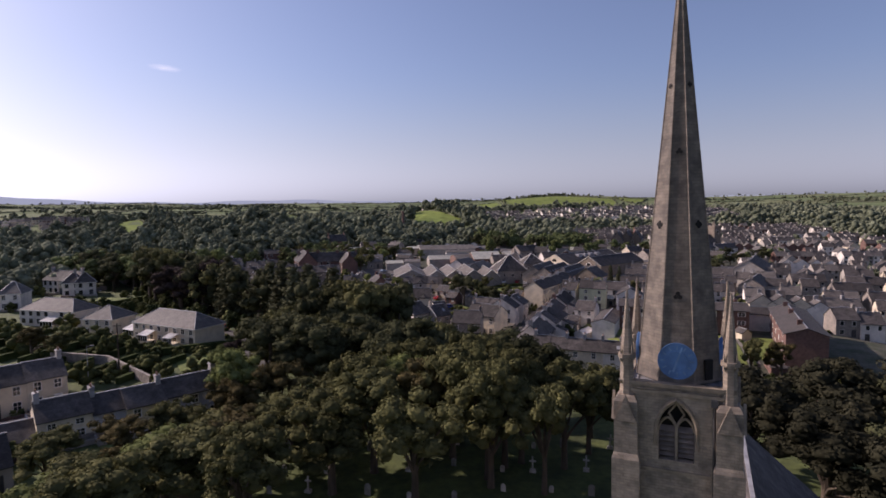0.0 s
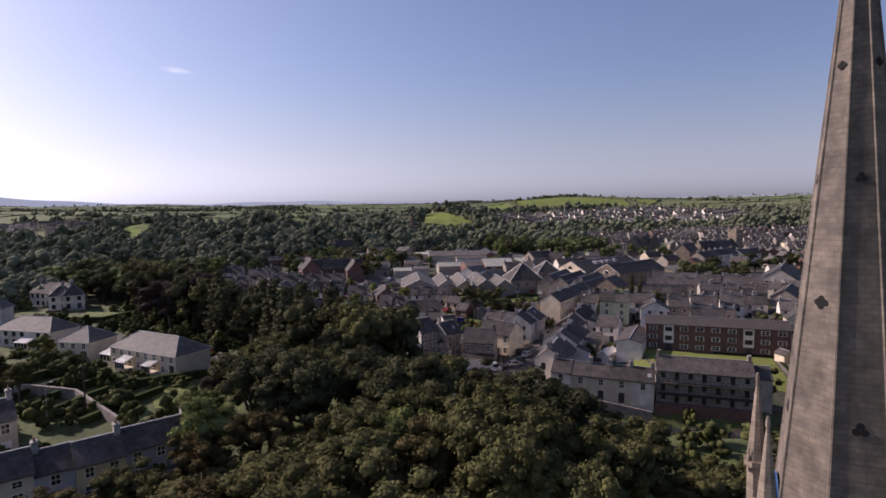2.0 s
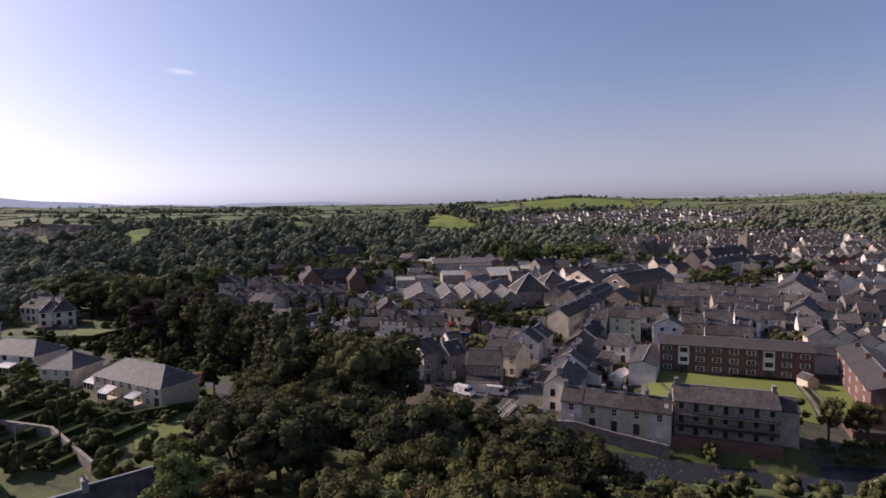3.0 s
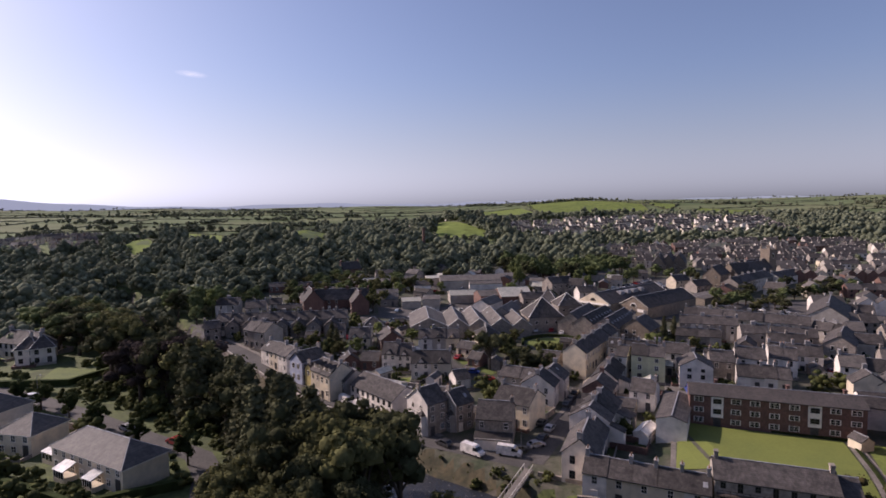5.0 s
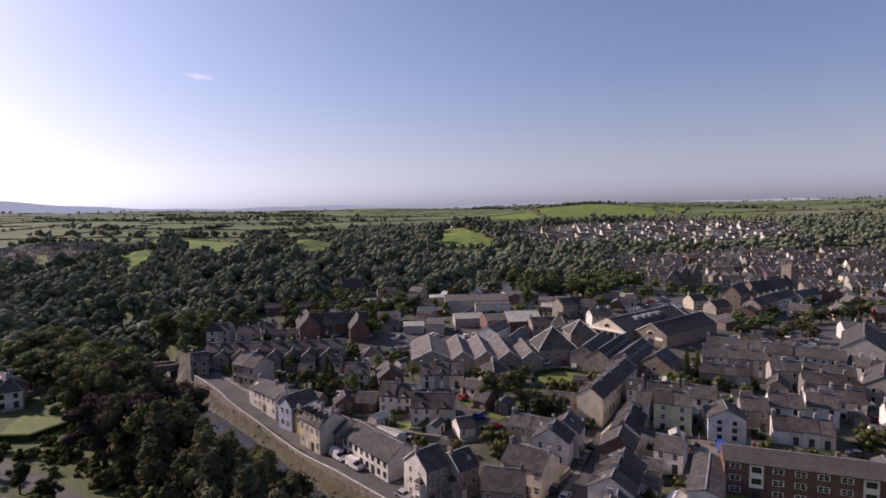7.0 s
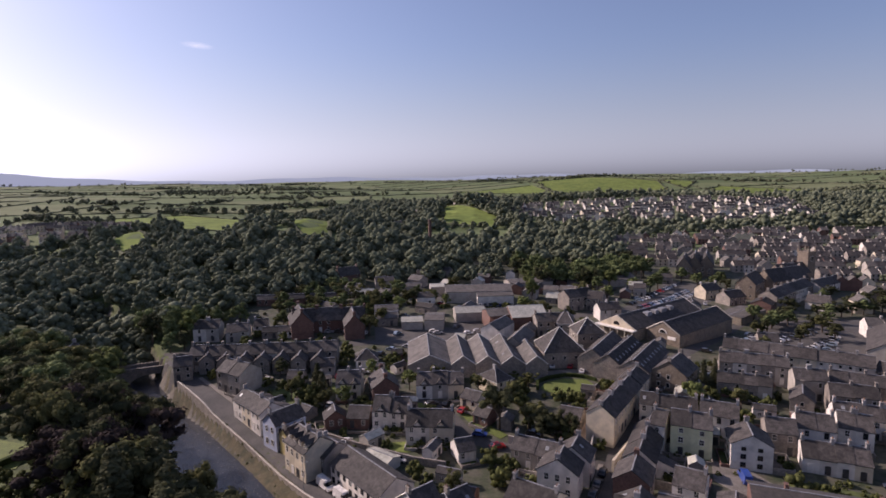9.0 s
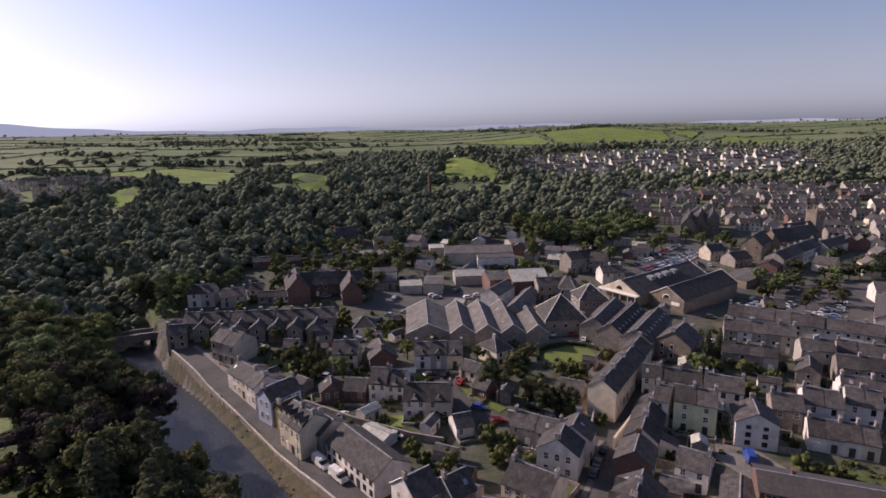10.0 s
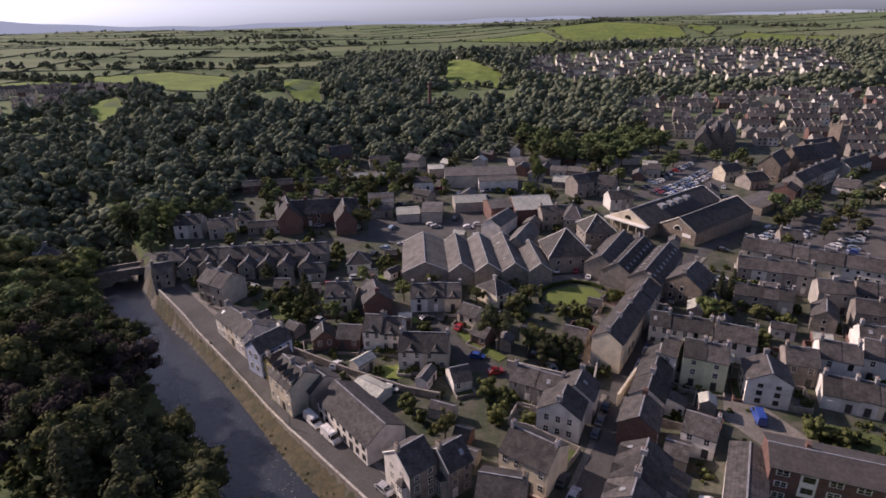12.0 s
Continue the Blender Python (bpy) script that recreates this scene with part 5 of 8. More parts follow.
        for ax, ay in ((0, sy), (sx, 0)):
            for zt in (22.7,):
                px, py = cx + ax * 0.66, cy + ay * 0.66
                wx, wy = abs(ay) * 0.62, abs(ax) * 0.62
                b.add([(px - wx, py - wy, zt - 1.2), (px + wx, py + wy, zt - 1.2), (px, py, zt + 0.35),
                       (px - wx - ax * 0.3 + ax * 0.45, py - wy - ay * 0.3 + ay * 0.45, zt - 1.2), (px + wx + ax * 0.15, py + wy + ay * 0.15, zt - 1.2), (px + ax * 0.15, py + ay * 0.15, zt + 0.35)],
                      [(3, 4, 5), (0, 3, 5, 2), (1, 2, 5, 4), (0, 1, 4, 3)])
        part("buttress", b.mesh("buttress", [stone]), ch)
        p = Shape().tube(cx, cy, 22.7, 25.1, 0.42, 0.38, 8, turn=math.pi / 8).tube(cx, cy, 25.1, 25.35, 0.52, 0.52, 8, turn=math.pi / 8).tube(cx, cy, 25.35, 28.9, 0.4, 0.04, 8, turn=math.pi / 8)
        p.tube(cx, cy, 28.75, 29.1, 0.09, 0.05, 6)
        for j in range(4):
            a = math.pi / 4 + j * math.pi / 2
            p.limb((cx + 0.42 * math.cos(a), cy + 0.42 * math.sin(a), 24.9), (cx + 0.44 * math.cos(a), cy + 0.44 * math.sin(a), 25.9), 0.1, 0.02, 5)
        part("pinnacle", p.mesh("pinnacle", [stone]), ch)
    # the spire: eight faces in slightly uneven courses, a roll on each edge, banded
    flat = math.cos(math.pi / 8)
    R0 = 2.3 / flat
    nz = 140
    for e in range(8):
        a0, a1 = math.pi / 8 + e * math.pi / 4, math.pi / 8 + (e + 1) * math.pi / 4
        s = Shape()
        rnd = random.Random(e)
        for i in range(nz):
            za, zb = top + (tip - top) * i / nz, top + (tip - top) * (i + 1) / nz
            ra, rb = R0 * (tip - za) / (tip - top) + 0.03, R0 * (tip - zb) / (tip - top) + 0.03
            proud = rnd.uniform(-0.003, 0.003)
            for r, z in ((ra + proud, za), (rb + proud, zb)):
                s.v += [(r * math.cos(a0), r * math.sin(a0), z), (r * math.cos(a1), r * math.sin(a1), z)]
            b = 4 * i
            s.f.append((b, b + 1, b + 3, b + 2))
            s.m.append(0)
            if i:
                s.f.append((b - 2, b - 1, b + 1, b))
                s.m.append(0)
        part("spire_face", s.mesh("spire_face", [stone2]), ch)
        ed = Shape().limb((R0 * math.cos(a0), R0 * math.sin(a0), top), (0.03 * math.cos(a0), 0.03 * math.sin(a0), tip), 0.075, 0.04, 6)
        part("spire_rib", ed.mesh("spire_rib", [stone2]), ch)
        # lucarnes and quatrefoil vents
        mid = (a0 + a1) / 2
        turn = math.degrees(mid) + 90
        for zz, odd, big in ((40.9, 1, 0.2), (37.05, 0, 0.24), (32.8, 1, 0.3), (28.7, 0, 0.32)):
            if e % 2 == odd:
                continue
            rr = 2.3 * (tip - zz) / (tip - top)
            lobes = 4 if odd else 3
            seat = pose(rr * math.cos(mid), rr * math.sin(mid), zz, 0, 0, turn) @ pose(0, 0, 0, 84, 0, 0)
            part("vent_surround", Shape().tube(0, 0, -0.1, 0.035, big * 0.95, big * 0.9, 12).mesh("vent_surround", [stone2]), ch, at=seat)
            v = Shape()
            for i in range(lobes):
                a = math.pi / 2 + i * 2 * math.pi / lobes
                v.tube(big * 0.42 * math.cos(a), big * 0.42 * math.sin(a), -0.1, 0.05 + 0.003 * i, big * 0.4, big * 0.4, 10)
            part("vent", v.mesh("vent", ["void"]), ch, "black foiled vent with its inner shade painted", at=seat)
    for zz in (30.3, 38.6):
        rr = R0 * (tip - zz) / (tip - top)
        part("spire_band", Shape().tube(0, 0, zz, zz + 0.5, rr + 0.03, rr - 0.02, 8, turn=math.pi / 8, cap=False).mesh("spire_band", [stone2]), ch)
    part("finial", Shape().tube(0, 0, tip - 0.5, tip + 0.1, 0.11, 0.16, 8).tube(0, 0, tip + 0.1, tip + 0.6, 0.16, 0.02, 8).mesh("finial", [dress]), ch)
    # four blue clock dials
    for k in range(4):
        turn = pose(0, 0, 0, 0, 0, 90 * k)
        yy = -2.3
        dial = Shape().tube(0, 0, 0, 0.12, 0.93, 0.93, 40)
        lay = turn @ pose(0, yy + 0.1, 25.0, 90, 0, 0) @ Matrix.Diagonal((1.1, 1.1, 1.1, 1))
        d = part("clock_dial", dial.mesh("clock_dial", ["clock"]), ch, "round blue clock face", at=lay)
        ring = Shape()
        for r0, r1 in ((0.88, 0.96), (0.5, 0.53)):
            n = 40
            o = [(r * math.cos(2 * math.pi * i / n), r * math.sin(2 * math.pi * i / n), zz) for r, zz in ((r0, 0.12), (r0, 0.16), (r1, 0.16), (r1, 0.1)) for i in range(n)]
            ring.add(o, [(j * n + i, j * n + (i + 1) % n, (j + 1) * n + (i + 1) % n, (j + 1) * n + i) for j in range(3) for i in range(n)])
        part("dial_ring", ring.mesh("dial_ring", ["clock"]), d)
        for i in range(12):
            a = i * math.pi / 6
            t = Shape().box(-0.035, 0.035, 0.6, 0.82, 0.12, 0.15)
            part("hour_mark", t.mesh("hour_mark", ["gilt"]), d, at=pose(0, 0, 0, 0, 0, math.degrees(a)))
        for ang, ln, wd in ((-18, 0.78, 0.04), (162, 0.62, 0.05)):
            hnd = Shape().box(-wd, wd, -0.15, ln, 0.16, 0.19)
            part("clock_pointer", hnd.mesh("clock_pointer", ["gilt"]), d, at=pose(0, 0, 0, 0, 0, ang))
    # opening at the spire's foot
    part("spire_door", Shape().box(-0.26, 0.26, -0.05, 0.12, 0, 1.15).mesh("spire_door", ["void"]), ch, "black panel for a shaded doorway at the spire's foot",
         at=pose(math.cos(-math.pi / 4) * 2.34, math.sin(-math.pi / 4) * 2.34, top + 0.2, 0, 0, 45))
    # the west end of the nave behind the tower
    L, W = 14, 11.5
    nv = Shape()
    nv.add([(-W / 2, 0, base), (W / 2, 0, base), (W / 2, L, base), (-W / 2, L, base), (-W / 2, 0, 9.4), (W / 2, 0, 9.4), (W / 2, L, 9.4), (-W / 2, L, 9.4), (0, 0, 14.4), (0, L, 14.4)],
           [(0, 1, 5, 8, 4), (1, 2, 6, 5), (2, 3, 7, 9, 6), (3, 0, 4, 7), (4, 8, 9, 7), (8, 5, 6, 9)])
    part("nave_wall", nv.mesh("nave_wall", [stone]), ch, at=pose(4.4, hw - 0.3, 0))
    part("nave_roof", gable_roof(L, W, 9.4, 14.4, "slate", 0.25, 0.4), ch, "steep slate nave roof", at=pose(4.4, hw - 0.3 + L / 2, 0, 0, 0, 90))


build_church(14.7, 33.5, -25)


# headstones in rows under the trees
STONES = []
for w, h, t, mat in ((0.6, 1.0, 0.12, "headstone"), (0.7, 1.3, 0.12, "headstone"), (0.55, 0.85, 0.1, "pale_stone")):
    pr = [(w / 2 * math.cos(math.pi * i / 8), h - w / 2 + w / 2 * math.sin(math.pi * i / 8)) for i in range(9)]
    out = [(w / 2, -0.4)] + pr + [(-w / 2, -0.4)]
    n = len(out)
    STONES.append(Shape().add([(px, yy, pz) for yy in (-t / 2, t / 2) for px, pz in out],
                              [tuple(range(n)), tuple(reversed(range(n, 2 * n)))] + [((i + 1) % n, i, n + i, n + (i + 1) % n) for i in range(n)]).mesh("headstone", [mat]))
CROSS = Shape().box(-0.4, 0.4, -0.3, 0.3, -0.3, 0.35, taper=0.06).box(-0.09, 0.09, -0.07, 0.07, 0.35, 1.9).box(-0.38, 0.38, -0.06, 0.06, 1.25, 1.43).mesh("cross", ["pale_stone"])
grave_dice = random.Random(5)
for i in range(9):
    for j in range(4):
        gx, gy = -20 + i * 5.2 + grave_dice.uniform(-1, 1), 60 + j * 6 + grave_dice.uniform(-1, 1)
        if math.hypot(gx - 14, gy - 34) < 9:
            continue
        k = grave_dice.randrange(4)
        lean = grave_dice.uniform(-6, 6)
        if k == 3:
            thing("grave_cross", pose(gx, gy, ground(gx, gy), lean / 3, lean / 3, -17), "pale stone grave cross on a plinth in grass", "gravestone", "churchyard gravestones", data=CROSS)
        else:
            thing("headstone", pose(gx, gy, ground(gx, gy), lean, lean / 2, -17 + lean), "weathered round-topped headstone standing in grass", "gravestone", "churchyard gravestones", data=STONES[k])

# ---- larger buildings ----
def row_windows(house, length, off, turn, floors, storey, n, w=1.2, h=1.3, first=0.9, near=True, trim="trim", skip=()):
    a = radians(turn)
    for fl in range(floors):
        for i in range(n):
            if (fl, i) in skip:
                continue
            k = (i + 0.5) / n * length - length / 2
            put_window(house, k * math.cos(a) + off * math.sin(a), k * math.sin(a) - off * math.cos(a), fl * storey + first, turn, w, h, trim, near)


def flats(x, y, rot, length, d, label):
    """Three-storey brick flats with white stair panels."""
    z = ground(x, y)
    FOOT.append((x, y, radians(rot), length, d, False))
    f = thing("block_of_flats", pose(x, y, z, 0, 0, rot), label, "flats", "brick flats")
    part("wall", gable_walls(length, d, 7.4, 8.9, "brick"), f)
    roof = gable_roof(length, d, 7.4, 8.9, "flat_tile", 0.3, 0.5)
    part("roof", roof, f)
    n = int(length / 3.6)
    stair = {int(n * 0.22), int(n * 0.68)}
    for i in range(n):
        k = (i + 0.5) / n * length - length / 2
        for fl in range(3):
            if i in stair:
                continue
            put_window(f, k, -d / 2, 0.8 + 2.45 * fl, 0, 2.1, 1.2, "trim")
            if i % 2:
                put_window(f, k + 0.2, d / 2, 0.8 + 2.45 * fl, 180, 1.6, 1.2, "trim")
        if i in stair:
            part("stair_panel", Shape().box(-1.3, 1.3, -0.14, 0.02, 2.2, 7.15).mesh("stair_panel", ["trim"]), f, "white stair panel", at=pose(k, -d / 2, 0))
            for fl in (1, 2):
                put_window(f, k, -d / 2 - 0.14, 0.6 + 2.45 * fl, 0, 1.8, 1.2, "dark_trim")
            part("entrance", Shape().box(-0.8, 0.8, -0.1, 0.02, 0, 2.1).mesh("entrance", ["dark_trim"]), f, at=pose(k, -d / 2, 0))
    for k in (-length * 0.33, length * 0.1, length * 0.42):
        part("chimney", CHIMNEY["brick"], f, at=pose(k, 0.8, 8.6))


MAT["flat_tile"] = coursed(material("brown_roof_tile", (0.072, 0.063, 0.058), (0.052, 0.047, 0.044), rough=0.8, scale=3, fine=50), 0.3, 0.3, 0.014, (0.6, 0.6, 0.6), 0.5, "roof")
flats(71.8, 167.8, -17.5, 35.5, 8.6, "red brick three-storey flats with white windows")
flats(92.3, 144.9, 65, 36, 8.6, "long red brick flats beside a lawn")


MAT["apartment_stone"] = coursed(material("pale_grey_stone", (0.42, 0.39, 0.35), (0.31, 0.29, 0.26), scale=2, fine=60), 0.5, 0.22, 0.015, (0.8, 0.78, 0.74), 0.5)


def riverside_apartments(x, y, rot):
    """Grey stone range above the river with two long balconies on its front."""
    z = -5.6
    a = thing("apartment_building", pose(x, y, z, 0, 0, rot), "grey stone riverside apartments with two long balconies", "flats")
    w, d = 18.4, 8.2
    part("wall", gable_walls(w, d, 6.9, 9.0, "apartment_stone", sunk=5.9), a)
    part("roof", gable_roof(w, d, 6.9, 9.0, "slate", 0.2), a)
    part("annex", gable_walls(3.6, 7, 6.2, 7.9, "apartment_stone", sunk=5.9), a, at=pose(w / 2 + 1.79, 1.2, 0))
    part("annex_roof", gable_roof(3.6, 7, 6.2, 7.9, "slate", 0.1), a, at=pose(w / 2 + 1.79, 1.2, 0))
    part("plinth", Shape().box(-w / 2 - 0.4, w / 2 + 0.3, -d / 2 - 1.7, -d / 2 + 0.1, -5.9, 0.2).mesh("plinth", ["brick"]), a, "red brick river wall")
    for fl in range(3):
        for i in range(7):
            k = (i + 0.5) / 7 * w - w / 2
            tall = (i + fl) % 2
            put_window(a, k, -d / 2, 0.35 + 2.3 * fl + (0 if tall else 0.5), 0, 0.85, 1.7 if tall else 1.1, "dark_trim")
    for fl in (1, 2):
        zz = 2.3 * fl
        b = part("balcony", Shape().box(-w / 2 + 0.2, w / 2 - 0.2, -d / 2 - 1.3, -d / 2, zz - 0.15, zz).mesh("balcony", ["rail"]), a, "long dark iron balcony")
        part("rail", Shape().box(-w / 2 + 0.2, w / 2 - 0.2, -d / 2 - 1.3, -d / 2 - 1.24, zz + 0.95, zz + 1.02).box(-w / 2 + 0.2, w / 2 - 0.2, -d / 2 - 1.3, -d / 2 - 1.26, zz + 0.1, zz + 0.14).mesh("rail", ["rail"]), b)
        post = Shape().box(-0.04, 0.04, -0.04, 0.04, -0.1, 1.0).mesh("post", ["rail"])
        for i in range(19):
            part("post", post, b, at=pose(-w / 2 + 0.3 + i * (w - 0.6) / 18, -d / 2 - 1.27, zz))
    part("chimney", CHIMNEY["stone"], a, at=pose(-w / 2 + 0.5, 0, 9.0))
    part("chimney", CHIMNEY["stone"], a, at=pose(w / 2 - 0.4, 0, 9.0))


riverside_apartments(52.8, 131.6, -18)


def shed(x, y, rot, length, d, eave, ridge, wall, roof, label, name="shed", lights=0, trims=False):
    """A long gabled shed whose ridge runs along its length."""
    s = thing(name, pose(x, y, ground(x, y), 0, 0, rot), label, "industrial building", "works buildings")
    FOOT.append((x, y, radians(rot), length, d, False))
    part("wall", gable_walls(length, d, eave, ridge, wall), s)
    part("roof", gable_roof(length, d, eave, ridge, roof, 0.15, 0.15), s)
    slope = math.degrees(math.atan2(ridge - eave, d / 2))
    for i in range(lights):
        for sy in (-1, 1):
            k = (i + 0.5) / lights * length - length / 2
            part("skylight", SKYLIGHT, s, at=pose(k, sy * d * 0.26, ridge - (ridge - eave) * 0.52 + 0.2, -sy * slope))
    if trims:
        for sx in (-1, 1):
            b = Shape()
            for sy in (-1, 1):
                b.limb((sx * (length / 2 + 0.2), sy * (d / 2 + 0.1), eave + 0.15), (sx * (length / 2 + 0.2), 0, ridge + 0.2), 0.14, 0.14, 4)
            part("barge_board", b.mesh("barge_board", ["trim"]), s)
    return s
MAT["cream_stone"] = coursed(material("buff_stone", (0.25, 0.22, 0.175), (0.18, 0.16, 0.13), scale=2, fine=60), 0.6, 0.28, 0.015, (0.8, 0.78, 0.72), 0.5)

# works, halls and outbuildings
shed(-16.0, 264.0, 97, 27.0, 14.5, 4.3, 7.6, "stone", "sheet", "grey-roofed brewery shed bay with stone gable", lights=0, trims=True)
shed(-4.6, 264.3, 97, 27.0, 8.2, 4.3, 7.3, "stone", "sheet", "grey-roofed brewery shed bay with stone gable", lights=0, trims=True)
shed(3.7, 264.8, 97, 27.5, 8.5, 4.3, 7.3, "stone", "sheet", "grey-roofed brewery shed bay with stone gable", lights=0, trims=True)
shed(12.1, 265.3, 97, 28.0, 8.4, 4.3, 7.3, "stone", "sheet", "grey-roofed brewery shed bay with stone gable", lights=2, trims=True)
shed(20.6, 261.6, 97, 20.0, 7.6, 4.3, 7.3, "stone", "sheet", "grey-roofed brewery shed bay with stone gable", lights=0, trims=True)
shed(47.0, 266.6, 62, 26.5, 10, 5, 8.6, "stone", "slate", "stone brewery range with slate roof", lights=0)
shed(51.8, 261.2, 59, 27.0, 10, 5, 8.6, "stone", "slate", "stone brewery range with rows of skylights", lights=8)
shed(58.3, 255.5, 59, 26.7, 10, 5.4, 8.8, "stone", "slate", "stone brewery range with rows of skylights", lights=8)
shed(17.8, 278.8, 70, 17.0, 8, 5, 8, "stone", "sheet", "small grey stone brewery store")
shed(-2.1, 323.4, 10, 13.7, 10, 4, 6, "render", "sheet_pale", "light grey sheet metal workshop")
shed(23.0, 313.2, 11, 15.6, 16, 6, 9.4, "brick", "sheet_pale", "large shed with pale green roof")
shed(10.5, 312.8, 16, 10.5, 12, 6, 8, "brick", "sheet", "workshop with brown walls and grey roof")
shed(10.3, 297.1, 62, 15.4, 8, 5, 7.4, "white", "sheet", "white-fronted two-storey works office")
shed(-27.3, 309.9, 9, 9.4, 10, 3.4, 4.6, "render", "sheet_pale", "grey repair garage with open doors")
shed(-17.2, 311.8, 1, 8.3, 14, 4.4, 5.2, "render", "sheet", "low flat grey store building")
shed(1.9, 360.2, 5, 34.5, 16, 6, 8.2, "render", "sheet", "long grey two-storey factory block")
shed(10.6, 351.8, 7, 18.5, 8, 5, 6.2, "white", "sheet", "white-fronted factory office range")
shed(-20.5, 370.9, 10, 7.6, 10, 4.5, 5.5, "render", "sheet_pale", "pale flat-roofed factory annex")
hall = shed(78.9, 314.1, 41, 51.4, 17, 4.6, 9.0, "cream_stone", "slate", "large hall with pediment front and slate roof", trims=True)
market = shed(91.5, 303.7, 41, 42.3, 14.5, 5.2, 9.4, "sandstone", "slate", "stone market hall with dark slate roof")
shed(126.5, 335.5, 41, 25.0, 12, 3.2, 3.5, "cream_stone", "sheet", "low flat-roofed wing behind the market hall")


def half_round(r, y0, y1, n=10):
    """A half disc standing on the plane x = 0, from y0 to y1 in depth."""
    ring = [(r * math.cos(math.pi * i / n), r * math.sin(math.pi * i / n)) for i in range(n + 1)]
    pts = [(y0, u, v) for u, v in ring] + [(y1, u, v) for u, v in ring]
    m = n + 1
    return Shape().add(pts, [tuple(range(m)), tuple(reversed(range(m, 2 * m)))] + [((i + 1) % m, i, m + i, m + (i + 1) % m) for i in range(m)])


# the large hall's pediment, its columns and the plant on its roof; gable copings and a fanlight on the market hall
pz = Shape().add([(-26.3, -8.9, 4.7), (-26.3, 8.9, 4.7), (-26.3, 0, 9.25), (-25.72, -8.9, 4.7), (-25.72, 8.9, 4.7), (-25.72, 0, 9.25)], [(0, 2, 1), (3, 4, 5), (0, 1, 4, 3), (1, 2, 5, 4), (2, 0, 3, 5)])
part("pediment", pz.mesh("pediment", ["cream"]), hall, "pale rendered pediment")
part("cornice", Shape().box(-28.4, -25.72, -9.3, 9.3, 4.2, 4.68).mesh("cornice", ["trim"]), hall, "white canopy cornice")
part("fanlight", half_round(1.5, -26.36, -26.3).mesh("fanlight", ["void"]), hall, at=pose(0, 0, 5.4))
for i in range(6):
    part("column", Shape().tube(-28.0, -8.6 + i * 3.44, -1.0, 4.2, 0.26, 0.22, 8).mesh("column", ["cream"]), hall)
for k, w in ((-9, 3.2), (-3.5, 2.4), (2, 4.0), (8, 2.6)):
    unit = part("roof_plant", Shape().box(k - w / 2, k + w / 2, -4.3, -1.9, 6.4, 8.6).mesh("roof_plant", ["lead"]), hall, "grey metal ventilation unit")
    part("duct", Shape().box(k + w / 2, k + w / 2 + 1.6, -3.5, -2.7, 6.8, 8.0).mesh("duct", ["sheet_white"]), unit)
for sx in (-1, 1):
    for sy in (-1, 1):
        part("coping", Shape().limb((sx * 21.2, sy * 7.4, 5.3), (sx * 21.2, 0, 9.65), 0.26, 0.26, 4).mesh("coping", ["pale_stone"]), market)
part("fanlight", half_round(1.7, -21.3, -21.1).mesh("fanlight", ["trim"]), market, "white-framed half-round window", at=pose(0, 0, 5.0))
part("fanlight_glass", half_round(1.35, -21.36, -21.3).mesh("fanlight_glass", ["void"]), market, at=pose(0, 0, 5.1))
part("sign_board", Shape().box(-21.32, -21.1, -5.6, -2.2, 2.9, 4.2).mesh("sign_board", ["trim"]), market, "plain white sign board")
shed(81.2, 414.4, 14, 31.2, 22, 4, 6, "render", "sheet", "low flat-roofed supermarket building")
shed(31.8, 397.4, 16, 26.3, 12, 4, 5.5, "render", "sheet", "low grey flat-roofed workshop row")
shed(-22.2, 198.1, -33, 8.2, 5, 2.4, 3.2, "white", "sheet_pale", "low white garage row with pale roof")
shed(50.2, 169.1, -115, 18.4, 6.5, 4, 5, "white", "slate", "narrow single-storey white annex")
shed(41.8, 164.5, 55, 7, 3.4, 2.6, 3.4, "white", "sheet_white", "lean-to with bright white roof")
shed(41.9, 179.7, -25, 4.4, 7, 3.4, 4.6, "render", "slate", "low grey workshop behind the terrace")
shed(84, 131.5, -13, 12, 5, 1.6, 3, "brick", "slate", "long brick outbuilding by the river")
shed(66, 102, 0, 7, 6, 3, 5.4, "white", "slate", "white-gabled cottage by the river")
shed(84, 155.2, -81, 3.4, 3, 2.1, 3.1, "cream", "slate", "small cream bowling club hut")
shed(94.7, 169.3, -20, 9, 8, 5, 6.5, "white", "slate", "white rear extension of an inn")


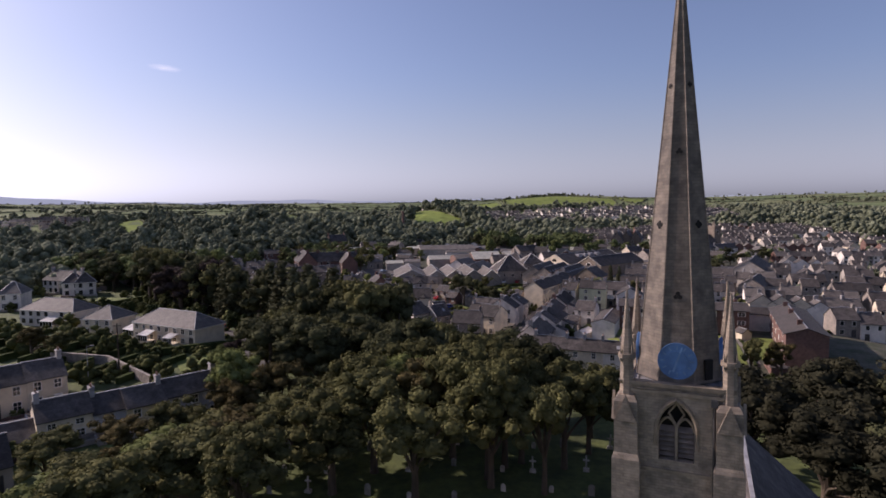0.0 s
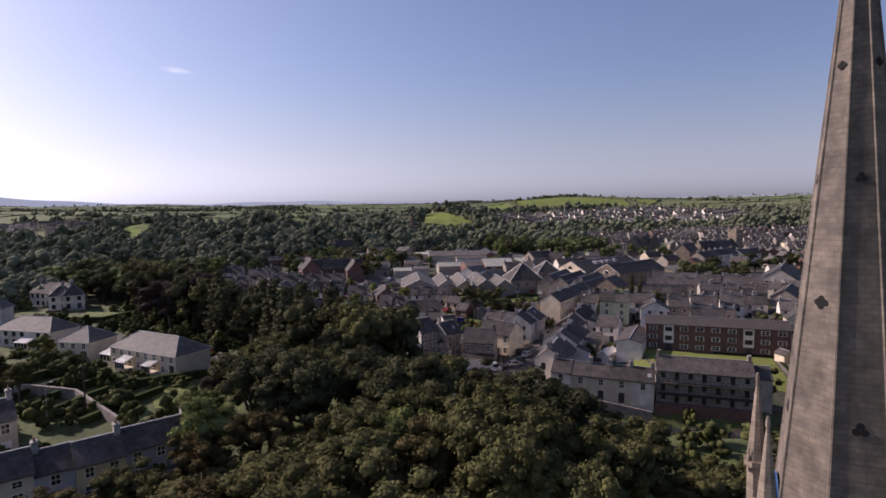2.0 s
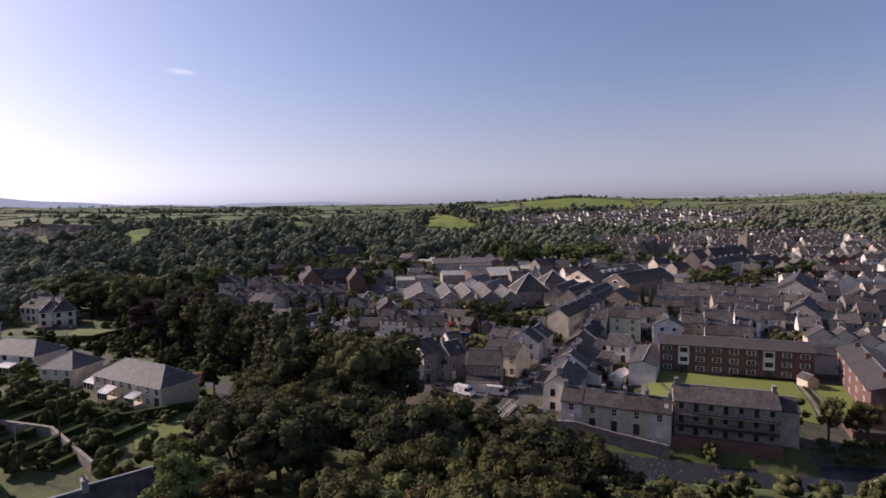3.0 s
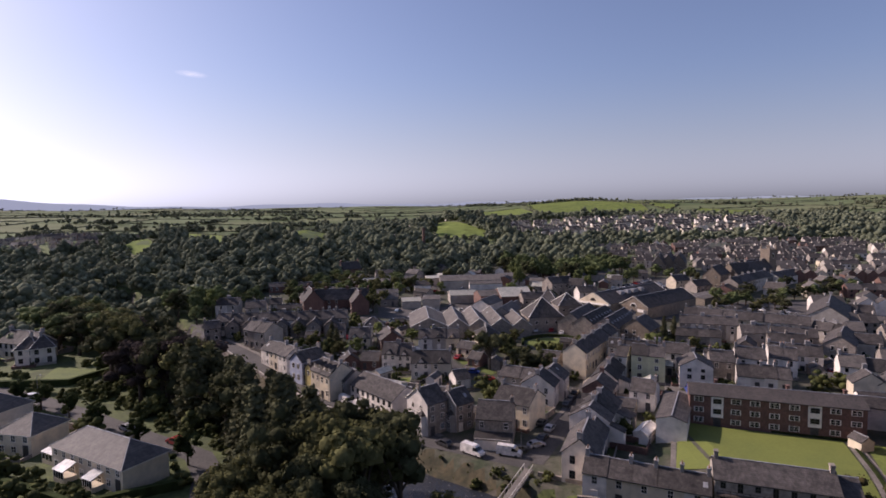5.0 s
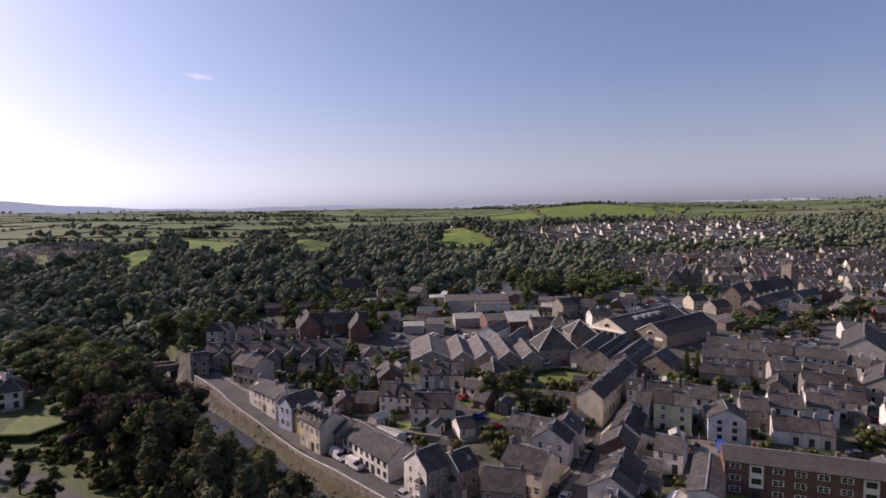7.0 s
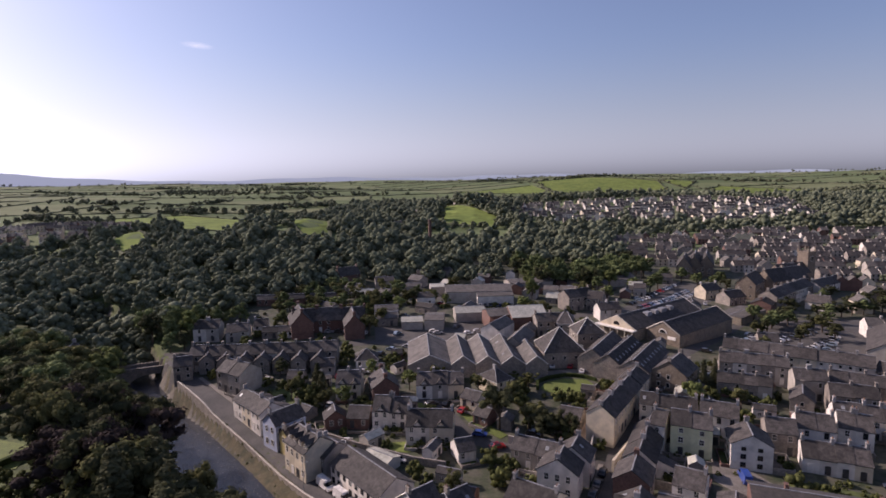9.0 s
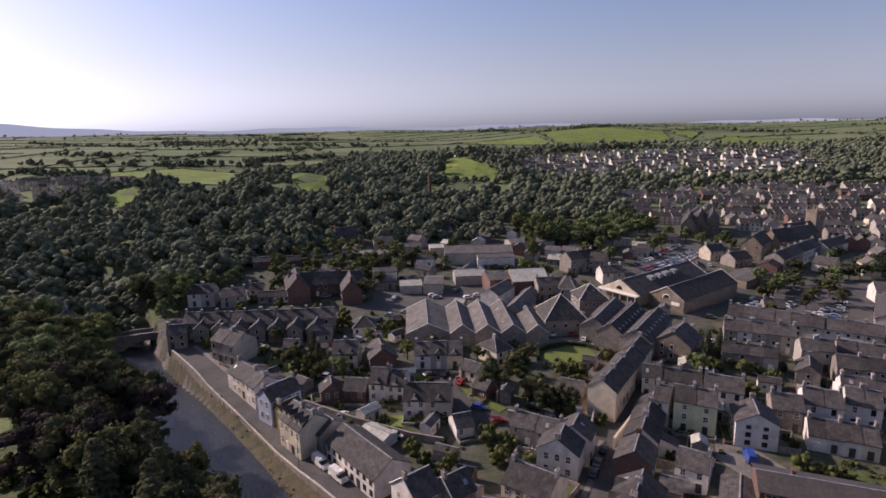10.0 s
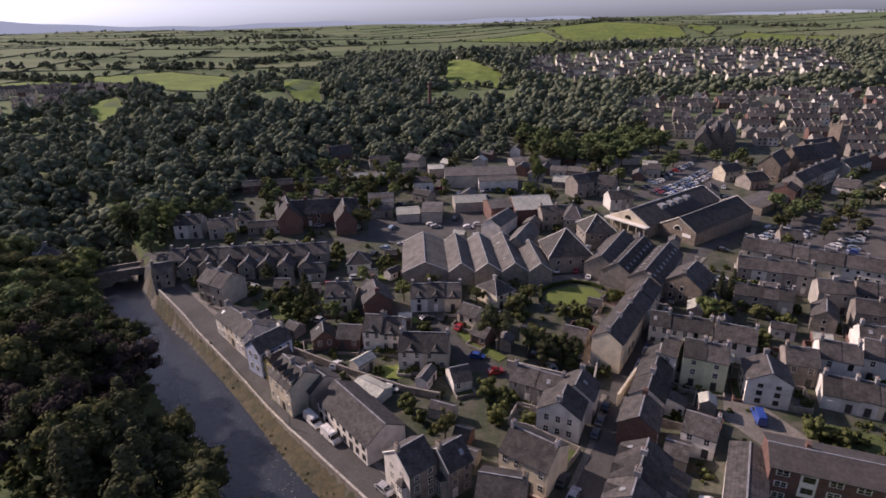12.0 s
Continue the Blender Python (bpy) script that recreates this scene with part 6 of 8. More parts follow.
def pyramid_house(x, y, rot, half, eave, top, label):
    """A square stone building under a steep pyramid roof with pale hips."""
    p = thing("brewery_tower", pose(x, y, ground(x, y), 0, 0, rot), label, "industrial building", "works buildings")
    part("wall", Shape().box(-half, half, -half, half, -2, eave).mesh("wall", ["stone"]), p)
    h = half + 0.4
    r = Shape().add([(-h, -h, eave), (h, -h, eave), (h, h, eave), (-h, h, eave), (0, 0, top)], [(0, 1, 4), (1, 2, 4), (2, 3, 4), (3, 0, 4), (3, 2, 1, 0)])
    part("roof", r.mesh("roof", ["slate"]), p)
    for i, j in ((-1, -1), (1, -1), (1, 1), (-1, 1)):
        part("hip_flashing", Shape().limb((i * h, j * h, eave), (0, 0, top), 0.16, 0.12, 6).mesh("hip_flashing", ["trim"]), p)
    part("finial", Shape().tube(0, 0, top - 0.2, top + 0.9, 0.12, 0.05, 6).mesh("finial", ["lead"]), p)
    for s_ in (-1, 1):
        part("roof_light", SKYLIGHT, p, at=pose(s_ * 1.2 - 0.6, -half * 0.55, eave + (top - eave) * 0.45 + 0.1, math.degrees(math.atan2(top - eave, half))))
    for turn in (0, 90, 180, 270):
        row_windows(p, half * 1.7, half, turn, 1, 3, 3, 1.0, 1.4, eave - 2.6, False)


pyramid_house(31.5, 268, 8, 7.2, 5.6, 13, "stone brewhouse with pyramid slate roof and white hips")
pyramid_house(45, 286, 8, 5.4, 6.5, 11.5, "small stone tower with pyramid slate roof")

# the bridge over the river
bridge = thing("bridge", pose(-121.5, 266.5, 0, 0, 0, 26), "old stone arched road bridge over the river", "bridge", "", "structure")
bs = Shape()
n = 16
span = 8.0
for side in (-3.0, 3.0):
    for i in range(n):
        a0, a1 = math.pi * i / n, math.pi * (i + 1) / n
        p0, p1 = (-span * math.cos(a0), -10.4 + 3.8 * math.sin(a0)), (-span * math.cos(a1), -10.4 + 3.8 * math.sin(a1))
        q = [(p0[0], side, p0[1]), (p1[0], side, p1[1]), (p1[0], side, -5.0), (p0[0], side, -5.0)]
        bs.add(q if side < 0 else q[::-1], [(0, 1, 2, 3)])
        if side > 0:
            bs.add([(p0[0], -3, p0[1]), (p0[0], 3, p0[1]), (p1[0], 3, p1[1]), (p1[0], -3, p1[1])], [(0, 1, 2, 3)])
bs.box(-16, -span, -3, 3, -13, -5.0).box(span, 11, -3, 3, -13, -5.0)
part("arch", bs.mesh("arch", ["stone"]), bridge)
part("deck", Shape().box(-16, 11, -2.98, 2.98, -5.0, -4.85).mesh("deck", ["asphalt"]), bridge)
for side in (-3, 3):
    part("parapet", Shape().box(-16, 11, side - 0.22, side + 0.22, -5.05, -3.9).box(-16, 11, side - 0.28, side + 0.28, -3.9, -3.78).mesh("parapet", ["stone"]), bridge)

# the second church, far off to the north
far_church = thing("parish_church", pose(203, 420, ground(203, 420), 0, 0, 25), "sandstone parish church with square tower", "church")
part("tower", Shape().box(-3.4, 3.4, -3.4, 3.4, -2, 19).box(-3.7, 3.7, -3.7, 3.7, 18.4, 18.8).mesh("tower", ["sandstone"]), far_church)
for i, j in ((-1, -1), (1, -1), (1, 1), (-1, 1)):
    part("pinnacle", Shape().box(i * 3.1 - 0.5, i * 3.1 + 0.5, j * 3.1 - 0.5, j * 3.1 + 0.5, 19, 20.4).tube(i * 3.1, j * 3.1, 20.4, 22.6, 0.5, 0.05, 6).mesh("pinnacle", ["sandstone"]), far_church)
part("nave", gable_walls(24, 11, 7, 12.5, "sandstone"), far_church, at=pose(-15, 0, 0))
part("nave_roof", gable_roof(24, 11, 7, 12.5, "slate"), far_church, at=pose(-15, 0, 0))
row_windows(far_church, 2.4, 3.4, 0, 1, 4, 1, 1.6, 3.2, 13, False)
mill = thing("mill_chimney", pose(-40, 560, ground(-40, 560)), "tall brown brick mill chimney among trees", "chimney")
part("chimney_shaft", Shape().tube(0, 0, -1, 25, 1.8, 1.2, 10).tube(0, 0, 24, 25.6, 1.5, 1.5, 10).mesh("chimney_shaft", ["brick"]), mill)

# garden and boundary walls
bar_along("garden_wall", [(-46, 214), (-30, 206), (-14, 199), (-6, 197)], 0.5, 1.9, "stone", "high stone garden wall behind the close", "wall")
bar_along("garden_wall", [(33, 213), (30, 203), (10, 210)], 0.45, 2.2, "render", "tall rendered garden wall beside the gravel drive", "wall")
bar_along("lane_wall", [(41, 207), (34, 196)], 0.5, 3.4, "cream", "cream-rendered wall along the lane", "wall")
bar_along("hedge", [(21, 241), (21.5, 247), (26, 251), (32, 253.5), (38, 252), (41, 249)], 0.9, 1.1, "hedge", "clipped hedge round the oval lawn", "hedge")
bar_along("hedge", [(50.4, 171.4), (84.3, 159), (76.3, 134.6)], 0.7, 0.45, "hedge", "low clipped hedge edging the bowling green", "hedge")
bar_along("green_path", [(42.7, 149.3), (50.4, 170)], 1.2, 0.12, "paving", "paved edge of the bowling green", "path")
bar_along("hedge", [(-46, 122), (-58, 114), (-75, 121), (-92, 132)], 1.0, 1.5, "hedge", "dark clipped garden hedge", "hedge")
bar_along("hedge", [(-98, 188), (-103, 174), (-120, 172)], 1.1, 1.6, "hedge", "dark clipped hedge beside the bright lawn", "hedge")
bar_along("garden_wall", [(-52, 97), (-66, 108), (-80, 112)], 0.5, 1.8, "stone", "ivy-grown stone garden wall", "wall")
bar_along("churchyard_wall", [(-33, 96), (-44, 80), (-56, 68)], 0.45, 1.2, "stone", "low stone churchyard wall", "wall")

ROOFLIGHT = Shape().box(-2.2, 2.2, -1.2, 1.2, -0.05, 0.1).mesh("rooflight", ["skylight"])
# glazed strips on the large hall's roof
for k in range(1, 7):
    u, v, a = -18 + k * 6, 3.2, radians(41)
    px, py = 78.9 + u * math.cos(a) - v * math.sin(a), 314.1 + u * math.sin(a) + v * math.cos(a)
    thing("rooflight", pose(px, py, ground(78.9, 314.1) + 9.0 - v * 0.518 + 0.22, 0, 0, 41) @ pose(0, 0, 0, -27.3), "long glazed rooflight on a slate hall roof", "skylight", "hall rooflights", data=ROOFLIGHT)

# ---- trees ----
ICO = bmesh.new()
bmesh.ops.create_icosphere(ICO, subdivisions=2, radius=1)
ICO_V = np.array([v.co[:] for v in ICO.verts])
ICO_F = np.array([[v.index for v in f.verts] for f in ICO.faces])
ICO.free()
ICO = bmesh.new()
bmesh.ops.create_icosphere(ICO, subdivisions=1, radius=1)
ICO1_V = np.array([v.co[:] for v in ICO.verts])
ICO1_F = np.array([[v.index for v in f.verts] for f in ICO.faces])
ICO.free()


def clumps_mesh(centres, radii, leaves, size, rng, core=0.84, coarse=False, needle=False):
    """Leaf clumps: a rough dense heart in each, and many single leaves lying round it like scales. Arrays of corners, triangles."""
    iv, jf = (ICO1_V, ICO1_F) if coarse else (ICO_V, ICO_F)
    vs, fs, o = [], [], 0
    for c, r in zip(centres, radii):
        k = core * (1 + rng.uniform(-0.16, 0.16, (len(iv), 1)))
        vs.append(c + iv * r * k * np.array([1, 1, 0.85]))
        fs.append(jf + o)
        o += len(iv)
        n = leaves
        d = rng.normal(size=(n, 3))
        d[:, 2] = np.where(d[:, 2] < -0.4, -d[:, 2], d[:, 2])
        d /= np.linalg.norm(d, axis=1)[:, None]
        p = c + d * (r * rng.uniform(0.8, 1.12, (n, 1))) * np.array([1, 1, 0.88])
        face = d + rng.normal(size=(n, 3)) * 0.34
        face /= np.linalg.norm(face, axis=1)[:, None]
        u = np.cross(face, rng.normal(size=(n, 3)))
        u /= np.linalg.norm(u, axis=1)[:, None] + 1e-9
        w = np.cross(face, u) * (0.5 if needle else 0.85)
        sz = size * rng.uniform(0.6, 1.25, (n, 1))
        q = np.stack([p - u * sz * 0.5, p + w * sz * 0.45, p + u * sz * 0.55, p - w * sz * 0.45], 1).reshape(-1, 3)
        vs.append(q)
        b = o + 4 * np.arange(n)[:, None]
        fs.append(np.concatenate([b + np.array([[0, 1, 2]]), b + np.array([[0, 2, 3]])]))
        o += 4 * n
    return np.concatenate(vs), np.concatenate(fs)


def tri_mesh(name, v, f, mat):
    me = bpy.data.meshes.new(name)
    me.vertices.add(len(v))
    me.vertices.foreach_set("co", v.astype(np.float32).ravel())
    me.loops.add(3 * len(f))
    me.loops.foreach_set("vertex_index", f.astype(np.int32).ravel())
    me.polygons.add(len(f))
    me.polygons.foreach_set("loop_start", np.arange(0, 3 * len(f), 3, dtype=np.int32))
    me.polygons.foreach_set("use_smooth", [True] * len(f))
    me.update(calc_edges=True)
    me.materials.append(MAT[mat])
    return me


def broad_crown(seed, height, spread, n, leaves, size, mat, coarse=False, rmin=1.0, rmax=1.9, low=0.2):
    rng = np.random.RandomState(seed)
    cs, rs = [], []
    base = height * low
    lobes = [(rng.uniform(0, 2 * np.pi), rng.uniform(0.15, 0.62), rng.uniform(0.45, 0.86)) for _ in range(7)] + [(0, 0.05, 0.88)]
    while len(cs) < n:
        a, q, t = lobes[rng.randint(len(lobes))]
        lc = np.array([np.cos(a) * q * spread, np.sin(a) * q * spread, base + (height - base) * t * 0.9])
        d = rng.normal(size=3)
        d /= np.linalg.norm(d)
        if d[2] < -0.5:
            continue
        p = lc + d * np.array([0.46 * spread, 0.46 * spread, 0.24 * height]) * rng.uniform(0.75, 1.0)
        r = rng.uniform(rmin, rmax) * spread / 5
        if p[2] > height - r * 0.8 or p[2] < base:
            continue
        cs.append(p)
        rs.append(r)
    v, f = clumps_mesh(np.array(cs), np.array(rs), leaves, size, rng, core=0.8, coarse=coarse)
    return tri_mesh("crown", v, f, mat), cs


def trunk_mesh(seed, height, spread, cs):
    rnd = random.Random(seed)
    s = Shape()
    r = 0.028 * height
    fork = height * 0.34
    s.tube(0, 0, -0.8, 0.3, r * 1.9, r * 1.15, 9)
    s.tube(0, 0, 0.3, fork, r * 1.15, r * 0.85, 9)
    for i in range(7):
        c = cs[rnd.randrange(len(cs))]
        a = (0, 0, fork * rnd.uniform(0.75, 1.0))
        mid = (c[0] * 0.45 + rnd.uniform(-0.4, 0.4), c[1] * 0.45 + rnd.uniform(-0.4, 0.4), a[2] + (c[2] - a[2]) * 0.55)
        s.limb(a, mid, r * 0.55, r * 0.34, 6)
        s.limb(mid, tuple(c), r * 0.34, r * 0.08, 5)
    s.limb((0, 0, fork), (0, 0, height * 0.8), r * 0.8, r * 0.2, 7)
    return s.mesh("trunk", ["bark"])


def conifer_crown(seed, height, spread, mat, tiers=13):
    rng = np.random.RandomState(seed)
    vs, fs, o = [], [], 0
    for i in range(tiers):
        k = i / (tiers - 1)
        z = height * (0.12 + 0.86 * k)
        rad = spread * (1 - k) ** 0.85 * rng.uniform(0.8, 1.1) + 0.25
        n = int(5 + 6 * (1 - k))
        for j in range(n):
            a = 2 * np.pi * (j + rng.uniform(-0.4, 0.4)) / n
            ln = rad * rng.uniform(0.65, 1.1)
            m = max(2, int(ln * 1.0))
            for q in range(m):
                t = (q + 0.6) / m
                c = np.array([np.cos(a) * ln * t, np.sin(a) * ln * t, z - 0.28 * ln * t + rng.uniform(-0.15, 0.15)])
                v, f = clumps_mesh([c], [0.5 + 0.3 * (1 - t)], 8, 0.8, rng, core=0.7, coarse=True, needle=True)
                vs.append(v)
                fs.append(f + o)
                o += len(v)
    return tri_mesh("crown", np.concatenate(vs), np.concatenate(fs), mat)


TREE_KIT = {}


def tree(x, y, height, spread, kind="oak", turn=None, look_of=0, sink=0.0, fine=False, high=False):
    """A tree of a kind, grown once for each look and then copied, with its own size and turn."""
    key = (kind, look_of, fine, high)
    turn = (x * 37 + y * 61) % 360 if turn is None else turn
    at = pose(x, y, ground(x, y) - sink, 0, 0, turn)
    if key not in TREE_KIT:
        h0, s0 = (15.0, 3.6) if kind == "conifer" else (14.0, 5.6)
        holder = {}
        if kind == "conifer":
            holder["crown"] = conifer_crown(look_of + 40, h0, s0, "conifer")
            holder["trunk"] = Shape().tube(0, 0, -0.8, h0 * 0.93, 0.3, 0.05, 8).mesh("trunk", ["bark"])
        else:
            crown, cs = broad_crown(hash_of(kind) + look_of * 7, h0, s0, *((62, 66, 0.42) if fine else (30, 36, 0.62)), kind, coarse=True, low=0.36 if high else 0.16 if fine else 0.07, rmin=0.75 if fine else 1.0, rmax=1.3 if fine else 1.7)
            holder["crown"] = crown
            holder["trunk"] = trunk_mesh(look_of, h0, s0, cs)
        TREE_KIT[key] = (holder, h0, s0)
    holder, h0, s0 = TREE_KIT[key]
    words = {"oak": "tall broad-leaved tree with dense green crown", "lime_leaf": "broad-leaved tree with light yellow-green crown", "conifer": "dark green conifer with drooping tiers",
             "dark_leaf": "large dark tree with broad crown", "park_leaf": "tall broad-leaved tree with soft green crown", "yew_leaf": "very dark tree beside the church", "copper": "copper beech with dark purple crown", "rust_leaf": "broad-leaved tree with browning late-summer crown", "hedge": "clipped small dark street tree"}
    ob = thing("tree", at @ Matrix.Diagonal((spread / s0, spread / s0, height / h0, 1)), words[kind], "tree", "trees")
    part("trunk", holder["trunk"], ob)
    part("crown", holder["crown"], ob)
    return ob


def hash_of(word):
    return sum(ord(c) * (i + 3) for i, c in enumerate(word)) % 1000


SHRUBS = []


def built_at(x, y, margin=2.2):
    """Whether a house stands here."""
    for hx, hy, a, w, d, _ in FOOT:
        dx, dy = x - hx, y - hy
        if abs(dx * math.cos(a) + dy * math.sin(a)) < w / 2 + margin and abs(-dx * math.sin(a) + dy * math.cos(a)) < d / 2 + margin:
            return True
    return False



def T(x, y, height, spread, kind="oak", **more):
    """A tree, or, where it is small, a shrub among the garden growth."""
    if height < 6.6 and kind != "hedge":
        SHRUBS.append((x, y, height / 11))
        return None
    return tree(x, y, height, spread, kind, **more)


tree_dice = random.Random(17)


def grove(outline, gap, kinds, tall, wide, fine=False, sink=0.0, clear=(), bank=0.0, limit=None):
    """Trees standing close together inside an outline."""
    xs, ys = [p[0] for p in outline], [p[1] for p in outline]
    y, odd = min(ys), 0
    while y < max(ys):
        x = min(xs) + odd * gap / 2
        while x < max(xs):
            px, py = x + tree_dice.uniform(-0.28, 0.28) * gap, y + tree_dice.uniform(-0.28, 0.28) * gap
            x += gap
            if not inside(px, py, outline) or any(math.hypot(px - cx, py - cy) < r for cx, cy, r in clear):
                continue
            if bank and river_side(px, py) > -bank:
                continue
            k = tree_dice.uniform(0.85, 1.12)
            kind = tree_dice.choice(kinds)
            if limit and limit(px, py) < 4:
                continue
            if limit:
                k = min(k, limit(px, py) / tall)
            wd = wide * (0.82 if kind == "conifer" else 1)
            T(px, py, tall * k * (1.06 if kind == "conifer" else 1), wd * tree_dice.uniform(0.88, 1.12), kind, look_of=tree_dice.randrange(3), sink=sink, fine=fine)
        y += gap * 0.87
        odd = 1 - odd


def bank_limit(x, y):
    """Tree height limit on the bank, lower beside water to fit the camera's view."""
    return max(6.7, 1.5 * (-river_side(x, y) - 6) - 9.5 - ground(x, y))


def inside(x, y, poly):
    hit = False
    for (ax, ay), (bx, by) in zip(poly, poly[1:] + poly[:1]):
        if (ay > y) != (by > y) and x < (bx - ax) * (y - ay) / (by - ay) + ax:
            hit = not hit
    return hit


# churchyard: tall-stemmed trees over the grass beside the tower
for i, (x, y, h, r) in enumerate([(5, 63.5, 14.5, 5.2), (9.5, 67.5, 14.5, 5.0), (14.5, 66, 12.5, 5.2), (18.5, 70, 10.5, 4.6), (1, 69, 15, 5.2), (23, 66, 9.2, 4.2), (11, 60, 12.5, 4.4)]):
    tree(x, y, h, r, "oak", look_of=i % 3, fine=True, high=True)
for i, (x, y, h, r) in enumerate([(-45, 61, 6.8, 4.2), (-39, 65, 7.2, 4.4), (-34, 70, 7.6, 4.4), (-30, 76, 8.4, 4.4)]):
    tree(x, y, h, r, ("oak", "rust_leaf")[i % 2], look_of=i % 3, fine=True)
for i, (x, y, h, r) in enumerate([(-20, 99, 11, 5.4), (-14, 104, 12, 5.6), (-24, 93, 11, 5.4), (-26, 101, 12, 5.6), (-20, 108, 14, 5.8), (-31, 98, 9, 4.6), (-32, 106, 12, 5.2)]):
    tree(x, y, h, r, ("oak", "dark_leaf", "oak")[i % 3], look_of=i % 3, fine=True)
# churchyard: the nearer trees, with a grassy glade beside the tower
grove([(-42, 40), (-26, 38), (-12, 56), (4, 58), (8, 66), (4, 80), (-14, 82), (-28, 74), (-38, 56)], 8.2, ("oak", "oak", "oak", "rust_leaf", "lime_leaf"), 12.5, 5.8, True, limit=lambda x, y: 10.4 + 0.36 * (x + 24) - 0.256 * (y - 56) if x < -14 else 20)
# dark_leaf: dark green foliage, also standing in for shaded near sides
for i, (x, y, h, r, k) in enumerate([(5, 73, 15, 5.8, "oak"), (13, 80, 13, 6.4, "dark_leaf"), (20, 75, 10.2, 5.0, "oak"), (27, 66, 8.6, 4.6, "oak"), (9, 86, 13, 6.4, "dark_leaf"),
                                     (-20, 88, 15, 7.2, "dark_leaf"), (-28, 89, 15, 7.2, "dark_leaf"), (-5, 88, 14.6, 7.0, "dark_leaf"), (4, 98, 10, 6.0, "dark_leaf"), (16, 92, 8, 4.8, "dark_leaf"), (-12, 96, 12.5, 6.8, "dark_leaf"),
                                     (-31, 80, 11.5, 4.4, "lime_leaf"), (-24, 79, 10, 4.2, "rust_leaf"), (-35, 88, 10, 4.4, "lime_leaf"), (-2, 100, 11, 5.2, "oak")]):
    T(x, y, h, r, k, look_of=i % 3, fine=True)
grove([(29, 58), (40, 44), (58, 38), (92, 40), (100, 62), (84, 72), (60, 70), (36, 74)], 8.6, ("yew_leaf", "yew_leaf", "yew_leaf", "dark_leaf"), 13.0, 6.4, True)
grove([(20, 84), (36, 78), (70, 74), (110, 70), (120, 90), (98, 96), (60, 96), (40, 94), (26, 96)], 5.0, ("oak", "rust_leaf", "oak", "lime_leaf"), 4.2, 3.0)
grove([(-2, 108), (14, 100), (24, 104), (10, 114)], 6.5, ("oak", "oak"), 6.8, 4.0)
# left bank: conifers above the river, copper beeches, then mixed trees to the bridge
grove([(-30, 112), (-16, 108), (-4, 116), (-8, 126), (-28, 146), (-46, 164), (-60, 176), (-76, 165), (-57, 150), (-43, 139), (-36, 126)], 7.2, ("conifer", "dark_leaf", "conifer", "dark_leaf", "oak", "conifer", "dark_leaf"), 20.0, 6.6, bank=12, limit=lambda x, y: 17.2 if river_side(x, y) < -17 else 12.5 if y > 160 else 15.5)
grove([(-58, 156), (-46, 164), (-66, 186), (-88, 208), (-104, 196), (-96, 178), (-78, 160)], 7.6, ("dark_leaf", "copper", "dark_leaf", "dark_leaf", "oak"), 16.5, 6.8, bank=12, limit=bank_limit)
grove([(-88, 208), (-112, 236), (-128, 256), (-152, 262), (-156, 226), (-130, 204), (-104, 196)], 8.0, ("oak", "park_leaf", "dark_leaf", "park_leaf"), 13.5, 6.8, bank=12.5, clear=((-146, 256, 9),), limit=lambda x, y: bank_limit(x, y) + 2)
# broad trees that lean out over the water: copper beeches, a light lime and conifers
for i, (x, y, h, r, k) in enumerate([(-85, 204.5, 17.5, 6.4, "dark_leaf"), (-79, 191.5, 19, 8.2, "copper"), (-90, 197, 17, 8.4, "copper"), (-72, 182, 16, 6.0, "copper"), (-86, 185, 18, 8.2, "dark_leaf"), (-94, 209, 16, 6.6, "dark_leaf"),
                                     (-57, 174.5, 14, 4.8, "oak"), (-43, 157.5, 17, 5.8, "conifer"), (-37, 150.5, 17, 5.4, "conifer"), (-50, 165, 13.5, 5.0, "oak"), (-64, 172.5, 20, 5.0, "conifer"), (-118, 235, 14.5, 7.8, "lime_leaf"), (-127, 241, 14.5, 7.2, "lime_leaf"), (-105, 219, 15, 6.6, "park_leaf")]):
    tree(x, y, h, r, k, look_of=i % 3, sink=0.3)
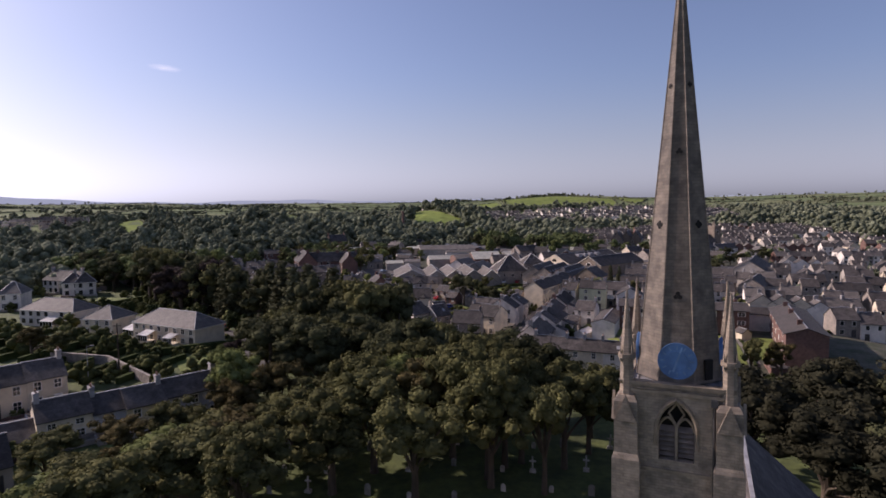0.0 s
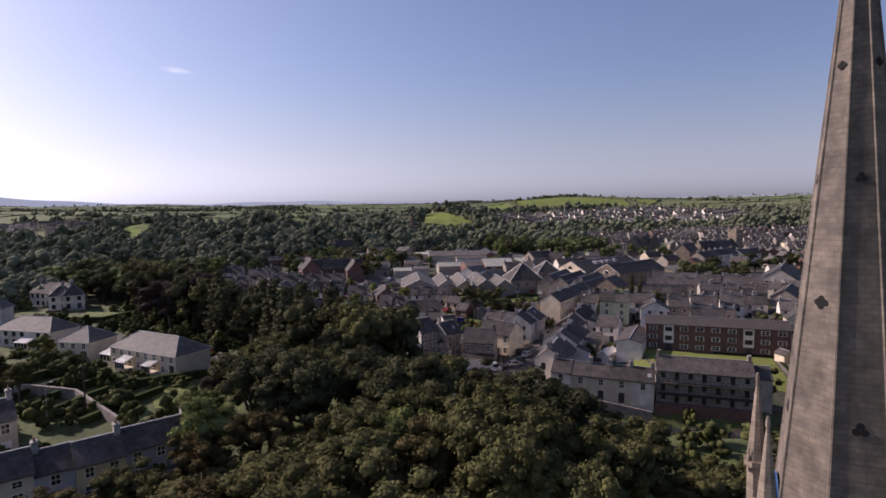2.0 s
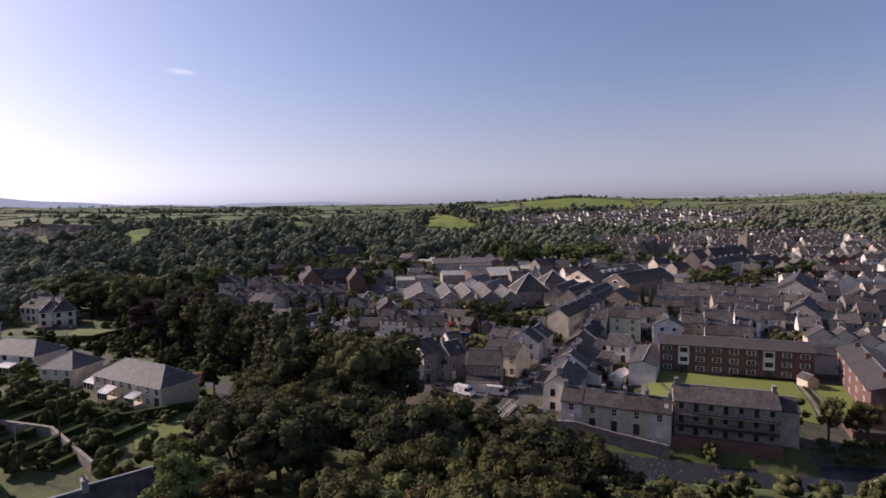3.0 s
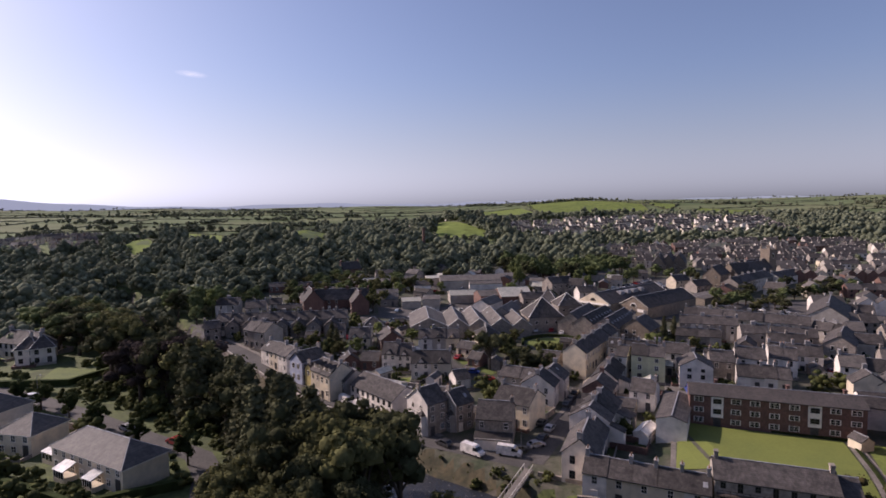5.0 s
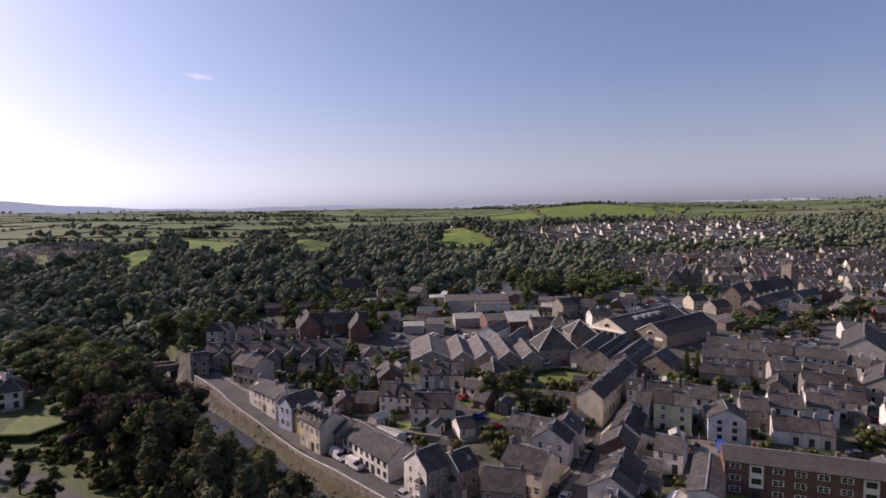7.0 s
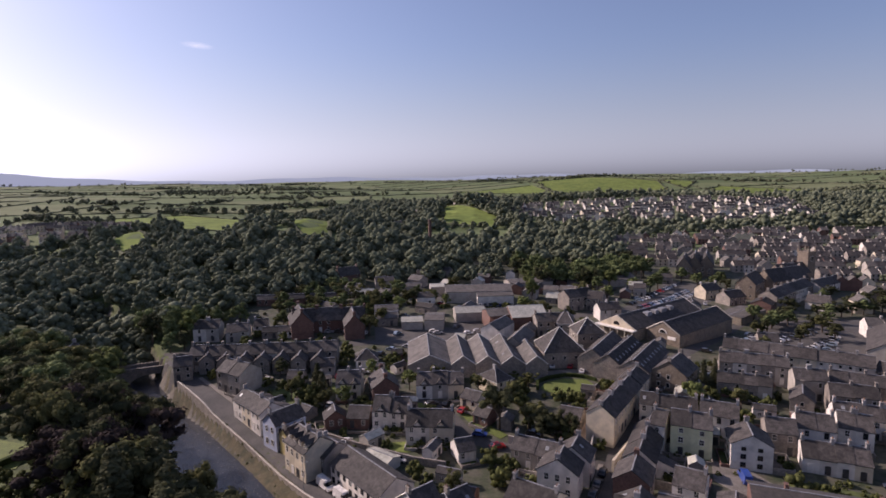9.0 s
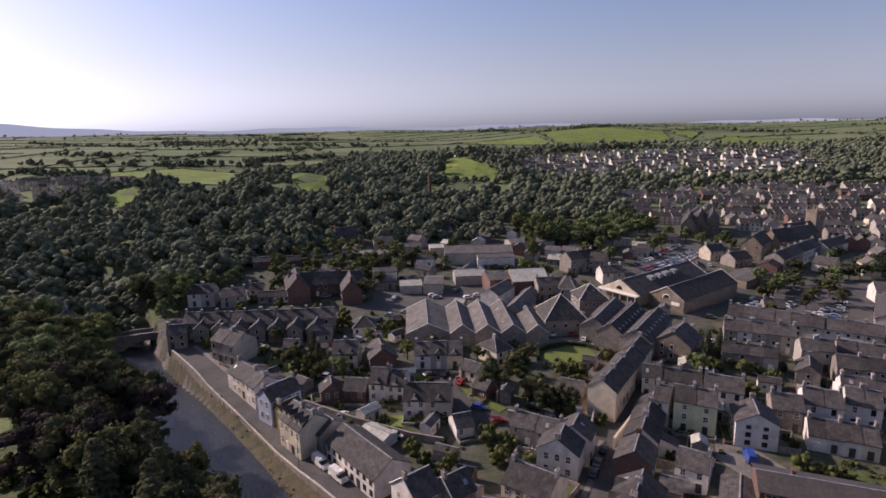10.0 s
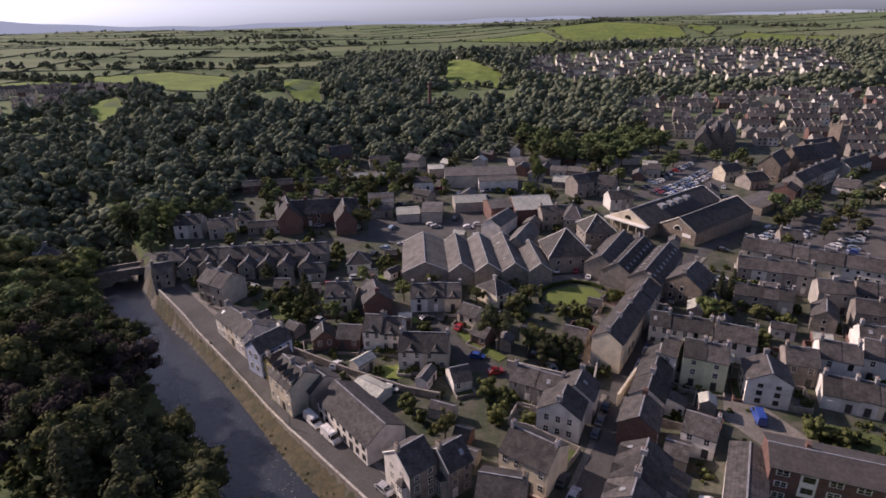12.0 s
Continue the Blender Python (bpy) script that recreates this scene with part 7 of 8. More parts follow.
# gardens and town
for i, (x, y, h, r, k) in enumerate([
        (8, 217, 13, 5.6, "dark_leaf"), (19, 211, 9, 5, "dark_leaf"), (25, 213, 8, 4, "dark_leaf"), (16, 217, 8, 4.5, "oak"), (-44, 296, 10, 4.5, "oak"), (-50, 240, 9, 3.2, "conifer"), (-47, 235, 8, 3, "conifer"),
        (30, 354, 15, 3.6, "lime_leaf"), (29, 366, 16, 3.8, "lime_leaf"), (44, 396, 17, 5.2, "park_leaf"), (50, 404, 18, 5.6, "park_leaf"), (40, 420, 17, 6, "park_leaf"), (30, 440, 17, 6.4, "park_leaf"),
        (72, 240, 11, 2.6, "conifer"), (77, 244, 10, 2.4, "conifer"), (79, 230, 7, 3, "oak"), (86, 228, 6, 2.6, "oak"), (5, 199, 6, 2.6, "oak"), (9, 197, 5, 2.4, "lime_leaf"),
        (6, 191, 5, 2.4, "oak"), (-13, 193, 5, 2, "rust_leaf"), (14, 190, 5, 2.4, "oak"), (127, 312, 8, 4, "park_leaf"), (132, 318, 8, 4, "park_leaf"), (120, 305, 7, 3.5, "oak"), (100, 388, 10, 4.5, "park_leaf"),
        (108, 400, 10, 5, "park_leaf"), (92, 392, 9, 4.5, "park_leaf"), (70, 384, 10, 5, "park_leaf"), (62, 396, 10, 5, "park_leaf"), (80, 400, 11, 5, "lime_leaf"), (54, 402, 11, 5, "park_leaf"), (-38, 268, 6, 2.6, "oak"),
        (-30, 262, 5, 2.4, "lime_leaf"), (-28, 272, 6, 2.6, "oak"), (14, 252, 5, 2.4, "oak"), (8, 250, 5, 2.4, "oak"), (45, 254, 6, 2.8, "lime_leaf"), (18, 240, 7, 3, "oak"), (12, 232, 7, 3.2, "oak"),
        (26, 232, 6, 2.6, "oak"), (-56, 240, 6, 2.8, "lime_leaf"), (-62, 240, 5, 2.4, "oak"), (-68, 243, 4.5, 2.2, "lime_leaf"), (-52, 226, 4, 2, "oak"), (-20, 348, 8, 3.6, "oak"), (-14, 344, 7, 3, "lime_leaf"),
        (-34, 344, 8, 3.6, "oak"), (-40, 350, 8, 3.6, "oak"), (48, 126, 4, 2, "lime_leaf"), (66, 131, 9, 3.2, "rust_leaf"), (72, 129, 10, 3.4, "oak"), (78, 127, 10, 3.6, "rust_leaf"),
        (130, 330, 9, 4, "park_leaf"), (141, 322, 8, 4, "park_leaf")]):
    T(x, y, h, r, k, look_of=i % 3, sink=0.2)
# trees about the works, the car parks and the upper gardens
for i, (x, y, h, r) in enumerate([(-42, 312, 8, 3.6), (-36, 330, 9, 4), (-46, 330, 9, 4.2), (-30, 345, 9, 4), (-56, 318, 8, 3.6), (-66, 326, 9, 4.2), (-74, 318, 8, 4), (-58, 340, 9, 4.4), (-12, 372, 10, 4.6), (24, 338, 8, 3.4),
                                  (34, 330, 8, 3.4), (44, 322, 7, 3), (62, 352, 9, 4), (70, 362, 9, 4.2), (58, 366, 10, 4.4), (132, 296, 7, 3.4), (138, 304, 7.5, 3.4), (120, 290, 7, 3.2), (112, 284, 7, 3), (148, 300, 8, 3.8),
                                  (150, 312, 8, 4), (66, 232, 8, 3.2), (94, 236, 7, 3), (104, 240, 7, 2.8), (112, 232, 7, 3), (88, 212, 7, 2.8), (100, 206, 7, 3), (110, 214, 7, 3), (-44, 226, 7, 3), (-38, 228, 7.5, 3.2),
                                  (-56, 232, 7, 3), (-60, 226, 7, 2.8), (-12, 246, 7, 2.8), (-20, 240, 7, 2.8), (2, 238, 7, 2.8), (-66, 250, 7, 3), (-74, 262, 7.5, 3.4), (-34, 250, 7, 2.8), (-4, 184, 7, 2.6), (-16, 182, 7, 2.6)]):
    if not built_at(x, y):
        tree(x, y, h, r, ("oak", "lime_leaf", "oak", "dark_leaf")[i % 4], look_of=i % 3, sink=0.2)
# glazed lean-tos behind the semi-detached houses
for x, y, rot, w, d in ((-73.2, 130.6, -26, 4.6, 3.0), (-59.6, 120.6, -26, 2.6, 2.4), (-102.5, 143.8, -14, 4.0, 2.6), (-66.5, 123.4, -26, 3.0, 2.2)):
    z = ground(x, y)
    ob = thing("conservatory", pose(x, y, z, 0, 0, rot), "white-framed conservatory with a pale glazed roof", "conservatory", "conservatories")
    part("wall", Shape().box(-w / 2, w / 2, -d / 2, d / 2, -0.6, 0.8).mesh("wall", ["cream"]), ob)
    for i in range(5):
        part("post", Shape().box(-0.05, 0.05, -0.05, 0.05, 0.8, 2.15).mesh("post", ["trim"]), ob, at=pose(-w / 2 + 0.05 + i * (w - 0.1) / 4, -d / 2 + 0.05, 0))
    part("pane", Shape().box(-w / 2 + 0.08, w / 2 - 0.08, -d / 2 + 0.03, -d / 2 + 0.06, 0.8, 2.1).mesh("pane", ["glass"]), ob)
    part("roof", Shape().slab([(-w / 2 - 0.1, -d / 2 - 0.15, 2.15), (w / 2 + 0.1, -d / 2 - 0.15, 2.15), (w / 2 + 0.1, d / 2, 2.95), (-w / 2 - 0.1, d / 2, 2.95)], 0.08).mesh("roof", ["sheet_white"]), ob)
    for i in range(6):
        k = -w / 2 + i * w / 5
        part("glazing_bar", Shape().limb((k, -d / 2 - 0.15, 2.17), (k, d / 2, 2.97), 0.04, 0.04, 4).mesh("glazing_bar", ["trim"]), ob)
# clipped street trees and the garden shrubs of the upper houses
for x, y in ((-105, 160), (-97, 157), (-86, 151), (-76, 146), (-62, 137), (-49, 130)):
    tree(x, y, 6.0, 2.6, "hedge", look_of=0)
for i, (x, y, h, r) in enumerate([(-45, 100, 6, 2.6), (-50, 97, 5, 2.4), (-56, 104, 6, 2.8), (-63, 112, 5, 2.4), (-70, 116, 6, 2.8), (-60, 117, 4, 2), (-78, 124, 6, 3), (-88, 128, 5, 2.6), (-94, 138, 6, 3),
                                  (-76, 108, 7, 3.2), (-84, 112, 7, 3.4), (-90, 118, 6, 3), (-100, 128, 6, 3), (-110, 138, 6, 3), (-40, 104, 7, 3), (-34, 110, 9, 4)]):
    T(x, y, h, r, ("oak", "lime_leaf", "copper")[i % 3] if i % 5 else "rust_leaf", look_of=i % 3)
grove([(-82, 300), (-66, 306), (-46, 312), (-45, 345), (-22, 348), (-30, 356), (-50, 376), (-80, 366), (-100, 340)], 9.5, ("park_leaf", "oak", "park_leaf"), 7.6, 3.8)
# trees above the bridge and behind the first houses of the quay
for i, (x, y, h, r, k) in enumerate([(-117, 271.5, 9, 3.4, "park_leaf"), (-121, 279, 12, 4.6, "park_leaf"), (-116, 285, 14, 4.6, "lime_leaf"), (-124, 288, 14, 5.2, "park_leaf"), (-118, 296, 13, 5, "park_leaf"), (-127, 297, 13, 5.4, "park_leaf"),
                                     (-112, 300, 11, 4.6, "park_leaf"), (-131, 283, 13, 5, "dark_leaf"), (-138, 290, 14, 5.6, "park_leaf"), (-104, 306, 11, 4.6, "park_leaf"), (-135, 262, 13, 5.2, "lime_leaf"), (-138, 268, 13, 5.2, "park_leaf"),
                                     (-141, 258, 12, 5.0, "lime_leaf"), (-134, 254.5, 10, 4.4, "park_leaf"), (-113.6, 275.5, 8, 3, "dark_leaf")]):
    if not built_at(x, y, 1.2):
        tree(x, y, h, r, k, look_of=i % 3, sink=0.3)
# trees and hedges about the car park behind the halls
for i, (x, y, h, r, k) in enumerate([(129, 318, 7.5, 3.6, "dark_leaf"), (134, 321, 8, 4, "park_leaf"), (139, 326, 8, 3.8, "dark_leaf"), (145, 330, 8, 4, "dark_leaf"), (150, 339, 10, 4.4, "dark_leaf"), (124, 310, 6.8, 3, "dark_leaf"),
                                     (162, 336, 7, 3.6, "dark_leaf"), (168, 338, 7, 4, "park_leaf"), (174, 338, 7.5, 4, "dark_leaf"), (180, 340, 7.5, 4.2, "dark_leaf"), (186, 341, 8, 4.2, "park_leaf"), (192, 343, 8, 4.4, "dark_leaf"),
                                     (198, 346, 8, 4.4, "dark_leaf"), (205, 350, 9, 4.6, "park_leaf"), (188, 352, 8, 4.4, "dark_leaf"), (197, 358, 8, 4.4, "dark_leaf"), (208, 362, 9, 4.6, "dark_leaf"), (150, 318, 7, 3, "dark_leaf"),
                                     (216, 356, 9, 4.8, "park_leaf"), (222, 348, 8, 4.6, "dark_leaf"), (160, 326, 7, 3, "park_leaf"), (182, 366, 8, 4, "park_leaf"), (190, 374, 8, 4, "dark_leaf"), (140, 402, 9, 4.4, "park_leaf"),
                                     (134, 408, 9, 4.6, "park_leaf"), (128, 418, 10, 5, "park_leaf"), (119, 426, 10, 5, "park_leaf"), (144, 392, 8, 4, "dark_leaf"), (148, 410, 9, 4.4, "park_leaf"), (128, 364, 7, 3.4, "park_leaf")]):
    if not built_at(x, y, 0.8):
        tree(x, y, h, r, k, look_of=i % 3, sink=0.3)
grove([(26, 404), (60, 388), (74, 392), (100, 424), (116, 440), (110, 474), (60, 440), (26, 474)], 9.5, ("park_leaf", "park_leaf", "dark_leaf", "park_leaf"), 12.5, 5.6)

# ---- parked vehicles ----
car(-33.4, 187.6, -44, "white", "van")
car(-28.2, 182.8, -44, "white", "van")
for x, y, r, c in ((-14.5, 169.2, -40, "silver"), (-5, 160.5, 138, "dark grey"), (19, 173, 62, "dark grey"), (20.5, 169.5, 62, "silver"), (27.6, 186.5, 65, "dark grey"), (29.4, 190.6, 65, "dark grey"),
                   (31.6, 195.6, 65, "black"), (-53.5, 216.2, -46, "white"), (2.4, 213.6, -12, "blue"), (-18, 200, -14, "white"), (-12, 204.5, -10, "black"), (7, 207.5, 20, "red"),
                   (-12, 229.8, 30, "dark grey"), (-7.5, 230, 70, "black"), (-2.5, 226, 60, "red"), (38, 257, 70, "white"), (22, 256, 75, "dark grey"), (-17, 302, 10, "white"), (-15, 300, 12, "silver"),
                   (61.9, 180.9, -30, "silver"), (12, 157.5, 20, "dark grey"), (16, 160, 25, "silver"), (18, 164, 60, "black"), (-56, 139, 152, "red"), (-104, 163.5, 20, "white"), (-70, 146, 150, "silver"),
                   (-2, 300, 5, "white"), (2, 303, 5, "silver"), (-46, 298, 80, "silver"), (-50, 300, 10, "dark grey"), (-54, 300, 10, "white"), (-58, 300, 10, "dark grey"), (-62, 299, 10, "silver"), (-84, 301, 70, "white")):
    car(x, y, r, c)
car(62.1, 190.5, 80, "blue", "van")
car(1.5, 156, -38, "white", "van")
car(9.5, 155.5, -18, "white", "van")
park_dice = random.Random(3)
tones = ("white", "silver", "dark grey", "black", "silver", "white", "pale blue", "red", "blue", "dark grey")
for line, n in ((((82, 345), (122, 392)), 20), (((86, 342), (126, 388)), 20), (((96, 378), (124, 412)), 14), (((78, 352), (100, 380)), 8), (((124, 298), (150, 315)), 8), (((126, 284), (146, 300)), 7),
                (((134, 282), (152, 306)), 7), (((100, 288), (128, 312)), 10), (((2, 346), (20, 348)), 7)):
    (ax, ay), (bx, by) = line
    for i in range(n):
        if park_dice.random() < 0.12:
            continue
        k = (i + 0.5) / n
        car(ax + (bx - ax) * k, ay + (by - ay) * k, math.degrees(math.atan2(by - ay, bx - ax)) - 90 + park_dice.choice((0, 180)) + park_dice.uniform(-4, 4), park_dice.choice(tones))
# street lamps and poles
pole = Shape().tube(0, 0, -0.3, 7.0, 0.08, 0.05, 8).limb((0, 0, 6.9), (0.9, 0, 7.2), 0.04, 0.035, 6)
lantern = Shape().box(0.75, 1.25, -0.1, 0.1, 7.12, 7.28)
first = None
for x, y in ((-63, 97), (-13, 163), (-38, 186), (12, 154), (33, 190), (52, 232), (0, 225), (-100, 160)):
    p = thing("street_lamp", pose(x, y, ground(x, y)), "slim grey steel street lamp beside the road", "street lamp", "street lamps")
    if first is None:
        first = (pole.mesh("pole", ["lead"]), lantern.mesh("lantern", ["skylight"]))
    part("pole", first[0], p)
    part("lantern", first[1], p)
tp = thing("telegraph_pole", pose(-61, 103, ground(-61, 103)), "tall weathered wooden telegraph pole", "utility pole", "telegraph poles")
part("pole", Shape().tube(0, 0, -0.5, 9.5, 0.15, 0.1, 8).mesh("pole", ["bark"]), tp)
part("cross_arm", Shape().box(-0.8, 0.8, -0.05, 0.05, 9.0, 9.12).mesh("cross_arm", ["bark"]), tp)

# ---- back yards, gardens and small outbuildings of the town ----
yard_dice = random.Random(9)


def built_on(px, py, margin=0.6, skip=-1):
    for i, (hx, hy, a, w, d, _) in enumerate(FOOT):
        if i == skip or abs(px - hx) + abs(py - hy) > 60:
            continue
        dx, dy = px - hx, py - hy
        u, v = dx * math.cos(a) + dy * math.sin(a), -dx * math.sin(a) + dy * math.cos(a)
        if abs(u) < w / 2 + margin and abs(v) < d / 2 + margin:
            return True
    return False


LANE = [(14, 152), (23, 170), (29, 182), (35, 199), (46, 224), (56, 244), (78, 276)]
bar_along("pavement", offset_line(LANE, -3.1)[1:], 1.2, 0.13, "paving", "narrow concrete pavement with a kerb along the lane", "pavement", 0.3, "structure")
bar_along("pavement", offset_line(LANE, 3.1)[1:4], 1.2, 0.13, "paving", "narrow concrete pavement with a kerb along the lane", "pavement", 0.3, "structure")
bar_along("pavement", quay_line(7.1)[3:9], 1.4, 0.13, "paving", "concrete pavement in front of the quay houses", "pavement", 0.3, "structure")
# small pale stones added to imitate glints on the river's riffles
stone_dice, stones = np.random.RandomState(31), []
stone_f, count = [], 0
for i in range(1100):
    k = stone_dice.randint(4, len(RIVER) - 3)
    (ax, ay), (bx, by) = RIVER[k], RIVER[k + 1]
    q, off, r = stone_dice.uniform(), stone_dice.uniform(-6, 6.5), stone_dice.uniform(0.05, 0.2)
    d = math.hypot(bx - ax, by - ay)
    at = np.array([ax + (bx - ax) * q - (by - ay) / d * off, ay + (by - ay) * q + (bx - ax) / d * off, WATER - 0.02])
    stones.append(at + ICO1_V * np.array([r * 1.3, r, r * 0.5]) * stone_dice.uniform(0.75, 1.2, (len(ICO1_V), 1)))
    stone_f.append(ICO1_F + count)
    count += len(ICO1_V)
tagged(new("river_stones", tri_mesh("river_stones", np.concatenate(stones), np.concatenate(stone_f), "headstone")), "small pale stones imitating glints on the shallow river", "stones", "", "stuff")
ROADS = [[(-118, 264)] + quay_line(3.4)[3:9] + [(14, 152)], [(14, 152), (23, 170), (29, 182), (35, 199), (46, 224), (56, 244), (78, 276), (110, 312), (139, 345)],
         [(33, 199), (6, 209), (-1, 213), (-10, 230), (-22, 235), (-32, 233)], [(-122, 268), (-100, 272), (-59, 283), (-41, 288), (-27, 287), (8, 303), (30, 322), (60, 335), (80, 345)],
         [(-140, 178), (-105, 164), (-86, 155), (-62, 141), (-49, 134), (-44, 127), (-36, 108)]]
GREEN = [(51.2, 169.5), (82.5, 158.5), (74.7, 135.3), (43.1, 149)]


def on_road(px, py, margin=3.4):
    for line in ROADS:
        for (ax, ay), (bx, by) in zip(line, line[1:]):
            dx, dy = bx - ax, by - ay
            k = min(1, max(0, ((px - ax) * dx + (py - ay) * dy) / (dx * dx + dy * dy)))
            if math.hypot(px - ax - k * dx, py - ay - k * dy) < margin:
                return True
    return inside(px, py, GREEN)


for idx, (hx, hy, a, w, d, near) in enumerate(list(FOOT)):
    if not near or w < 3.5 or w > 14:
        continue
    for side in (1, -1):
        deep = yard_dice.uniform(4.5, 9) if side > 0 else yard_dice.uniform(1.5, 3)
        y0, y1 = side * (d / 2 + 0.1), side * (d / 2 + deep)

        def spot(u, v):
            return hx + u * math.cos(a) - v * math.sin(a), hy + u * math.sin(a) + v * math.cos(a)

        probes = [spot(u, v) for u in (-w * 0.45, 0, w * 0.45) for v in (y0 + side * 0.8, (y0 + y1) / 2, y1)]
        if any(built_on(px, py, 0.2, idx) or on_road(px, py, 2.8) or abs(river_side(px, py)) < 15 for px, py in probes):
            continue
        z = ground(*spot(0, (y0 + y1) / 2))
        lo, hi = min(y0, y1), max(y0, y1)
        surface = yard_dice.choice(("lawn", "paving", "rough_grass", "rough_grass", "gravel"))
        words = {"lawn": "small mown back garden", "paving": "paved back yard", "rough_grass": "overgrown back garden", "gravel": "gravelled yard"}[surface]
        at = pose(hx, hy, z, 0, 0, math.degrees(a))
        thing("garden", at, words + " behind a house", "garden", "back gardens", "structure", Shape().box(-w / 2 + 0.2, w / 2 - 0.2, lo, hi, -0.6, 0.09).mesh("garden", [surface]))
        wall = Shape()
        far_y = y1
        wall.add([(-w / 2 - 0.1, y0, -0.8), (-w / 2 + 0.12, y0, -0.8), (-w / 2 + 0.12, far_y - side * 0.22, -0.8), (w / 2 - 0.12, far_y - side * 0.22, -0.8), (w / 2 - 0.12, y0, -0.8), (w / 2 + 0.1, y0, -0.8), (w / 2 + 0.1, far_y, -0.8), (-w / 2 - 0.1, far_y, -0.8)]
                 + [(px, py, 1.5 if side > 0 else 0.8) for px, py in ((-w / 2 - 0.1, y0), (-w / 2 + 0.12, y0), (-w / 2 + 0.12, far_y - side * 0.22), (w / 2 - 0.12, far_y - side * 0.22), (w / 2 - 0.12, y0), (w / 2 + 0.1, y0), (w / 2 + 0.1, far_y), (-w / 2 - 0.1, far_y))],
                 [(i, (i + 1) % 8, 8 + (i + 1) % 8, 8 + i) for i in range(8)] + [(8, 9, 10, 15), (10, 11, 14, 15), (11, 12, 13, 14)])
        thing("yard_wall", at, "low grey stone wall round a back yard", "wall", "yard walls", data=wall.mesh("yard_wall", [yard_dice.choice(("stone", "render", "stone", "brick"))]))
        for k in range(yard_dice.randrange(4)):
            px, py = spot(yard_dice.uniform(-0.4, 0.4) * w, yard_dice.uniform(lo + 1, hi - 0.4) if hi - lo > 2 else (lo + hi) / 2)
            SHRUBS.append((px, py, yard_dice.uniform(0.14, 0.36)))
        if side > 0 and deep > 6 and yard_dice.random() < 0.4:
            px, py = spot(yard_dice.choice((-1, 1)) * (w / 2 - 1.3), y1 - 1.2)
            sh = thing("garden_shed", pose(px, py, ground(px, py), 0, 0, math.degrees(a)), "small weathered wooden garden shed", "shed", "garden sheds")
            part("wall", gable_walls(2.0, 1.8, 1.8, 2.4, "bark", 0.4), sh)
            part("roof", gable_roof(2.0, 1.8, 1.8, 2.4, yard_dice.choice(("sheet_pale", "slate")), 0.1, 0.15, 0.06), sh)
# lean-tos, garages and stores crowded into the yards
def clear_spot(px, py, margin, road=4.6):
    if built_on(px, py, margin) or on_road(px, py, road) or river_side(px, py) < 20:
        return False
    return not any(inside(px, py, p) for p in KEEP)


KEEP = [[(38, 150), (50.8, 175.4), (88.1, 161.8), (78.6, 130.4)], [(74, 345), (122, 424), (140, 412), (140, 382), (90, 334)], [(119, 298), (153, 320), (175, 324), (145, 270), (123, 280)], [(18, 238), (18, 254), (30, 260), (54, 262), (54, 250), (42, 238)], GREEN, [(54, 181), (54, 199), (74, 199), (90, 190), (86, 176), (70, 180)],
        [(86.2, 157.1), (94.7, 155.2), (86.9, 134.6), (76.7, 136.7)], [(24, 230), (34, 228), (36, 208), (28, 208)]]
made, tries = 0, 0
while made < 95 and tries < 6000:
    tries += 1
    if made < 55:
        px, py = yard_dice.uniform(-60, 130), yard_dice.uniform(168, 290)
        w, d, e = yard_dice.uniform(3.2, 6.5), yard_dice.uniform(2.8, 4.4), yard_dice.uniform(2.2, 3.2)
    else:
        px, py = yard_dice.uniform(-90, 120), yard_dice.uniform(288, 430)
        w, d, e = yard_dice.uniform(6, 13), yard_dice.uniform(5, 8), yard_dice.uniform(2.8, 4.6)
    if py > 300 and px < -100 + (py - 300) * 0.6 or not clear_spot(px, py, 0.4 + max(w, d) / 2, 3.4 + max(w, d) / 2):
        continue
    rot = yard_dice.choice((-20, 70, -16, 74)) if px > -10 else yard_dice.choice((-38, 52, -32, 14, 8))
    ob = thing("outbuilding", pose(px, py, ground(px, py), 0, 0, rot), "small grey outbuilding with a low pitched roof", "outbuilding", "outbuildings")
    part("wall", gable_walls(w, d, e, e + d * 0.28, yard_dice.choice(("render", "stone", "white", "brick", "stone"))), ob)
    part("roof", gable_roof(w, d, e, e + d * 0.28, yard_dice.choice(("slate", "sheet", "slate_pale", "sheet_pale", "slate")), 0.1, 0.15, 0.08), ob)
    part("door", DOOR["dark_trim"], ob, at=pose(w * 0.2, -d / 2, 0))
    if w > 5:
        put_window(ob, -w * 0.22, -d / 2, 0.9, 0, 1.0, 0.9, "trim", py < 228)
    FOOT.append((px, py, radians(rot), w, d, False))
    made += 1
made, tries = 0, 0
while made < 60 and tries < 4000:
    tries += 1
    px, py = yard_dice.uniform(-70, 125), yard_dice.uniform(180, 400)
    if clear_spot(px, py, 2.4, 4.6) and (py < 300 or px > -60 + (py - 300) * 0.6):
        car(px, py, yard_dice.choice((-20, 70, 160, 250, 10, 100)) + yard_dice.uniform(-6, 6), yard_dice.choice(("white", "silver", "dark grey", "black", "silver", "dark grey", "pale blue", "red")))
        FOOT.append((px, py, 0, 4, 4, False))
        made += 1
for i in range(16):
    k = i / 15
    if i % 5 != 3:
        car(40.5 + 12 * k * 1.7, 207 + 21 * k * 1.75, 64 + yard_dice.uniform(-2, 2), yard_dice.choice(("white", "silver", "dark grey", "black", "silver")))
made = 0
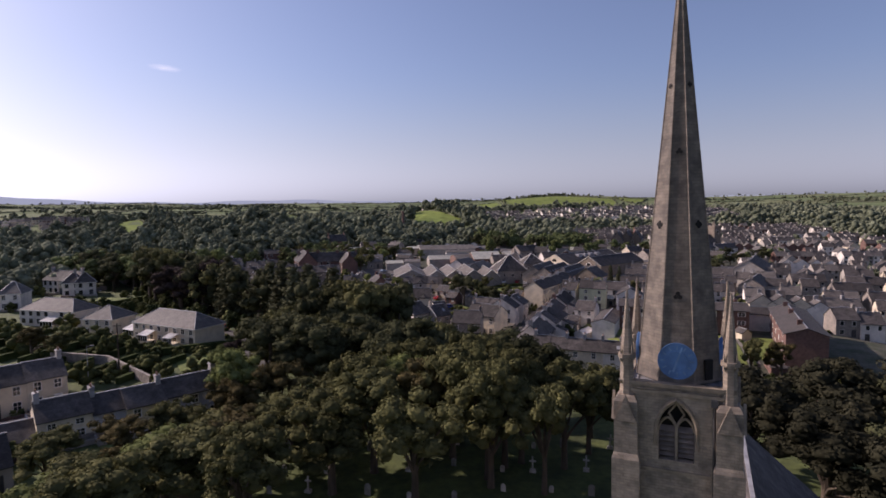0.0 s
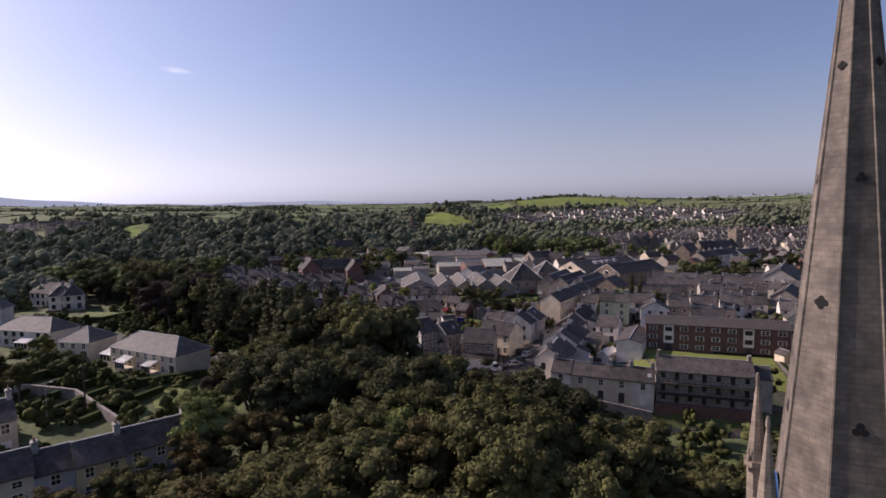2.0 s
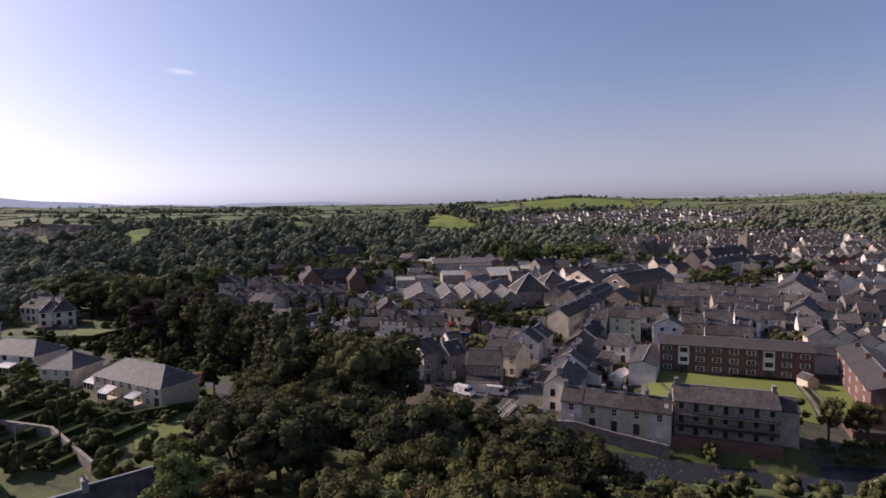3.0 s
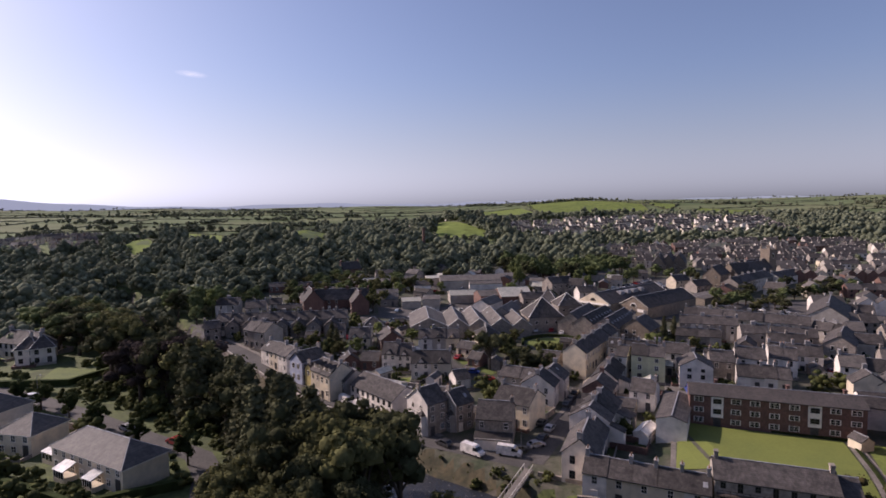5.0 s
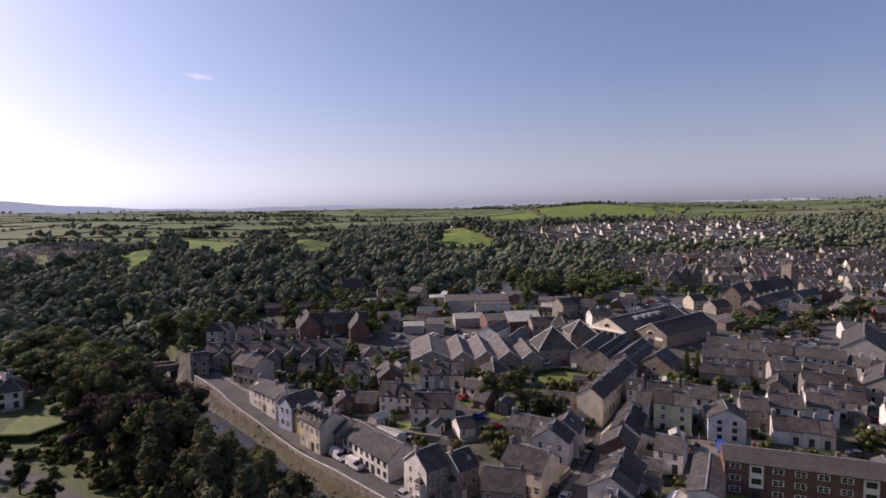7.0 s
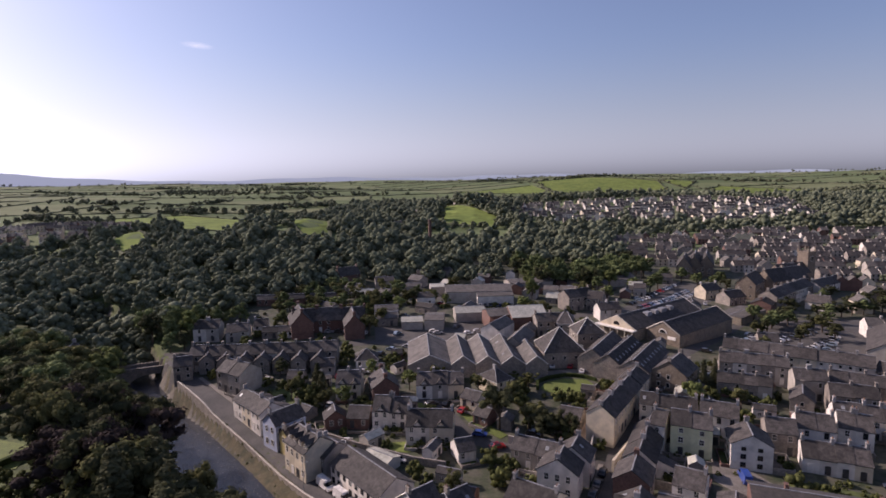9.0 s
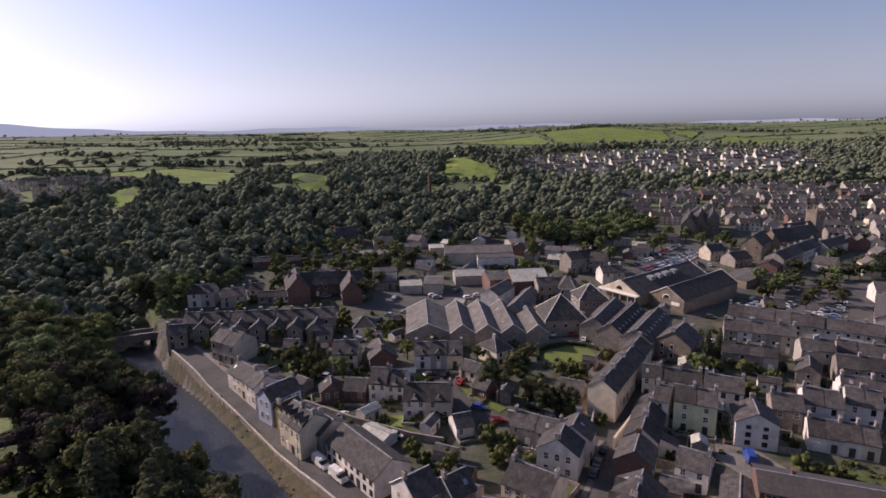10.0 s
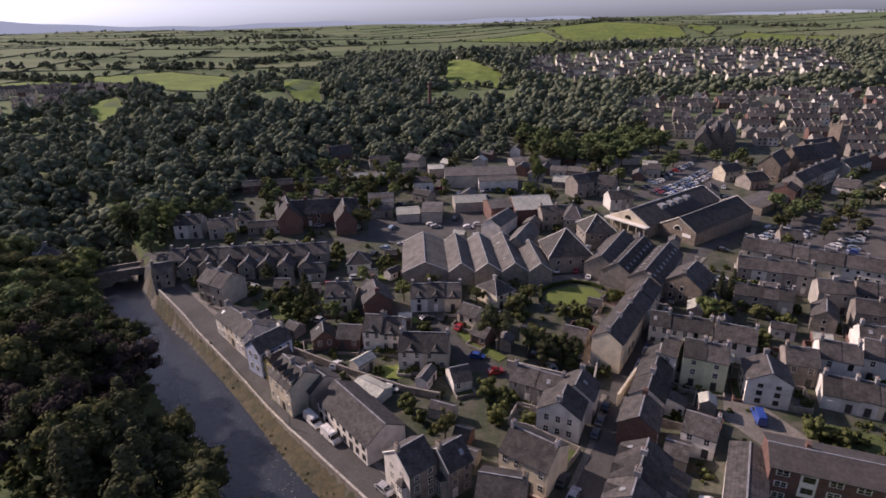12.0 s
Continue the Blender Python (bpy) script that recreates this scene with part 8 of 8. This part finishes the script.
while made < 620:
    px, py = yard_dice.uniform(-100, 120), yard_dice.uniform(160, 350)
    if river_side(px, py) < 18 or built_on(px, py, 1.5) or on_road(px, py, 4.2) or py > 300 and px > 60 or -46 < px < 10 and 284 < py < 340 or inside(px, py, [(-22, 248), (30, 248), (64, 240), (74, 268), (60, 292), (-24, 288)]) or 52 < px < 125 and 270 < py < 345:
        made += 0.25
        continue
    if inside(px, py, [(20, 238), (20, 252), (32, 256), (42, 254), (42, 238)]):
        continue
    SHRUBS.append((px, py, yard_dice.choice((0.14, 0.18, 0.22, 0.26, 0.32, 0.4, 0.52))))
    made += 1

# shrubs and small trees in the gardens of the church side
for i in range(520):
    px, py = yard_dice.uniform(-150, -36), yard_dice.uniform(88, 200)
    if river_side(px, py) > -26 or built_on(px, py, 1.2) or on_road(px, py, 3.2) or inside(px, py, [(-58, 110), (-46, 118), (-40, 108), (-50, 102)]) or inside(px, py, [(-119, 191), (-100, 187), (-97, 175), (-113, 173)]):
        continue
    if py > 172 - 0.5 * (px + 100) + 14 and px > -100:
        continue
    SHRUBS.append((px, py, yard_dice.choice((0.12, 0.16, 0.2, 0.26, 0.34, 0.46))))
for i in range(420):
    px, py = yard_dice.uniform(-34, 120), yard_dice.uniform(84, 122)
    if -26 < river_side(px, py) < -9 and not built_on(px, py, 1.0):
        SHRUBS.append((px, py, yard_dice.choice((0.1, 0.14, 0.18, 0.24)) if px > 12 else yard_dice.choice((0.2, 0.26, 0.34))))
for i in range(60):
    px, py = yard_dice.uniform(71, 88), yard_dice.uniform(178, 190)
    if not built_on(px, py, 0.8):
        SHRUBS.append((px, py, yard_dice.choice((0.06, 0.09, 0.13, 0.2))))
# overgrown slope between the street and the riverside trees
SLOPE_SIDE = [(-112, 170), (-84, 160), (-60, 146), (-47, 138), (-40, 124), (-33, 112), (-26, 116), (-44, 152), (-60, 172), (-80, 184), (-102, 194), (-100, 176)]
for i in range(900):
    px, py = yard_dice.uniform(-112, -26), yard_dice.uniform(110, 195)
    if inside(px, py, SLOPE_SIDE) and not on_road(px, py, 3.4) and not built_on(px, py, 1.0) and not inside(px, py, [(-119, 191), (-100, 187), (-97, 175), (-113, 173)]):
        SHRUBS.append((px, py, yard_dice.choice((0.1, 0.14, 0.18, 0.22, 0.3, 0.36))))
# hedges between the long gardens of the upper houses
for k in range(10):
    hx, hy = -112 + k * 6.6, 138 - k * 2.95
    if not on_road(hx, hy, 2.5):
        bar_along("hedge", [(hx, hy), (hx - 3.2, hy - 7), (hx - 5.6, hy - 14)], 0.9, 1.2 + 0.25 * (k % 3), "hedge", "dark clipped hedge between long back gardens", "hedge")
# wall and wild growth along the town bank
bar_along("river_wall", [(20.6, 136.4), (30.8, 132.1), (41.0, 128.0)], 0.5, 2.4, "stone", "stone retaining wall below the riverside row", "wall", sunk=2.5)
bar_along("river_wall", offset_line(RIVER, 13.5)[9:11], 0.5, 0.9, "stone", "low stone wall above the river bank", "wall", sunk=2.0)
for i in range(2600):
    px, py = yard_dice.uniform(-4, 130), yard_dice.uniform(96, 150)
    if (7.4 < river_side(px, py) < 13 or -17 < river_side(px, py) < -8.5) and not built_on(px, py, 0.4) and yard_dice.random() < 0.6:
        SHRUBS.append((px, py, yard_dice.choice((0.08, 0.1, 0.13, 0.17, 0.24))))
# rough growth on the river banks
for i in range(620):
    k = yard_dice.randrange(3, len(RIVER) - 3)
    (ax, ay), (bx, by) = RIVER[k], RIVER[k + 1]
    q = yard_dice.random()
    x, y = ax + (bx - ax) * q, ay + (by - ay) * q
    d = math.hypot(bx - ax, by - ay)
    off = yard_dice.choice((7.6, 8.0, 8.6, 9.4, 10.2, -9.5, -11, -13))
    SHRUBS.append((x - (by - ay) / d * off, y + (bx - ax) / d * off, yard_dice.uniform(0.03, 0.1)))

# footbridge over the river, pale railings
foot = thing("footbridge", pose(7, 135, -5.9, 0, 0, 66), "narrow footbridge with pale railings over the river", "bridge", "", "structure")
part("deck", Shape().box(-15, 15, -0.9, 0.9, -0.3, 0).mesh("deck", ["paving"]), foot)
for side in (-0.9, 0.9):
    rl = part("railing", Shape().box(-15, 15, side - 0.04, side + 0.04, 1.0, 1.08).mesh("railing", ["trim"]), foot)
    bar = Shape().box(-0.04, 0.04, -0.04, 0.04, 0, 1.0).mesh("upright", ["trim"])
    for i in range(16):
        part("upright", bar, rl, at=pose(-14.6 + i * 1.95, side, 0))
part("pier", Shape().box(-0.6, 0.6, -0.9, 0.9, -7, -0.3).mesh("pier", ["stone"]), foot)

# ---- the far town and the woods ----
ESTATE = [(52, 758), (75, 1098), (560, 1180), (420, 743)]
TOWN = [(110, 480), (122, 565), (135, 645), (420, 680), (330, 380), (215, 300), (180, 330), (215, 420), (165, 470)]
EAST = [(100, 196), (128, 228), (150, 262), (175, 330), (300, 380), (330, 300), (240, 170), (150, 120), (112, 170)]
VILLAGE = [(-529, 692), (-372, 712), (-300, 600), (-374, 508), (-560, 520)]
SLOPE = [(-150, 640), (-120, 900), (60, 1000), (60, 760), (-60, 950), (-60, 720)]
far_dice = random.Random(11)


FAR_SLOT = {"white": 0, "cream": 1, "render": 2, "stone": 3, "brick": 4}
far_town = Shape()


def joined_house(x, y, turn, w, d, eave, ridge, wall, pale):
    """One plain house of the far town: walls, two roof slopes with eaves, a chimney and windows."""
    z, a = ground(x, y), radians(turn)
    c, s_ = math.cos(a), math.sin(a)

    def put(pts, faces, slot):
        far_town.add([(x + px * c - py * s_, y + px * s_ + py * c, z + pz) for px, py, pz in pts], faces, slot)

    hx, hy = w / 2, d / 2
    put([(-hx, -hy, -2), (hx, -hy, -2), (hx, hy, -2), (-hx, hy, -2), (-hx, -hy, eave), (hx, -hy, eave), (hx, hy, eave), (-hx, hy, eave), (-hx, 0, ridge), (hx, 0, ridge)],
        [(0, 1, 5, 4), (1, 2, 6, 9, 5), (2, 3, 7, 6), (3, 0, 4, 8, 7)], FAR_SLOT[wall])
    ey, lo = hy + 0.3, eave - 0.15
    put([(-hx - 0.1, -ey, lo), (hx + 0.1, -ey, lo), (hx + 0.1, 0, ridge + 0.15), (-hx - 0.1, 0, ridge + 0.15), (hx + 0.1, ey, lo), (-hx - 0.1, ey, lo)], [(0, 1, 2, 3), (3, 2, 4, 5)], 6 if pale else 5)
    cx = hx - 0.5
    put([(cx - 0.35, -0.5, ridge - 0.6), (cx + 0.35, -0.5, ridge - 0.6), (cx + 0.35, 0.5, ridge - 0.6), (cx - 0.35, 0.5, ridge - 0.6), (cx - 0.35, -0.5, ridge + 1.1), (cx + 0.35, -0.5, ridge + 1.1), (cx + 0.35, 0.5, ridge + 1.1), (cx - 0.35, 0.5, ridge + 1.1)],
        [(4, 5, 6, 7), (0, 1, 5, 4), (1, 2, 6, 5), (2, 3, 7, 6), (3, 0, 4, 7)], 2)
    n = 2
    for fl in (0.9, 3.4):
        for i in range(n):
            k = (i + 0.5) / n * w - hx
            put([(k - 0.55, -hy - 0.03, fl), (k + 0.55, -hy - 0.03, fl), (k + 0.55, -hy - 0.03, fl + 1.25), (k - 0.55, -hy - 0.03, fl + 1.25)], [(0, 1, 2, 3)], 7)


def far_rows(poly, gap, rot, walls, count, pitch=1.0, joined=False):
    """Rows of plain far houses, side by side, filling an outline."""
    xs, ys = [p[0] for p in poly], [p[1] for p in poly]
    cx, cy = sum(xs) / len(xs), sum(ys) / len(ys)
    r = max(max(xs) - min(xs), max(ys) - min(ys)) * 0.75
    a = radians(rot)
    made, v = 0, -r
    while v < r and made < count:
        u = -r
        while u < r and made < count:
            run = far_dice.choice((1, 2, 2, 3, 4)) if pitch < 2 else 1
            w = far_dice.uniform(5.2, 7.4) * (1 if pitch < 2 else 1.4)
            wall = far_dice.choice(walls)
            e = far_dice.choice((4.8, 5.2, 5.6))
            turn = rot + far_dice.uniform(-9, 9) + (90 if far_dice.random() < 0.16 else 0)
            for i in range(run):
                x, y = cx + u * math.cos(a) - v * math.sin(a), cy + u * math.sin(a) + v * math.cos(a)
                u += w
                if not inside(x, y, poly) or made >= count or x > 60 + 0.78 * y:
                    continue
                wl, pale = wall if i == 0 else far_dice.choice((wall, far_dice.choice(walls))), far_dice.random() < 0.3
                if joined or y > 250 or x > 190:
                    joined_house(x, y, turn, w - 0.05, 7.6, e, e + 2.7, wl, pale)
                else:
                    one_house(pose(x, y, ground(x, y), 0, 0, turn), w - 0.05, 7.6, e, e + 2.7, wl, near=False, pale=pale, group="far houses", chimney=far_dice.random() < 0.6)
                made += 1
            u += far_dice.uniform(3, 9) * pitch
        v += gap * far_dice.uniform(0.85, 1.2)


far_rows(EAST, 19, -18, ("white", "render", "stone", "stone", "cream"), 95)
far_rows(TOWN, 24, -8, ("white", "cream", "render", "stone", "stone", "render", "brick"), 280, 1.5, True)
far_rows(ESTATE, 29, 6, ("white", "white", "cream", "render", "stone"), 380, 1.7, True)
far_rows(VILLAGE, 30, 20, ("render", "cream", "white", "brick"), 130, 1.6, True)
far_rows(SLOPE, 34, 15, ("white", "render", "cream"), 60, 2.2, True)
tagged(new("far_houses", far_town.mesh("far_houses", ["white", "cream", "render", "stone", "brick", "slate", "slate_pale", "glass"])),
       "many small white and grey houses of the far town", "houses", "", "stuff")


def crown_templates(seed, lumps, leaves, size, wide=4.6, high=6.0, rmin=1.3, rmax=2.1):
    """Whole crowns ten metres high: lumps of foliage crowded over an uneven dome, with leaves along their skins."""
    out = []
    for k in range(6):
        rng = np.random.RandomState(seed + k)
        cs, rs = [np.array([0, 0, 4.4])], [wide * 0.72]
        lean, swell = rng.uniform(0, 2 * np.pi), rng.uniform(0.1, 0.3)
        for i in range(lumps):
            up = 1 - (i + 0.5) / lumps * 1.25
            a = i * 2.39996 + rng.uniform(-0.5, 0.5)
            q = math.sqrt(max(0.0, 1 - up * up)) * rng.uniform(0.78, 1.12) * (1 + swell * math.cos(a - lean))
            cs.append(np.array([np.cos(a) * q * wide * 0.8, np.sin(a) * q * wide * 0.8, 4.0 + up * (high - 1.6) * rng.uniform(0.8, 1.15)]))
            rs.append(rng.uniform(rmin, rmax))
        out.append(clumps_mesh(np.array(cs), np.array(rs), leaves, size, rng, core=0.92, coarse=True))
    return out


TEMPLATES = crown_templates(70, 8, 4, 0.9, rmin=1.7, rmax=2.5)
NEARER = crown_templates(80, 15, 8, 0.8)
SPARSE = crown_templates(90, 3, 0, 1.0, rmin=2.2, rmax=3.2)
BUSHES = crown_templates(120, 8, 7, 1.1, rmin=1.2, rmax=2.3)


def wood(name, spots, label, mat="hazed_leaf", tall=1.0):
    """A wood of many trees in one object."""
    rng = np.random.RandomState(len(spots))
    vs, fs, o = [], [], 0
    for x, y, s in spots:
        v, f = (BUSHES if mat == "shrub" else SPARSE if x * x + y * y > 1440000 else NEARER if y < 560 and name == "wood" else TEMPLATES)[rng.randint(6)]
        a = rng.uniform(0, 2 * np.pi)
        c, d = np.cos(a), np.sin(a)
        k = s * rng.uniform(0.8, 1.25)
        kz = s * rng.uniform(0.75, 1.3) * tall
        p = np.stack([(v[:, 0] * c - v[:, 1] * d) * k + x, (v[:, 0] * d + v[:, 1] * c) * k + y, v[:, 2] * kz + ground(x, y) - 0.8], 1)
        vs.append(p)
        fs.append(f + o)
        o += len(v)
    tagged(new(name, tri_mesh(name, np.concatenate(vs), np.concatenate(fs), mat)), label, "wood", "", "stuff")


def keep_clear(x, y):
    return any(inside(x, y, p) for p in FIELDS) or inside(x, y, ESTATE) or inside(x, y, TOWN) or inside(x, y, EAST) or inside(x, y, VILLAGE)


def town_side(x, y):
    """Inside the built town between the river and the wood."""
    edge = [(-141, 250), (-128, 275), (-116, 300), (-108, 338), (-80, 372), (-49, 384), (-26, 396), (12, 412), (26, 470), (60, 430), (90, 425), (118, 470), (180, 480), (400, 480), (400, 100), (-40, 100), (-60, 196), (-141, 250)]
    return inside(x, y, edge)


spots = []
y = 190.0
while y < 1250:
    step = 8.6 if y < 440 else 9.8 if y < 600 else 11.6
    x = -700.0 if y > 420 else -330.0
    while x < 760:
        px, py = x + far_dice.uniform(-3.4, 3.4) * step / 9, y + far_dice.uniform(-3.4, 3.4) * step / 9
        x += step
        if px < -60 - 0.95 * py or px > 50 + 0.76 * py or keep_clear(px, py) or town_side(px, py):
            continue
        if py < 262 and px > -142 or px > 60 and py < 480 or px < -255 and py > 590 or px < -330 and py > 560 or -60 < px < 40 and 610 < py < 720 or px > 60 and 640 < py < 770 and far_dice.random() < 0.35 or -250 < px < -110 and 490 < py < 600 or -330 < px < -240 and 410 < py < 500 and far_dice.random() < 0.7 or px < -330 and 440 < py < 560 and far_dice.random() < 0.6:
            continue
        if far_dice.random() < 0.06:
            continue
        size = step / 9.0 * far_dice.choice((0.62, 0.8, 0.9, 1, 1.15, 1.35))
        if any(inside(px * (1 + q / py), py + q, p) for p in FIELDS for q in (25, 50, 80)):
            size *= 0.55
        spots.append((px, py, size))
    y += step
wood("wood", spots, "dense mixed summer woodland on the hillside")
spots = []
for i in range(900):
    x, y = far_dice.uniform(60, 560), far_dice.uniform(400, 1180)
    if inside(x, y, ESTATE) or inside(x, y, TOWN):
        spots.append((x, y, far_dice.uniform(0.4, 0.8)))
for i in range(190):
    x, y = far_dice.uniform(120, 330), far_dice.uniform(180, 400)
    if inside(x, y, EAST) and not inside(x, y, [(100, 280), (120, 262), (180, 262), (190, 330), (120, 330)]):
        spots.append((x, y, far_dice.uniform(0.35, 0.6)))
for i in range(70):
    x, y = far_dice.uniform(-560, -300), far_dice.uniform(510, 710)
    if inside(x, y, VILLAGE):
        spots.append((x, y, far_dice.uniform(0.5, 0.9)))
wood("garden_trees", spots, "small garden trees among the far houses")
# hedges along the edges of the far fields, each a rough continuous bank of growth, with trees here and there
hedge_v, hedge_f, spots = [], [], []


def hedge_line(points):
    for i, (x, y) in enumerate(points):
        ax, ay = points[max(0, i - 1)]
        bx, by = points[min(len(points) - 1, i + 1)]
        d = math.hypot(bx - ax, by - ay)
        nx, ny = -(by - ay) / d, (bx - ax) / d
        z, h, w = ground(x, y), far_dice.uniform(1.0, 2.8), far_dice.uniform(1.4, 2.4)
        for off, up in ((-w, -0.6), (-w * 0.8, h * 0.7), (far_dice.uniform(-0.5, 0.5), h), (w * 0.8, h * 0.7), (w, -0.6)):
            hedge_v.append((x + nx * off, y + ny * off, z + up))
        if i:
            o = len(hedge_v) - 10
            hedge_f.extend((o + k, o + k + 1, o + k + 6, o + k + 5) for k in range(4))


def field_point(u, v):
    c, d = math.cos(FIELD_TURN), math.sin(FIELD_TURN)
    return u * c - v * d, u * d + v * c


def hedge_run(step_along, fixed, along_u, stretch):
    run = []
    for k in range(int(-3600 / step_along), int(3600 / step_along)):
        q = k * step_along
        u, v = (q, fixed - 36 * math.sin(q / 190)) if along_u else (fixed - 45 * math.sin(q / 140), q)
        x, y = field_point(u, v)
        r = math.hypot(x, y)
        gone = math.sin(k // stretch * 12.9898 + fixed * 0.37) > -0.25
        if not gone and 620 < r < 3200 and -0.98 * y < x < 0.86 * y and not keep_clear(x, y) and not (-255 < x < 620 and y < 1230):
            run.append((x, y))
            if far_dice.random() < 0.1:
                spots.append((x, y, far_dice.uniform(0.4, 0.85)))
        else:
            if len(run) > 2:
                hedge_line(run)
            run = []


for i in range(-21, 22):
    hedge_run(9, 170 * i, False, 12)
for j in range(-32, 33):
    hedge_run(9, 110 * j, True, 19)
for outline in FIELDS:
    for (ax, ay), (bx, by) in zip(outline, outline[1:] + outline[:1]):
        m = max(2, int(math.hypot(bx - ax, by - ay) / 9))
        hedge_line([(ax + (bx - ax) * i / m, ay + (by - ay) * i / m) for i in range(m + 1)])
        for i in range(m):
            if far_dice.random() < 0.3:
                spots.append((ax + (bx - ax) * i / m, ay + (by - ay) * i / m, far_dice.uniform(0.4, 0.9)))
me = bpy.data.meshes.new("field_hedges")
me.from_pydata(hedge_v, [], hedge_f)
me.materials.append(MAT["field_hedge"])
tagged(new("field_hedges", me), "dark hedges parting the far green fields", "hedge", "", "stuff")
for i in range(34):
    a = radians(far_dice.uniform(-44, 42))
    r = far_dice.uniform(1100, 3200)
    long_ = far_dice.uniform(30, 90)
    for k in range(34):
        px, py = r * math.sin(a) + far_dice.gauss(0, long_), r * math.cos(a) + far_dice.gauss(0, 12)
        if not keep_clear(px, py):
            spots.append((px, py, far_dice.uniform(0.8, 1.3)))
for i in range(420):
    a = radians(-50 + i * 0.24)
    r = 3250 + far_dice.uniform(-60, 60)
    if far_dice.random() < (0.55 if i > 190 else 0.2):
        spots.append((r * math.sin(a), r * math.cos(a), far_dice.uniform(0.8, 1.4)))
for (ax, ay), (bx, by), deep, gap, big in (((-1086, 1976), (-815, 1883), 34, 9, 1.2), ((-630, 983), (-559, 1339), 16, 9, 0.9), ((-576, 958), (-463, 1085), 12, 9, 0.8), ((-700, 890), (-500, 830), 40, 8, 1.0),
                                         ((-780, 1000), (-640, 1030), 30, 9, 1.0), ((-440, 1090), (-300, 1240), 60, 9, 1.1), ((-330, 1000), (-240, 900), 40, 9, 1.0), ((-900, 1500), (-400, 1600), 20, 11, 1.0), ((-1500, 1900), (-900, 1500), 22, 13, 1.1)):
    m = int(math.hypot(bx - ax, by - ay) / gap)
    for i in range(m * max(1, int(deep / 14))):
        k = far_dice.random()
        spots.append((ax + (bx - ax) * k + far_dice.uniform(-6, 6), ay + (by - ay) * k + far_dice.uniform(-0.5, 0.5) * deep, big * far_dice.uniform(0.7, 1.2)))
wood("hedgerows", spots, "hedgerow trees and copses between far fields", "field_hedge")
wood("garden_shrubs", SHRUBS, "green garden shrubs, hedges and rough growth", "shrub")

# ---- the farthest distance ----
# backdrop hills with haze put in as pale colour and glow
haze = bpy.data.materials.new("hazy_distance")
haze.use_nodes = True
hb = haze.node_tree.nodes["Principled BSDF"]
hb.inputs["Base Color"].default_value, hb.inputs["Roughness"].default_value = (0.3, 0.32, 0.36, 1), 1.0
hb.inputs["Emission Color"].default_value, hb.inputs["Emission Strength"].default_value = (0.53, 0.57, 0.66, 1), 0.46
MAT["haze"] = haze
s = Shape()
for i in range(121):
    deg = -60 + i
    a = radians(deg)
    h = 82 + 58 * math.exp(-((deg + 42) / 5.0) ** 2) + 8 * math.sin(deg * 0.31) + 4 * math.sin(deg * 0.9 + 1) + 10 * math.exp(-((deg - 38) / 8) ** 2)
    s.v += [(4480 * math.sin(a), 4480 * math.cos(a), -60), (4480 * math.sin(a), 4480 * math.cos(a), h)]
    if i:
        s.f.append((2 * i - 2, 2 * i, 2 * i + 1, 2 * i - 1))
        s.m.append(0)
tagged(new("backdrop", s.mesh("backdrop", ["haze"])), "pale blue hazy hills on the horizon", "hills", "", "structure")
cloud = bpy.data.materials.new("thin_cloud")
cloud.use_nodes = True
cnn, cll = cloud.node_tree.nodes, cloud.node_tree.links
em, tp_, mx = cnn.new("ShaderNodeEmission"), cnn.new("ShaderNodeBsdfTransparent"), cnn.new("ShaderNodeMixShader")
em.inputs[0].default_value, em.inputs[1].default_value = (0.95, 0.96, 1.0, 1), 0.9
ct, cc, cf = cnn.new("ShaderNodeTexNoise"), cnn.new("ShaderNodeTexCoord"), cnn.new("ShaderNodeTexGradient")
cf.gradient_type = "SPHERICAL"
cll.new(cc.outputs["Object"], cf.inputs[0])
ct.inputs["Scale"].default_value = 3
cll.new(cc.outputs["Object"], ct.inputs["Vector"])
cmul = cnn.new("ShaderNodeMath")
cmul.operation = "MULTIPLY"
cll.new(cf.outputs["Fac"], cmul.inputs[0])
cll.new(ct.outputs[0], cmul.inputs[1])
cll.new(cmul.outputs[0], mx.inputs[0])
cll.new(tp_.outputs[0], mx.inputs[1])
cll.new(em.outputs[0], mx.inputs[2])
cll.new(mx.outputs[0], cnn["Material Output"].inputs[0])
s = Shape().add([(-1, 0, -1), (1, 0, -1), (1, 0, 1), (-1, 0, 1)], [(0, 1, 2, 3)])
cl_ = new("cloud", s.mesh("cloud", [cloud]))
cl_.matrix_basis = pose(-1930, 3990, 1010, 0, 4, 26) @ Matrix.Diagonal((115, 1, 26, 1))
tagged(cl_, "small thin white cloud wisp in the sky", "cloud", "", "structure")
